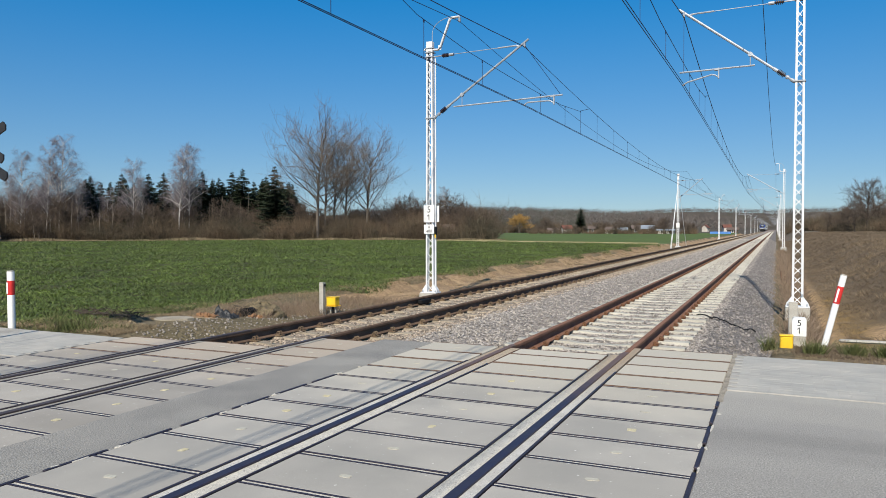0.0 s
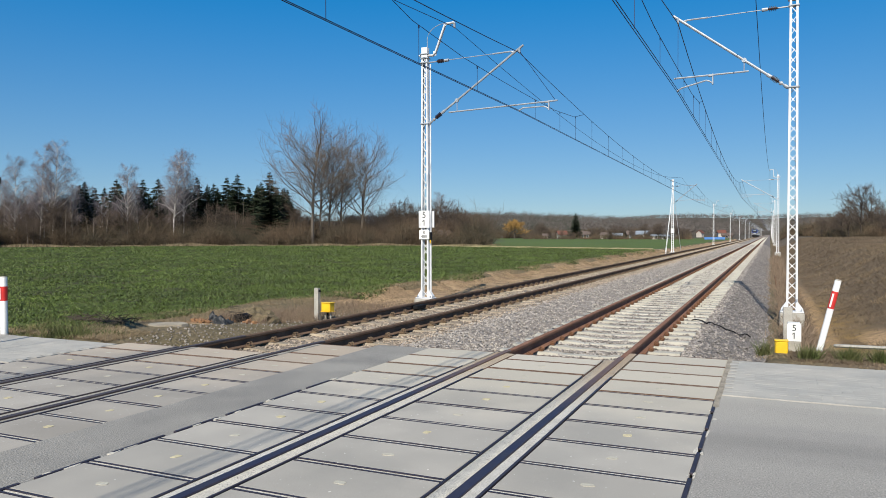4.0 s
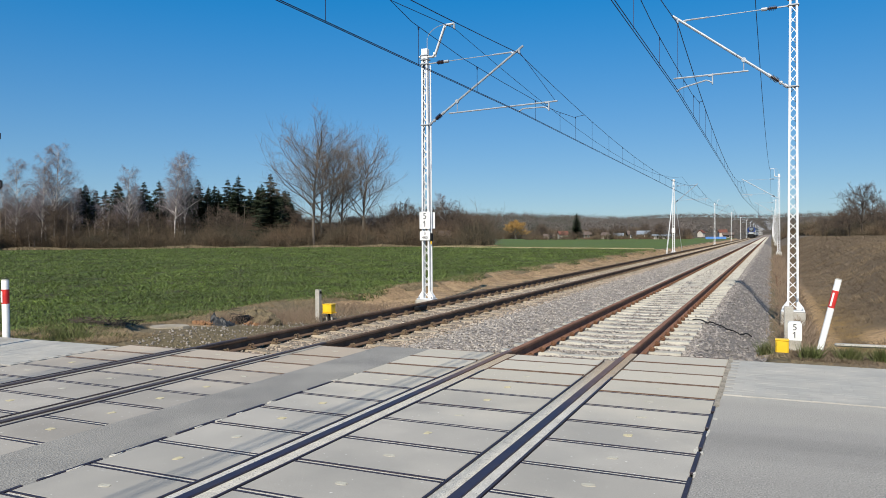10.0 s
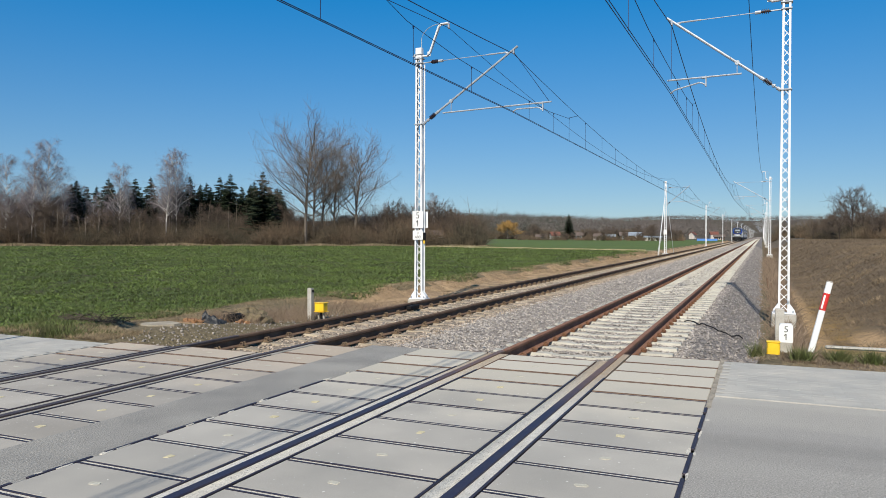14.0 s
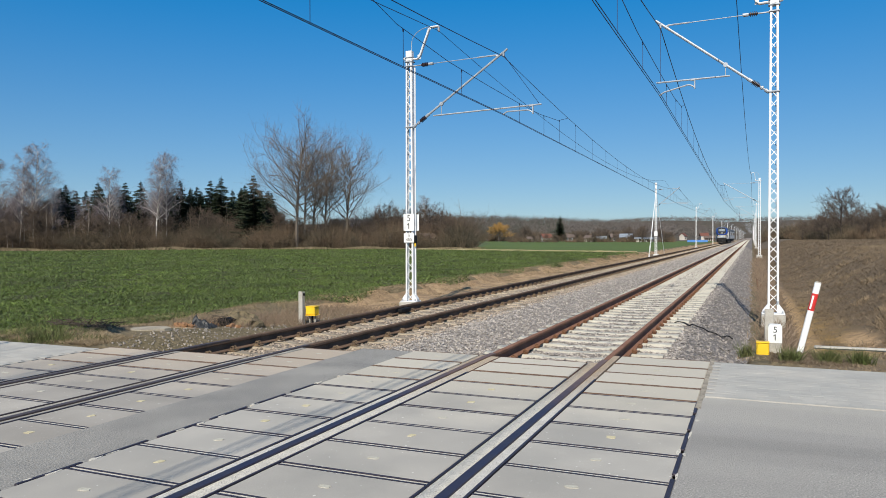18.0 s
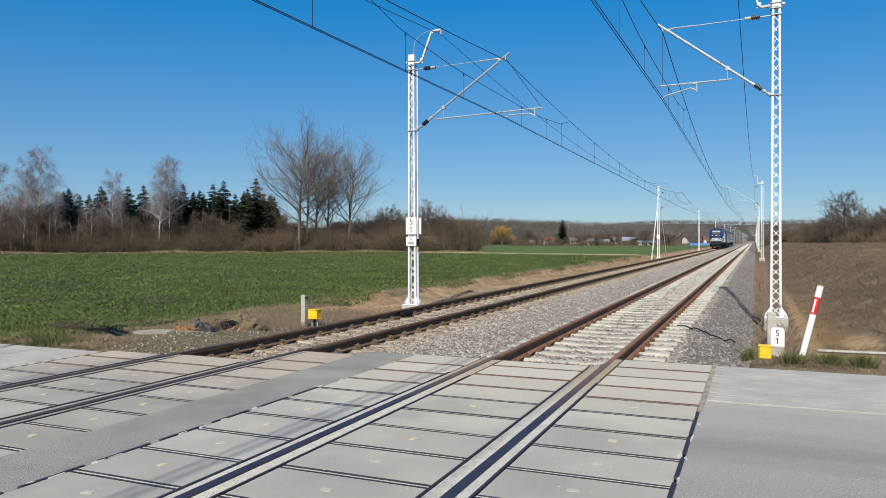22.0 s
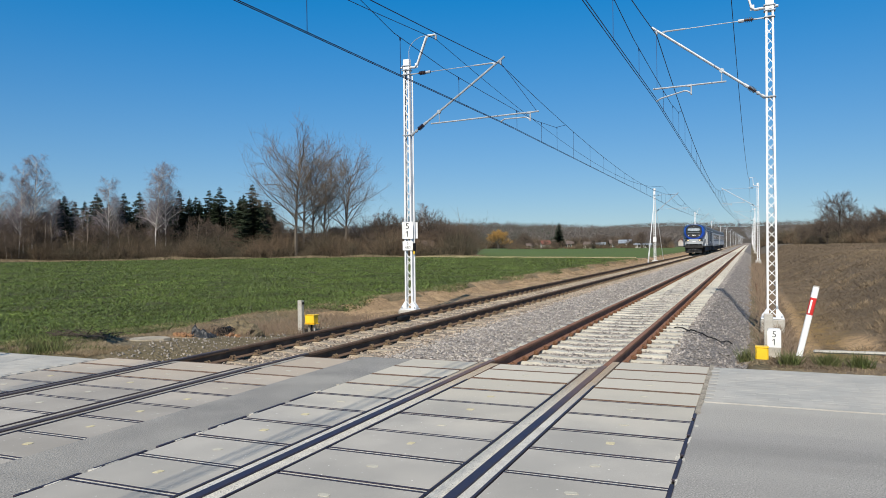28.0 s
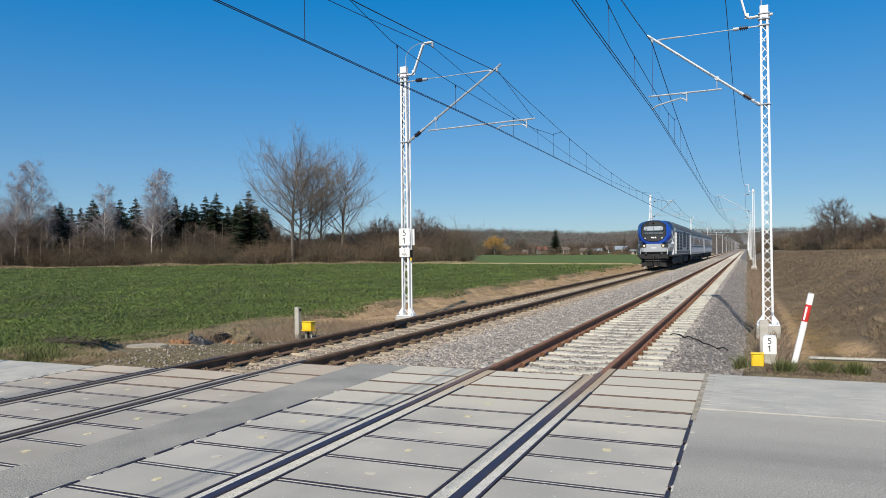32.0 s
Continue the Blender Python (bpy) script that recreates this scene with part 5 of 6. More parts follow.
# ---- roadside things ----
def rounded(o_w, o_h, r, n=4):
    """A rounded rectangle about the origin."""
    pts = []
    for cx, cy, a0 in ((o_w / 2 - r, o_h / 2 - r, 0), (-o_w / 2 + r, o_h / 2 - r, 90), (-o_w / 2 + r, -o_h / 2 + r, 180), (o_w / 2 - r, -o_h / 2 + r, 270)):
        for k in range(n + 1):
            a = radians(a0 + 90 * k / n)
            pts.append((cx + r * math.cos(a), cy + r * math.sin(a)))
    return pts


def build_roadside():
    # kilometre stone
    st = thing("kilometre_stone", "white-topped concrete kilometre stone with black figures beside the mast", "marker stone", pose(2.785, 11.52, -0.16))
    part("stone_base", Geo().box((0, 0, 0.11), (0.165, 0.13, 0.24), bevel=0.012), CAST, st, "bare grey concrete base")
    top = [(-0.09, 0.215), (0.09, 0.215), (0.09, 0.445), (0.072, 0.475), (-0.072, 0.475), (-0.09, 0.445)]
    part("white_head", Geo().prism(top, -0.07, 0.07), WHITE, st, "white painted head")
    for text, z in (("5", 0.40), ("1", 0.29)):
        written(st, text, 0.125, pose(0, -0.0725, z, 90, 0, 0))
    # grey post in front of the mast footing
    solo("concrete_post", Geo().box((2.80, 16.2, -0.4), (0.17, 0.14, 1.0), bevel=0.012), CAST, "short grey concrete post in front of the mast footing", "post")
    # yellow boxes
    yb = thing("yellow_box", "yellow plastic cable box on the ground beside the kilometre stone", "cable box", pose(2.62, 11.33, -0.13), "yellow boxes")
    part("housing", Geo().box((0, 0, 0.10), (0.17, 0.14, 0.2), bevel=0.018), YELLOW, yb)
    part("lid", Geo().box((0, 0, 0.205), (0.18, 0.15, 0.02), bevel=0.006), YELLOW, yb)
    yl = thing("yellow_box", "yellow cable box on two grey legs beside the track", "cable box", pose(-7.2, 14.81, -0.58), "yellow boxes")
    yl.scale = (0.78, 0.78, 0.78)
    part("housing", Geo().box((0, 0, 0.54), (0.32, 0.26, 0.25), bevel=0.02), YELLOW, yl)
    part("lid", Geo().box((0.01, 0, 0.675), (0.34, 0.28, 0.02), bevel=0.006), YELLOW, yl)
    part("bottom_flange", Geo().box((0.01, 0, 0.405), (0.36, 0.3, 0.018), bevel=0.004), YELLOW, yl)
    for x in (-0.09, 0.0, 0.1):
        part("leg", Geo().tube([(x, 0, 0), (x, 0, 0.41)], 0.022 if x else 0.03, 6), CAST if x else BLACK, yl)
    post = thing("equipment_post", "pale grey steel post beside the yellow cable box", "post", pose(-7.44, 14.72, -0.6))
    part("shaft", Geo().prism([(-0.055, -0.05), (0.055, -0.05), (0.055, 0.05), (0.04, 0.05), (0.04, -0.036), (-0.04, -0.036), (-0.04, 0.05), (-0.055, 0.05)], 0, 0.9, "z"), CAST, post)
    part("hook", Geo().box((0.07, 0.0, 0.83), (0.05, 0.05, 0.06), bevel=0.01), BLACK, post)
    # leaning delineator on the right, upright one on the left
    for base, top_at, wide, label in (((3.10, 11.65, -0.13), (3.345, 11.65, 0.93), 0.085, "leaning white roadside post with a red band"), ((-9.2, 8.12, -0.15), (-9.205, 8.12, 0.89), 0.12, "white roadside marker post with a red band")):
        v = Vector(top_at) - Vector(base)
        lean = math.degrees(math.atan2(v.x, v.z))
        d = thing("delineator_post", label, "marker post", pose(*base, 0, lean, 0), "delineator posts")
        L = v.length
        o = rounded(wide, wide * 0.8, wide * 0.32)
        part("lower_shaft", Geo().prism(o, -0.1, L * 0.61, "z"), WHITE, d)
        part("red_band", Geo().prism([(a * 1.015, b * 1.015) for a, b in o], L * 0.61, L * 0.84, "z"), RED, d, "red reflective band")
        part("cap", Geo().prism(o, L * 0.84, L * 0.985, "z"), WHITE, d, "white cap")
        part("top_rim", Geo().prism([(a * 0.9, b * 0.9) for a, b in o], L * 0.985, L, "z"), CAST, d)
        part("reflector", Geo().box((-wide * 0.2, -wide * 0.4, L * 0.72), (wide * 0.3, 0.012, L * 0.18), bevel=0.003), WHITE, d, "pale reflector strip")
    # back of the crossing warning sign
    sg = thing("crossing_sign", "double warning cross seen from its dark back on a steel post", "road sign", pose(-8.16, 7.0, -0.13))
    part("post", Geo().tube([(0, 0.04, 0), (0, 0.04, 3.25)], 0.035, 8), GALV, sg)
    for k, (z, tilt, half) in enumerate(((2.975, -23, 0), (2.975, 26, 0), (2.73, 26, 1), (2.73, -26, -1))):
        ln = 1.22 if half == 0 else 0.62
        g = Geo().prism([(-ln / 2, -0.068), (ln / 2 - 0.03, -0.068), (ln / 2, 0), (ln / 2 - 0.03, 0.068), (-ln / 2, 0.068)], -0.012, 0.012)
        a = part("cross_arm", g, INK, sg)
        a.matrix_basis = pose(0.3 * half, -0.02 - 0.03 * (k % 2), z - 0.14 * abs(half), 0, tilt, 0)
    # cables on the right shoulder
    for k, pts in enumerate((((1.02, 15.8), (1.3, 15.2), (1.55, 14.75), (1.72, 14.65), (1.9, 14.95), (2.06, 15.6), (2.12, 15.5)),)):
        fine = []
        for (xa, ya), (xb, yb2) in zip(pts, pts[1:]):
            for t in np.linspace(0, 1, 6)[:-1]:
                x, y = xa + (xb - xa) * t, ya + (yb2 - ya) * t
                fine.append((x + 0.03 * math.sin(y * 5), y, float(ballast_z(np.array(x), np.array(y))) + 0.045 + 0.012 * math.sin(y * 9)))
        cb = thing("black_cable", "loose black cable lying across the stone shoulder", "cable", group="black cables")
        for o in (0.0,):
            part("strand", Geo().tube([(x + o, y, z) for x, y, z in fine], 0.012, 6), BLACK, cb)
    # rusty stake, culvert edge, slab, bag in the hole, box on the rail
    solo("rusty_stake", Geo().tube([(2.74, 33.5, -0.8), (2.66, 33.5, -0.22)], 0.035, 5).tube([(2.84, 33.6, -0.8), (2.82, 33.6, -0.42)], 0.03, 5), RUST_DARK, "pair of short rusty steel stakes in the dry grass", "stake")
    solo("culvert_edge", Geo().box((5.2, 12.6, -0.12), (3.7, 0.12, 0.045), rz=0.05, bevel=0.03), CAST, "pale concrete culvert headwall at the ditch", "culvert")
    plate = [(0.40 * math.cos(a) * r0, 0.24 * math.sin(a) * r0) for a, r0 in zip(np.linspace(0, 5.7, 10), (1, 0.9, 1.05, 0.95, 1.1, 0.95, 1.0, 1.1, 0.9, 1.0))]
    slab_ob = solo("concrete_slab", Geo().prism(plate, -0.12, 0.02, "z"), SLAB_TAN, "worn tan concrete slab lying in the gravel verge", "slab")
    slab_ob.matrix_basis = pose(-8.02, 10.55, float(ground_z(-8.02, 10.55)) + 0.02, 2, -1, 20)
    # crumpled sheet: folded ridges with a raised fold
    r = np.random.default_rng(3)
    n = 16
    gx, gy = np.meshgrid(np.linspace(-0.26, 0.26, n), np.linspace(-0.16, 0.16, n), indexing="ij")
    gz = 0.13 * np.exp(-((gx + 0.05) / 0.16) ** 2 - (gy / 0.1) ** 2) + 0.16 * np.exp(-((gx + 0.2) / 0.05) ** 2 - (gy / 0.07) ** 2) + 0.05 * np.sin(gx * 38 + gy * 12) * np.cos(gy * 31 - gx * 9) + r.normal(0, 0.012, gx.shape)
    edge = (np.abs(gx) < 0.25) & (np.abs(gy) < 0.15)
    gz = np.where(edge, np.maximum(gz, 0.015), -0.03)
    sheet = np.stack([gx, gy, gz], -1) + r.normal(0, 0.008, (n, n, 3))
    sheet[..., 0] -= 7.78
    sheet[..., 1] += 11.72
    sheet[..., 2] += float(ground_z(-7.78, 11.72)) + 0.03
    g = Geo().add(sheet.reshape(-1, 3), [(i * n + j, i * n + n + j, i * n + n + 1 + j, i * n + 1 + j) for i in range(n - 1) for j in range(n - 1)])
    solo("black_plastic_sheet", g, SHEETING, "crumpled black plastic sheet in the verge", "plastic sheet")
    solo("rail_box", Geo().box((LEFT_C - 0.753 + 0.12, 15.55, LEFT_Z - 0.09), (0.12, 0.5, 0.1), bevel=0.02), BLACK, "black rail contact box fixed to the rail", "rail box")
    # dug bank: an earth mound with a dark mouth, roots and loose clods
    n, q = 18, 9
    lie = float(ground_z(-7.8, 12.5))
    mound = []
    for i in range(q):
        for k in range(n):
            a, e = 6.2832 * k / n, (i / (q - 1)) * math.pi / 2
            lump = 1 + r.normal(0, 0.07)
            mound.append((-7.78 + 0.55 * math.cos(a) * math.cos(e) * lump, 12.85 + 0.5 * math.sin(a) * math.cos(e) * lump, lie - 0.08 + 0.34 * math.sin(e) * lump))
    solo("earth_mound", Geo().add(mound, [(i * n + k, i * n + (k + 1) % n, i * n + n + (k + 1) % n, i * n + n + k) for i in range(q - 1) for k in range(n)]), VERGE, "mound of brown earth dug from the bank", "earth")
    mouth = [(0.17 * math.cos(a) * (1 + 0.2 * math.sin(3 * a)), 0.13 * math.sin(a) * (1 + 0.15 * math.cos(2 * a))) for a in np.linspace(0, 5.9, 14)]
    # no real hollow: a solid black plug stands in for the hole's shade
    solo("burrow", Geo().prism([(a - 7.80, b + lie + 0.09) for a, b in mouth], 12.40, 12.75), BLACK, "black plug painted as the shade inside a hole in the bank", "hole")
    clods = Geo()
    for k in range(150):
        a, d = r.uniform(0, 6.28), math.sqrt(r.random())
        cx, cy = (-7.80 + 0.42 * d * math.cos(a), 12.33 + 0.2 * d * math.sin(a)) if k % 3 == 0 else (-8.12 + 0.30 * d * math.cos(a), 11.72 + 0.25 * d * math.sin(a))
        if k % 3 == 0 and abs(cx + 7.8) < 0.16:
            continue
        c = np.array((cx, cy, float(ground_z(cx, cy)) + r.uniform(-0.01, 0.05)))
        clods.box(c, r.uniform(0.03, 0.10, 3), r.uniform(0, 3), r.uniform(0, 3), 0, bevel=0.012)
    solo("earth_clods", clods, CLOD, "dug up clods of orange sandy earth", "earth", kind="stuff")
    roots = []
    for k in range(70):
        x, y = -7.80 + r.uniform(-0.24, 0.24), 12.33 + r.normal(0, 0.03)
        z = lie + 0.09 + r.uniform(-0.1, 0.17)
        roots.append((x, y, z, x + r.normal(0, 0.07), y - abs(r.normal(0, 0.05)), z + r.normal(-0.04, 0.06), 0.006, 0.003))
    tagged(new("root_tangle", segments_mesh(roots, "root_tangle", BARK_DARK, 3)), "dark roots hanging at the mouth of the hole", "roots", kind="stuff")
    # heap of dead branches near the pavement, dry stems along the bank
    twigs = []
    for k in range(150):
        x, y = -9.35 + r.uniform(-0.75, 0.75), 10.25 + r.normal(0, 0.13)
        z = float(ground_z(x, y)) + abs(r.normal(0, 0.06))
        twigs.append((x, y, z, x + r.normal(0, 0.22), y + r.normal(0, 0.08), z + r.normal(0.02, 0.07), 0.009, 0.004))
    tagged(new("branch_heap", segments_mesh(twigs, "branch_heap", BARK_DARK, 3)), "low heap of dark dead branches in the grass", "branches", kind="stuff")
    stems = []
    for k in range(2600):
        y = 12.4 + 7.0 * r.random() ** 1.6
        x = r.uniform(-8.7, -7.25)
        z = float(ground_z(x, y)) - 0.01
        h = r.uniform(0.08, 0.24)
        stems.append((x, y, z, x + r.normal(0, 0.6) * h, y + r.normal(0, 0.5) * h, z + h, 0.0045, 0.0022))
    for k in range(5200):
        y = 12.2 * math.exp(r.random() * math.log(75 / 12.2))
        x = 3.05 + r.normal(0, 0.24)
        if (y < 13.6 and x < 2.9) or x < 2.3:
            continue
        z = max(float(ground_z(x, y)), float(ballast_z(np.array(x), np.array(y))) if x < 2.9 else -9) - 0.01
        h = r.uniform(0.06, 0.26) * (0.5 + 0.5 * min(1, (x - 2.2) / 0.6)) * (1 + 0.01 * y)
        w = 0.0035 + 0.00016 * y
        stems.append((x, y, z, x + r.normal(0, 0.7) * h, y + r.normal(0, 0.6) * h, z + h, w, w * 0.5))
    tagged(new("dry_stems", segments_mesh(stems, "dry_stems", DRY_STEM, 3)), "tangled dry brown stems along both trackside banks", "dry weeds", kind="stuff")


SLAB_TAN = material("tan_weathered_concrete", (0.36, 0.32, 0.25), 0.9, vary=0.2, scale=4, fine=60, bump=0.4, second=(0.27, 0.235, 0.18))
CLOD = material("orange_sandy_clods", (0.30, 0.165, 0.085), 0.95, vary=0.35, scale=6, fine=40, bump=0.8, second=(0.17, 0.10, 0.06))
SHEETING = material("black_plastic_film", (0.016, 0.018, 0.02), 0.55, vary=0.2, scale=20, bump=0.2)
DRY_STEM = material("dry_purple_brown_stems", (0.165, 0.118, 0.088), 0.9, vary=0.2, scale=3, fine=20, bump=0, second=(0.22, 0.165, 0.115), random_hue=0.3, island=True)
build_roadside()

# ---- village ----
PLASTER = material("pale_plaster", (0.52, 0.48, 0.43), 0.9, vary=0.1, scale=0.5, fine=6, bump=0.1, second=(0.42, 0.385, 0.34))
WOODWALL = material("brown_boards", (0.12, 0.09, 0.065), 0.9, vary=0.2, scale=0.5, fine=6, bump=0.1)
TILE_RED = material("red_roof_tiles", (0.12, 0.062, 0.048), 0.85, vary=0.2, scale=0.6, fine=8, bump=0.2, second=(0.15, 0.06, 0.045))
ROOF_BROWN = material("weathered_brown_roof", (0.095, 0.075, 0.065), 0.85, vary=0.2, scale=0.6, fine=8, bump=0.2, second=(0.13, 0.10, 0.085))
SHEET_GREY = material("grey_roof_sheet", (0.30, 0.34, 0.38), 0.5, 0.2, vary=0.08, scale=0.6, fine=8, bump=0.1)
PANE = material("dark_window_glass", (0.02, 0.025, 0.03), 0.08, vary=0.0, bump=0)
TARP = material("blue_sheeting", (0.08, 0.22, 0.55), 0.5, vary=0.1, scale=0.4, bump=0.1)


def house(b, D, w, d, h, roof_h, wall, roof, label, turn=0):
    k = 0.42 if b > 1230 else 0.55
    w, d, h, roof_h = w * k, d * k, h * k * 1.08, roof_h * k
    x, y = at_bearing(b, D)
    o = thing("house", label, "house", pose(x, y, float(ground_z(x, y)) - 0.1, 0, 0, turn), "village houses")
    part("wall", Geo().box((0, 0, h / 2), (w, d, h), bevel=0.03), wall, o)
    e = 0.35
    roof_o = [(-d / 2 - e, h - 0.12), (0, h + roof_h), (d / 2 + e, h - 0.12), (d / 2 + e, h + 0.05), (0, h + roof_h + 0.2), (-d / 2 - e, h + 0.05)]
    part("roof", Geo().prism(roof_o, -w / 2 - e, w / 2 + e, "x"), roof, o)
    part("gable", Geo().prism([(-d / 2, h), (d / 2, h), (0, h + roof_h)], -w / 2 + 0.01, w / 2 - 0.01, "x"), wall, o)
    if w > 5:
        part("chimney", Geo().box((w * 0.2, 0.2, h + roof_h + 0.2), (0.5, 0.5, 1.1), bevel=0.02), TILE_RED, o)
    n = max(1, int(w / 2.2))
    for k in range(n):
        wx = -w / 2 + w * (k + 0.5) / n
        win = part("window", Geo().box((wx, -d / 2 - 0.01, h * 0.55), (0.95, 0.08, 1.1), bevel=0.02), WHITE, o)
        part("pane", Geo().box((wx, -d / 2 - 0.055, h * 0.55), (0.75, 0.02, 0.9)), PANE, win)


for row in ((995, 300, 6.5, 6, 3.0, 2.6, PLASTER, TILE_RED, "small white house with a red tiled roof", 35), (972, 305, 8.5, 5, 2.2, 1.5, PLASTER, ROOF_BROWN, "low pale house with a brown roof", 12),
            (1072, 285, 5.5, 4, 2.6, 1.8, PLASTER, ROOF_BROWN, "small weathered house among bare trees", -20), (1094, 288, 6.0, 4, 2.4, 1.4, WOODWALL, SHEET_GREY, "brown wooden garden shed with sheet roof", 10),
            (1138, 275, 7.5, 6, 3.2, 2.0, WOODWALL, SHEET_GREY, "wooden house with a pale blue-grey sheet roof", 8), (1163, 270, 6.0, 3.5, 2.3, 0.5, PLASTER, SHEET_GREY, "low white shed at the field edge", 5),
            (1178, 272, 5.0, 3.5, 2.1, 0.6, PLASTER, SHEET_GREY, "low white garage at the field edge", -5), (1240, 420, 6.5, 7, 5.2, 3.5, PLASTER, TILE_RED, "white gabled house on the slope", 70),
            (1278, 400, 9.0, 7, 5.6, 3.2, PLASTER, TILE_RED, "house with an orange-red roof on the slope", 15), (1288, 330, 10.0, 6, 3.0, 2.0, WOODWALL, ROOF_BROWN, "long low house with a brown roof", 0),
            (1120, 330, 9.0, 7, 3.0, 2.6, WOODWALL, ROOF_BROWN, "brown roofed house behind garden trees", 20), (1040, 330, 8.0, 6, 3.0, 2.4, WOODWALL, ROOF_BROWN, "brown roofed house behind garden trees", -15),
            (784, 129.0, 5.0, 4, 3.0, 1.5, PLASTER, ROOF_BROWN, "pale summer house half hidden behind brush", 62)):
    house(*row)
fx, fy = at_bearing(1266, 260)
solo("blue_fence", Geo().box((fx, fy, float(ground_z(fx, fy)) + 0.4), (6.5, 0.15, 0.8), bevel=0.03), TARP, "bright blue sheeting fence at the far field edge", "fence")

# ---- grass and crop ----
CROP = material("crop_leaves", (0.094, 0.134, 0.021), 0.6, vary=0.25, scale=0.25, fine=3, bump=0, second=(0.056, 0.080, 0.015), random_hue=0.65, island=True)
STRAW = material("dry_straw_grass", (0.31, 0.24, 0.15), 0.9, vary=0.2, scale=0.8, fine=6, bump=0, second=(0.22, 0.165, 0.10), random_hue=0.3, island=True)
BANKGRASS = material("brown_dead_grass", (0.19, 0.145, 0.10), 0.9, vary=0.2, scale=0.22, fine=2, bump=0, second=(0.14, 0.107, 0.074), random_hue=0.15, island=True)
GREEN = material("fresh_grass", (0.070, 0.098, 0.028), 0.8, vary=0.2, scale=2, fine=6, bump=0, second=(0.13, 0.125, 0.055), random_hue=0.4, island=True)


def blades(name, label, category, x, y, h, w, mat, seed, flat=0.5, lift=0.0):
    r = np.random.default_rng(seed)
    n = len(x)
    z = ground_z(x, y) + lift
    a = r.uniform(0, 6.28, n)
    h = h * r.uniform(0.6, 1.3, n)
    w = w * np.ones(n)
    lx, ly = r.normal(0, flat, (2, n)) * h
    p = np.stack([x, y, z - 0.01], -1)
    side = np.stack([np.cos(a) * w, np.sin(a) * w, np.zeros(n)], -1)
    tip = p + np.stack([lx, ly, h], -1)
    v = np.stack([p - side, p + side, tip], 1).reshape(-1, 3)
    me = bpy.data.meshes.new(name)
    me.from_pydata(v.tolist(), [], np.arange(3 * n).reshape(-1, 3).tolist())
    me.materials.append(mat)
    return tagged(new(name, me), label, category, kind="stuff")


def build_grass():
    r = np.random.default_rng(17)
    # crop plants on the field, thinning out with distance
    n = 520000
    D = 12 * np.exp(r.random(n) * math.log(125 / 12))
    b = np.radians(r.uniform(-62, -8, n))
    x, y = EYE[0] + D * np.sin(b), EYE[1] + D * np.cos(b)
    keep = (x < -9.6 + 0.5 * np.sin(y * 0.7)) & (y > 8.9) & ((x > -48) | (y < 118)) & (y < 89.2 - (x + 11.6) * 0.42)
    row = np.sin((x * 0.25 + y) * 2.1) + 1.2 * wob(x, y, 0.8, 3)
    keep &= (row > -0.75) | (r.random(n) < 0.6)
    x, y, D = x[keep], y[keep], D[keep]
    blades("crop_plants", "low green crop plants covering the field", "crop", x, y, 0.046 + 0.0005 * D, 0.008 + 0.00062 * D, CROP, 1, 0.9, 0.0)
    # dry grass on the left verge and bank
    n = 90000
    y = 8.5 + 80 * r.random(n) ** 2.0
    x = r.uniform(-10.2, -7.3, n)
    keep = (wob(x, y, 1.3, 5) > -0.25) | (r.random(n) < 0.25)
    keep &= ~((np.abs(x + 8.05) < 0.75) & (y > 14) & (wob(x, y, 0.9, 6) > -0.25)) | (r.random(n) < 0.05)
    keep &= ~((x > -8.35 - 0.2 * np.sin(y * 3)) & (y > 9.6) & (y < 12.9)) | (r.random(n) < 0.05)
    x, y = x[keep], y[keep]
    blades("verge_grass", "short dry yellowish grass on the verge", "grass", x, y, 0.055, 0.0035 + 0.0004 * (y - 8), STRAW, 2, 1.2)
    n = 8000
    x = r.uniform(-16, -7.5, n)
    y = np.where(r.random(n) < 0.7, r.uniform(8.1, 10.0, n), r.uniform(8.1, 13, n))
    keep = (wob(x, y, 1.1, 8) > -0.1) & ~((x > -8.5) & (y > 9.3))
    blades("verge_green_grass", "sparse green grass along the pavement edge", "grass", x[keep], y[keep], 0.09, 0.008, GREEN, 3, 0.7)
    # dead grass on the right bank
    n = 300000
    D = 10.5 * np.exp(r.random(n) * math.log(170 / 10.5))
    b = np.radians(r.uniform(0.0, 10.5, n))
    x, y = EYE[0] + D * np.sin(b), EYE[1] + D * np.cos(b)
    keep = (x > 2.72) & (y > 10.6)
    bare = ((x < 5.0 + 0.5 * np.sin(y * 0.8)) & (x > 3.5) & (y < 42) & (r.random(n) < 0.62)) | ((x > 3.75) & (x < 4.15) & (y < 60)) | (np.hypot((x - 5.1) / 0.5, (y - 22.3) / 2.4) < 1)
    keep &= ~bare | (r.random(n) < 0.03)
    x, y, D = x[keep], y[keep], D[keep]
    blades("bank_grass", "matted brown dead grass on the bank", "grass", x, y, 0.035 + 0.0011 * D, 0.003 + 0.0002 * D, BANKGRASS, 4, 1.3)
    # green tufts beside the road
    for k, (cx, cy, s, cnt) in enumerate(((2.95, 10.8, 0.06, 300), (3.42, 10.9, 0.065, 320), (3.80, 10.9, 0.06, 300), (2.40, 11.1, 0.05, 160), (-8.3, 8.6, 0.22, 500))):
        x, y = r.normal(cx, s, cnt), r.normal(cy, s * 0.6, cnt)
        tagged(blades("grass_tuft", "fresh green grass tuft at the road edge", "grass", x, y, 0.19, 0.006, GREEN, 20 + k, 0.45), group="grass tufts")
    n = 5000
    x, y = r.uniform(2.2, 6.0, n), r.uniform(9.85, 11.6, n)
    keep = wob(x, y, 1.9, 2) > -0.2
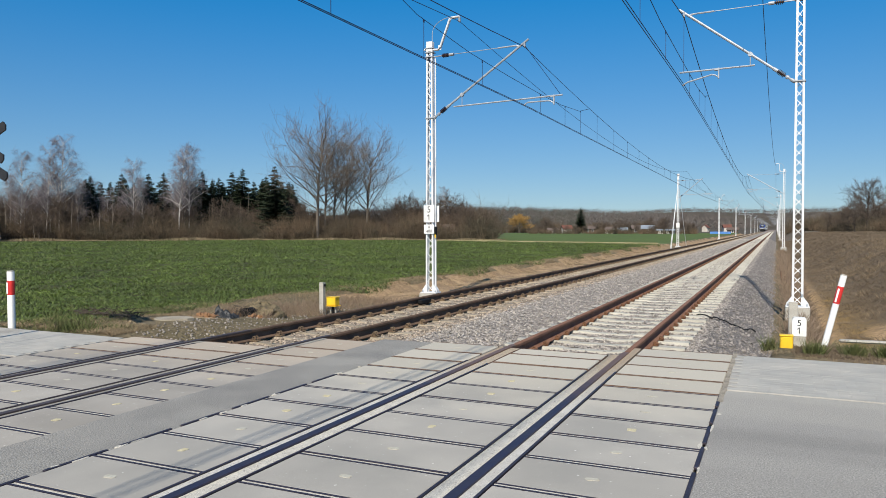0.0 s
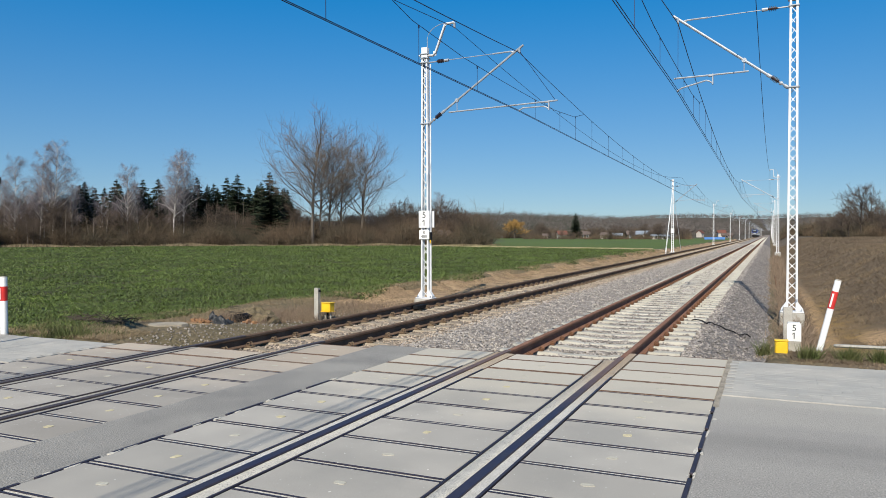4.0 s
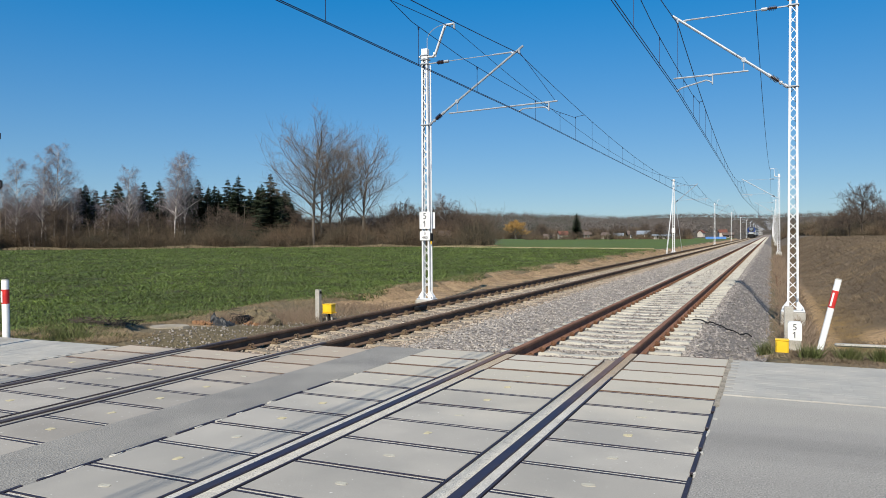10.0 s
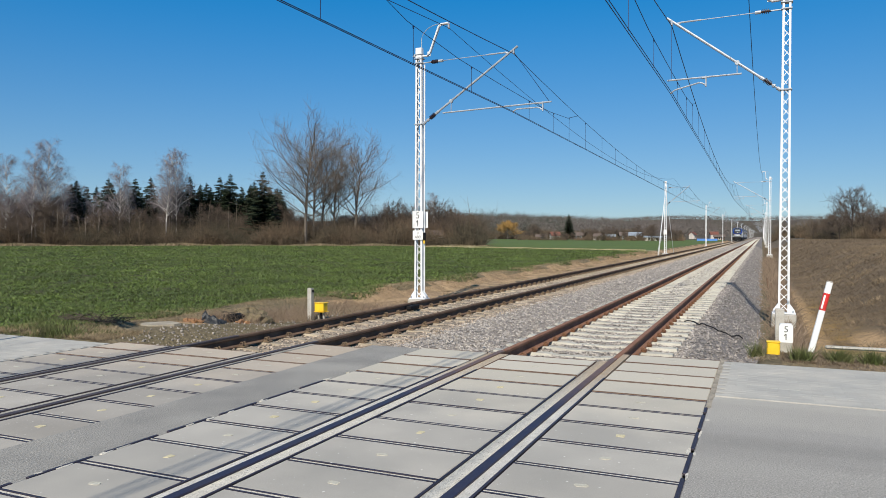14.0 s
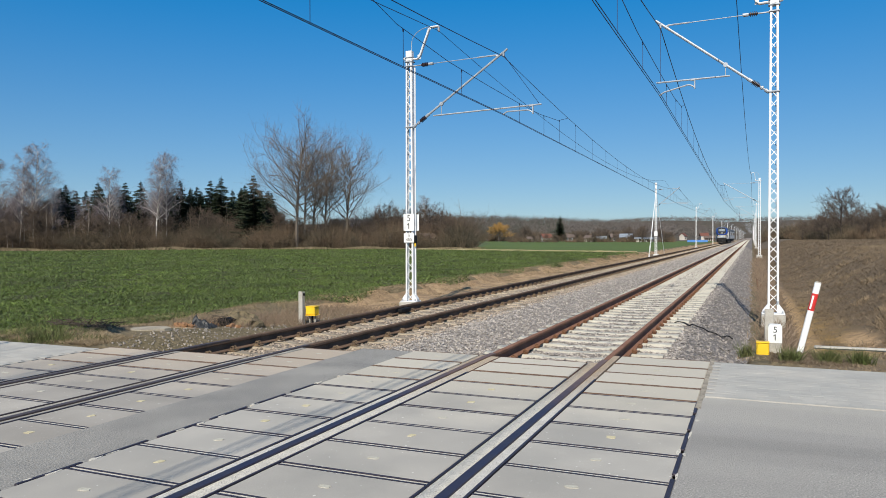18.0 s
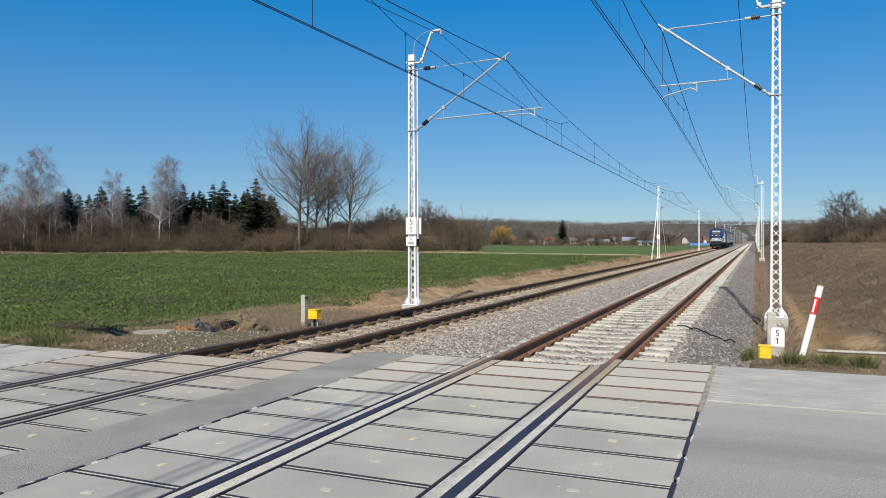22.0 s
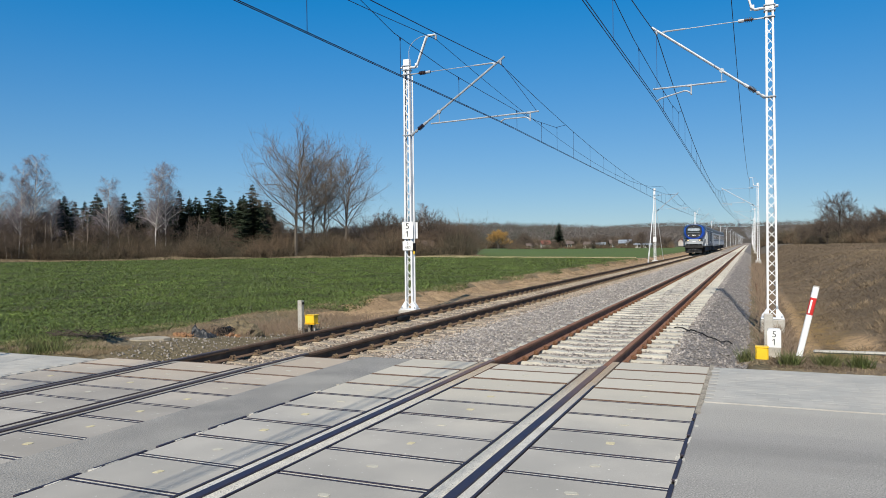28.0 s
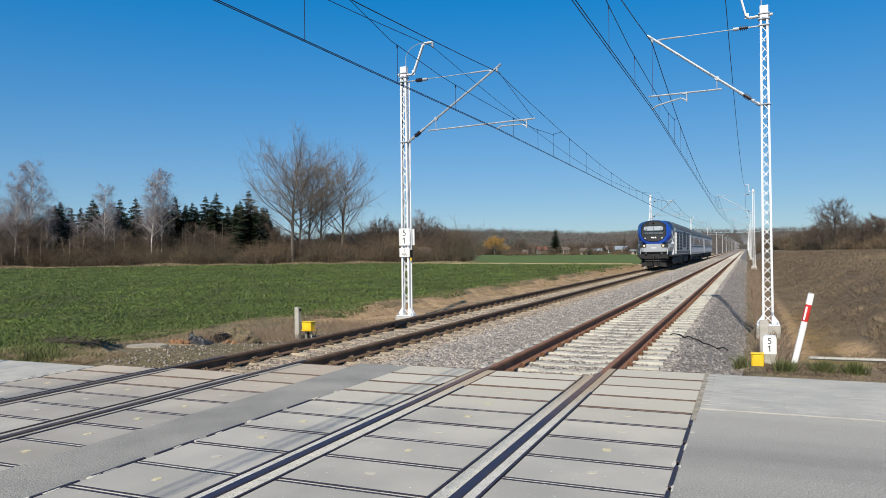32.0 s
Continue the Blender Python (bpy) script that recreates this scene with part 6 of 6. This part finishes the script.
    blades("edge_grass", "trampled dry grass along the road edge", "grass", x[keep], y[keep], 0.035, 0.006, STRAW, 31, 1.2)


build_grass()


def build_edge_grass():
    """Pale dead grass where the field meets the wood."""
    r = np.random.default_rng(41)
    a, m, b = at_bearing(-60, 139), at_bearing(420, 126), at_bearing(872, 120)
    t = r.random(16000)
    first = t < 0.5
    u = np.where(first, t * 2, t * 2 - 1)
    x = np.where(first, a[0] + (m[0] - a[0]) * u, m[0] + (b[0] - m[0]) * u) + r.normal(0, 0.9, len(t))
    y = np.where(first, a[1] + (m[1] - a[1]) * u, m[1] + (b[1] - m[1]) * u) + r.normal(0, 0.9, len(t))
    blades("field_edge_grass", "pale dead grass along the wood edge", "grass", x, y, 0.42 * (0.25 + 0.9 * np.abs(np.sin(x * 0.31) * np.sin(x * 0.13))), 0.06, PALE_GRASS, 42, 0.5)
    x = r.uniform(-46, -10.5, 10000)
    y = 89.6 - (x + 11.6) * 0.42 + r.normal(0, 0.8, len(x))
    blades("path_grass", "pale dry grass along the field path", "grass", x, y, 0.13, 0.07, PATH_STRAW, 44, 0.6)


PATH_STRAW = material("bleached_path_grass", (0.44, 0.37, 0.22), 0.9, vary=0.2, scale=0.5, fine=4, bump=0, second=(0.33, 0.28, 0.16), random_hue=0.2, island=True)
PALE_GRASS = material("pale_dead_grass", (0.29, 0.225, 0.14), 0.9, vary=0.2, scale=0.5, fine=4, bump=0, second=(0.16, 0.125, 0.08), random_hue=0.3, island=True)
build_edge_grass()


def build_pale_gravel():
    """Light stones spilled along the toe of the bed and at the road edge."""
    r = np.random.default_rng(43)
    g = Geo()
    for k in range(1250):
        if k < 800:
            y = 8.9 + 8.5 * r.random() ** 1.4
            x = r.uniform(-7.2, -6.05) - 0.05 * (y - 8) - 1.0 * r.random() * math.exp(-((y - 10.9) / 1.0) ** 2)
            z = max(float(ballast_z(np.array(x), np.array(y))), float(ground_z(x, y)))
        else:
            x, y = r.uniform(0.9, 2.2), r.uniform(9.95, 10.8)
            z = max(float(ballast_z(np.array(x), np.array(y))), float(ground_z(x, y)))
        s = r.uniform(0.014, 0.040)
        g.box((x, y, z + s * 0.25), r.uniform(0.6, 1.1, 3) * s, r.uniform(0, 3), r.uniform(0, 3), r.uniform(0, 3), bevel=s * 0.18)
    solo("pale_gravel", g, PALE_STONE, "pale gravel spilled at the edge of the track bed", "gravel", "stuff")


PALE_STONE = material("pale_limestone", (0.33, 0.295, 0.25), 0.9, vary=0.2, scale=9, fine=70, bump=0.3, second=(0.22, 0.195, 0.17), random_hue=0.3, island=True)
build_pale_gravel()


def build_crumbs():
    """Crumbled mortar along the edges of the asphalt, straw tussocks on the bank."""
    r = np.random.default_rng(47)
    g = Geo()
    for side, z, step, y0, y1 in ((-2.66, -0.05, 0.625, 1.0, 9.0), (-1.86, 0.0, 0.617, 1.0, 9.1), (2.03, 0.0, 0.623, 1.2, 9.7)):
        y = y0
        while y < y1:
            for _ in range(r.integers(1, 3) if y < 7.6 else 0):
                cx, cy, ln, wd = side + r.normal(0, 0.02), y + r.normal(0, 0.13), r.uniform(0.03, 0.09), r.uniform(0.01, 0.03)
                o = [(cx + wd * r.uniform(0.5, 1.2) * math.cos(a), cy + ln * r.uniform(0.5, 1.2) * math.sin(a)) for a in np.linspace(0, 5.7, 10)]
                g.prism(o, z - 0.012, z + r.uniform(0.001, 0.003), "z")
            y += step
    solo("mortar_smears", g, MORTAR, "crumbled pale mortar smeared along the asphalt edges", "mortar", "stuff")
    xs, ys, hs = [], [], []
    for k in range(130):
        D = 15 * math.exp(r.random() * math.log(75 / 15))
        b = radians(r.uniform(1.5, 10.0))
        cx, cy = EYE[0] + D * math.sin(b), EYE[1] + D * math.cos(b)
        if cx < 4.9:
            continue
        n = 70
        xs.append(r.normal(cx, 0.06 + 0.0035 * D, n))
        ys.append(r.normal(cy, 0.10 + 0.006 * D, n))
        hs.append(np.full(n, 0.10 + 0.0022 * D))
    blades("straw_tussocks", "straw-coloured dead grass tussocks on the bank", "grass", np.concatenate(xs), np.concatenate(ys), np.concatenate(hs), 0.011, BANKSTRAW, 48, 0.7)


BANKSTRAW = material("pale_bank_straw", (0.25, 0.19, 0.125), 0.9, vary=0.25, scale=0.6, fine=3, bump=0, second=(0.20, 0.15, 0.095), random_hue=0.35, island=True)
build_crumbs()


# ---- train ----
BLUE = material("bright_blue_paint", (0.012, 0.07, 0.42), 0.35, vary=0.05, scale=2, bump=0.0, coat=0.4)
TRAIN_GREY = material("train_grey_paint", (0.33, 0.345, 0.36), 0.4, vary=0.06, scale=1.0, bump=0.0, coat=0.2, second=(0.31, 0.33, 0.35))
TRAIN_SILVER = material("train_silver_paint", (0.52, 0.545, 0.575), 0.38, 0.1, vary=0.06, scale=1.0, bump=0.0, coat=0.2, second=(0.45, 0.47, 0.50))
NAVY = material("dark_blue_roof_paint", (0.012, 0.03, 0.12), 0.4, vary=0.1, scale=2, bump=0.0, coat=0.3)
BLIND = material("pale_blind", (0.40, 0.45, 0.50), 0.5, vary=0.15, scale=3, bump=0.0)
DARK_GREY = material("dark_grey_paint", (0.09, 0.10, 0.12), 0.5, vary=0.1, scale=2, bump=0.0)
ROOF_GREY = material("roof_grey", (0.12, 0.125, 0.13), 0.6, vary=0.15, scale=2, bump=0.0)
UNDER = material("oily_underframe", (0.028, 0.027, 0.027), 0.7, vary=0.3, scale=3, bump=0.2)
COACH_WHITE = material("coach_pale_paint", (0.62, 0.63, 0.65), 0.45, vary=0.06, scale=1, bump=0, second=(0.52, 0.53, 0.55))
LAMP = glow("warm_headlamp", (1.0, 0.72, 0.38), 1.3)
GLASS = material("train_glass", (0.02, 0.03, 0.035), 0.04, vary=0, bump=0, coat=0.5)


def shell(half, floor, eave, top, k=1.0):
    """Cross-section of a vehicle body with a rounded roof."""
    pts = [(-half * k, floor), (half * k, floor), (half * k, eave)]
    for a in np.linspace(0, math.pi, 11)[1:-1]:
        s = abs(math.cos(a)) ** 0.6 * (1 if math.cos(a) > 0 else -1)
        pts.append((half * k * s, eave + (top - eave) * math.sin(a) ** 0.75))
    return pts + [(-half * k, eave)]


def loft(rows):
    g = Geo()
    n = len(rows[0][1])
    v = [(a, y, b) for y, o in rows for a, b in o]
    f = [(i * n + k, i * n + (k + 1) % n, (i + 1) * n + (k + 1) % n, (i + 1) * n + k) for i in range(len(rows) - 1) for k in range(n)]
    return g.add(v, f + [tuple(range(n)), tuple(range((len(rows) - 1) * n, len(rows) * n))])


def bogie(parent, y, axles, r=0.55):
    b = part("bogie_frame", Geo().box((0, y, 0.72), (2.5, axles * 1.75 - 0.3, 0.34), bevel=0.05).box((1.18, y, 0.5), (0.16, axles * 1.6, 0.3), bevel=0.04).box((-1.18, y, 0.5), (0.16, axles * 1.6, 0.3), bevel=0.04), UNDER, parent)
    for k in range(axles):
        yy = y + (k - (axles - 1) / 2) * 1.75
        for s in (-1, 1):
            part("wheel", Geo().tube([(s * 0.70, yy, r), (s * 0.84, yy, r)], r, 20).tube([(s * 0.84, yy, r), (s * 1.2, yy, r)], 0.16, 10), UNDER, b)
            part("spring", Geo().tube([(s * 1.2, yy + 0.45, 0.5), (s * 1.2, yy + 0.45, 0.95)], 0.1, 8), DARK_GREY, b)
    return b


def shield(w, h, top, low):
    """Outline of the front mask: an arched brow, full cheeks, a rounded chin."""
    pts = []
    for k in range(36):
        a = 2 * math.pi * k / 36
        c, si = math.cos(a), math.sin(a)
        p = 0.80 if si > 0 else 0.88
        x = math.copysign(abs(c) ** p, c) * w / 2 * (1 - (0.04 if si > 0 else 0.0) * abs(si))
        pts.append((x, (top if si > 0 else low) * math.copysign(abs(si) ** 0.82, si)))
    return pts


def build_loco():
    m = thing("locomotive", "blue-fronted silver diesel locomotive with dark underframe and lit headlamps", "locomotive")
    H = 1.43
    part("body", loft([(1.5, shell(H, 1.12, 3.1, 3.96)), (20.2, shell(H, 1.12, 3.1, 3.96))]), TRAIN_SILVER, m, "silver grey body side")
    part("roof", loft([(1.6, [(a, b) for a, b in shell(H + 0.012, 3.30, 3.34, 4.0)]), (20.1, shell(H + 0.012, 3.30, 3.34, 4.0))]), ROOF_GREY, m, "dark grey rounded roof")
    part("roof_front", loft([(0.62, shell(H * 0.86, 3.2, 3.28, 3.90)), (1.15, shell(H * 0.99, 3.2, 3.25, 3.97)), (4.6, shell(H + 0.02, 3.2, 3.25, 4.01))]), NAVY, m, "dark blue front of the roof")
    # rounded blue face in slices
    sl = []
    for y, k, q, up in ((-0.05, 0.66, 0.80, 0.0), (0.0, 0.74, 0.88, 0.0), (0.08, 0.80, 0.93, 0.0), (0.25, 0.865, 0.965, 0.01), (0.6, 0.93, 0.99, 0.02), (0.8, 0.955, 0.995, 0.025)):
        sl.append((y, [(a * k, 2.86 + up + b * q) for a, b in shield(2.86, 0, 1.12, 1.0)]))
    part("cab_side", loft([(0.8, [(a * 0.95, 2.88 + b * 0.99) for a, b in shield(2.86, 0, 1.12, 1.0)]), (1.6, [(a * 1.002, 2.89 + b * 1.0) for a, b in shield(2.86, 0, 1.12, 1.0)])]), TRAIN_GREY, m, "grey side of the cab", smooth=True)
    part("front_mask", loft(sl), BLUE, m, "bright blue rounded front mask", smooth=True)
    sl = []
    for y, k in ((-0.04, 0.66), (0.0, 0.74), (0.10, 0.81), (0.3, 0.88), (0.7, 0.945), (1.5, 1.002)):
        sl.append((y, [(-H * k * 0.9, 1.42), (H * k * 0.9, 1.42), (H * k, 1.75), (H * k, 2.05), (-H * k, 2.05), (-H * k, 1.75)]))
    part("front_apron", loft(sl), TRAIN_GREY, m, "grey lower front")
    part("blue_side_flash", Geo().box((H + 0.006, 10.6, 3.12), (0.012, 18.8, 0.16)).box((-H - 0.006, 10.6, 3.12), (0.012, 18.8, 0.16)), BLUE, m)
    part("mask_field", loft([(-0.10, [(a * 0.655, 2.98 + b * 0.80) for a, b in shield(2.86, 0, 1.08, 0.92)]), (0.12, [(a * 0.79, 2.98 + b * 0.90) for a, b in shield(2.86, 0, 1.08, 0.98)])]), INK, m, "black centre of the front mask")
    o = rounded(1.66, 0.78, 0.24, 5)
    ws = part("windscreen", Geo().prism([(a * (1 - 0.08 * (b > 0)), b + 3.16) for a, b in o], -0.13, -0.09), GLASS, m, "wide windscreen reflecting the sky")
    part("sun_blind", Geo().prism([(a * 0.9, b * 0.42 + 3.30) for a, b in o], -0.138, -0.128), BLIND, ws, "pale lowered sun blind")
    part("console", Geo().prism([(a * 0.92, b * 0.2 + 2.92) for a, b in o], -0.138, -0.128), DARK_GREY, ws)
    part("windscreen_divider", Geo().box((0, -0.142, 3.16), (0.03, 0.015, 0.7)), INK, ws)
    for s in (-1, 1):
        part("wiper", Geo().tube([(s * 0.30, -0.145, 2.80), (s * 0.58, -0.145, 3.28)], 0.014, 4), INK, ws)
        cl = part("lamp_cluster", Geo().prism([(s * 0.86 + a, b + 1.90) for a, b in rounded(0.56, 0.30, 0.13, 4)], -0.06, 0.25), INK, m, "black lamp housing")
        part("headlamp", Geo().tube([(s * 0.74, -0.085, 1.90), (s * 0.74, -0.05, 1.90)], 0.07, 12), LAMP, cl, "lit warm headlamp")
        part("side_lamp", Geo().tube([(s * 0.99, -0.08, 1.91), (s * 0.99, -0.05, 1.91)], 0.08, 12), GLASS, cl)
        part("marker_lamp", Geo().tube([(s * 0.66, -0.13, 2.52), (s * 0.66, -0.05, 2.52)], 0.055, 10), WHITE, m)
        bf = part("buffer", Geo().tube([(s * 0.875, -0.45, 1.05), (s * 0.875, 0.1, 1.05)], 0.12, 10), UNDER, m)
        part("buffer_plate", Geo().prism([(s * 0.875 + a, 1.05 + b) for a, b in rounded(0.5, 0.34, 0.1, 4)], -0.52, -0.46), UNDER, bf)
        part("handrail", Geo().tube([(s * 1.06, -0.10, 1.15), (s * 1.06, -0.10, 1.62)], 0.018, 5), WHITE, m)
        part("mirror_camera_arm", Geo().box((s * 1.56, 0.75, 3.0), (0.1, 0.12, 0.26), bevel=0.03), DARK_GREY, m)
        part("step", Geo().box((s * 1.2, 1.9, 0.45), (0.28, 0.4, 0.05), bevel=0.01).box((s * 1.2, 1.9, 0.8), (0.28, 0.4, 0.05), bevel=0.01).box((s * 1.08, 1.9, 0.72), (0.04, 0.4, 0.75), bevel=0.01), UNDER, m)
        # side: cab window, door, dark grille panels, blue swoosh
        part("cab_window", Geo().box((s * (H + 0.004), 1.75, 2.95), (0.02, 0.62, 0.72), bevel=0.004), GLASS, m)
        dr = part("cab_door", Geo().box((s * (H + 0.006), 2.75, 2.3), (0.02, 0.68, 2.2), bevel=0.004), TRAIN_SILVER, m)
        part("door_window", Geo().box((s * (H + 0.02), 2.75, 2.95), (0.012, 0.42, 0.6), bevel=0.003), GLASS, dr)
        part("grab_rail", Geo().tube([(s * (H + 0.07), 2.3, 1.2), (s * (H + 0.07), 2.3, 3.0)], 0.02, 5), WHITE, m)
        part("grab_rail", Geo().tube([(s * (H + 0.07), 3.2, 1.2), (s * (H + 0.07), 3.2, 3.0)], 0.02, 5), WHITE, m)
        for y0, ln, zz, hh in ((5.2, 2.6, 2.35, 1.7), (8.4, 2.8, 2.35, 1.7), (12.4, 3.4, 2.5, 1.5), (16.4, 2.8, 2.35, 1.7)):
            gr = part("grille_panel", Geo().box((s * (H + 0.004), y0, zz), (0.02, ln, hh), bevel=0.004), DARK_GREY, m, "dark ventilation grille")
            for q in range(6):
                part("louvre", Geo().box((s * (H + 0.02), y0, zz - hh / 2 + hh * (q + 0.5) / 6), (0.02, ln - 0.12, 0.05)), UNDER, gr)
        part("side_stripe", Geo().box((s * (H + 0.003), 11.2, 1.32), (0.014, 17.6, 0.22)), DARK_GREY, m)
    part("top_lamp", Geo().tube([(0, -0.10, 3.70), (0, 0.15, 3.70)], 0.075, 10), WHITE, m)
    part("coupler_shelf", Geo().box((0, -0.02, 1.37), (1.9, 0.3, 0.08), bevel=0.02), UNDER, m)
    for x in (-0.62, 0.62):
        part("jumper_socket", Geo().box((x, -0.16, 1.27), (0.16, 0.12, 0.14), bevel=0.03), DARK_GREY, m)
    part("buffer_beam", Geo().box((0, 0.15, 1.06), (2.2, 0.4, 0.56), bevel=0.06), UNDER, m)
    part("coupling", Geo().box((0, -0.3, 1.0), (0.2, 0.5, 0.22), bevel=0.04).tube([(0, -0.5, 0.98), (0.02, -0.56, 0.6)], 0.06, 6), UNDER, m)
    for x in (-0.45, -0.3, 0.3, 0.45):
        part("air_hose", Geo().tube([(x, -0.14, 0.9), (x, -0.28, 0.75), (x, -0.22, 0.45)], 0.03, 5), BLACK, m)
    part("lower_rail", Geo().tube([(-1.0, -0.12, 0.68), (1.0, -0.12, 0.68)], 0.022, 6), DARK_GREY, m)
    part("snow_plough", Geo().prism([(-1.0, 0.18), (-0.1, 0.26), (0.1, 0.26), (1.0, 0.18), (0.92, 0.60), (-0.92, 0.60)], -0.1, 0.02), UNDER, m, "black snow plough")
    part("number_bars", Geo().box((0, -0.05, 1.72), (0.42, 0.012, 0.07)), WHITE, m)
    part("emblem", Geo().box((-0.08, -0.112, 2.56), (0.24, 0.012, 0.11), ry=0.12, bevel=0.004).box((0.15, -0.112, 2.56), (0.12, 0.012, 0.13), ry=-0.25, bevel=0.004), WHITE, m)
    part("fuel_tank", Geo().box((0, 10.2, 0.72), (2.5, 5.2, 0.8), bevel=0.12), UNDER, m, "black fuel tank")
    part("sole_bar", Geo().box((0, 10.5, 1.08), (2.86, 19.4, 0.16), bevel=0.02), UNDER, m)
    for y in (4.4, 16.0):
        bogie(m, y, 3)
    for y, z in ((6, 3.98), (9.5, 4.0), (14, 3.98)):
        part("roof_hatch", Geo().box((0, y, z), (1.5, 2.0, 0.14), bevel=0.05), DARK_GREY, m)
    part("horn", Geo().tube([(0.3, 1.5, 4.04), (0.3, 1.1, 4.06)], 0.06, 8), GALV, m)
    part("aerial", Geo().tube([(-0.25, 1.5, 3.95), (-0.25, 1.5, 4.2)], 0.03, 6), GALV, m)
    return m


def build_coach():
    m = thing("coach", "pale grey passenger coach with a dark roof and small windows", "coach", group="coaches")
    H, L = 1.42, 26.2
    part("body", loft([(0.2, shell(H, 1.0, 3.0, 3.8)), (L - 0.2, shell(H, 1.0, 3.0, 3.8))]), COACH_WHITE, m)
    part("roof", loft([(0.15, shell(H + 0.014, 3.08, 3.15, 3.9)), (L - 0.15, shell(H + 0.014, 3.08, 3.15, 3.9))]), ROOF_GREY, m, "dark grey curved roof")
    for s in (-1, 1):
        for k in range(10):
            w = part("window", Geo().box((s * (H + 0.004), 3.6 + 2.1 * k, 2.45), (0.02, 1.3, 0.85), bevel=0.006), DARK_GREY, m)
            part("pane", Geo().box((s * (H + 0.014), 3.6 + 2.1 * k, 2.45), (0.012, 1.14, 0.7)), GLASS, w)
        for y in (1.2, L - 1.2):
            d = part("door", Geo().box((s * (H + 0.006), y, 2.1), (0.02, 0.85, 2.1), bevel=0.006), TRAIN_GREY, m)
            part("door_window", Geo().box((s * (H + 0.018), y, 2.55), (0.012, 0.5, 0.75)), GLASS, d)
        part("waist_stripe", Geo().box((s * (H + 0.004), L / 2, 1.85), (0.014, L - 4, 0.14)), DARK_GREY, m)
        part("sill_stripe", Geo().box((s * (H + 0.004), L / 2, 1.12), (0.014, L - 0.6, 0.2)), TRAIN_GREY, m)
    for y in (0.1, L - 0.1):
        part("gangway", Geo().box((0, y, 2.2), (1.2, 0.3, 2.3), bevel=0.06), BLACK, m)
    part("underframe", Geo().box((0, L / 2, 0.85), (2.4, L - 8, 0.4), bevel=0.05), UNDER, m)
    for y, ln in ((9, 2.2), (13, 1.6), (17, 2.0)):
        part("equipment_box", Geo().box((0, y, 0.55), (2.5, ln, 0.5), bevel=0.04), UNDER, m)
    for y in (3.5, L - 3.5):
        bogie(m, y, 2, 0.46)
    for k in range(6):
        part("roof_vent", Geo().box((0, 3 + 4 * k, 3.92), (0.4, 0.6, 0.12), bevel=0.03), ROOF_GREY, m)
    return m


LOCO = build_loco()
COACHES = [build_coach()]
COACHES.append(copy_thing(COACHES[0], pose(0, 0, 0)))
TRAIN = [(0, 437), (3, 397), (6, 356), (9, 312), (12, 266), (14, 238), (17, 204), (20, 171), (24, 134), (28, 101.5), (30, 80.5), (32, 61.0)]


def motions():
    walk(LOCO, [(t, pose(LEFT_C, y, LEFT_Z)) for t, y in TRAIN])
    for k, c in enumerate(COACHES):
        walk(c, [(t, pose(LEFT_C, y + 20.6 + 26.5 * k, LEFT_Z)) for t, y in TRAIN])


motions()
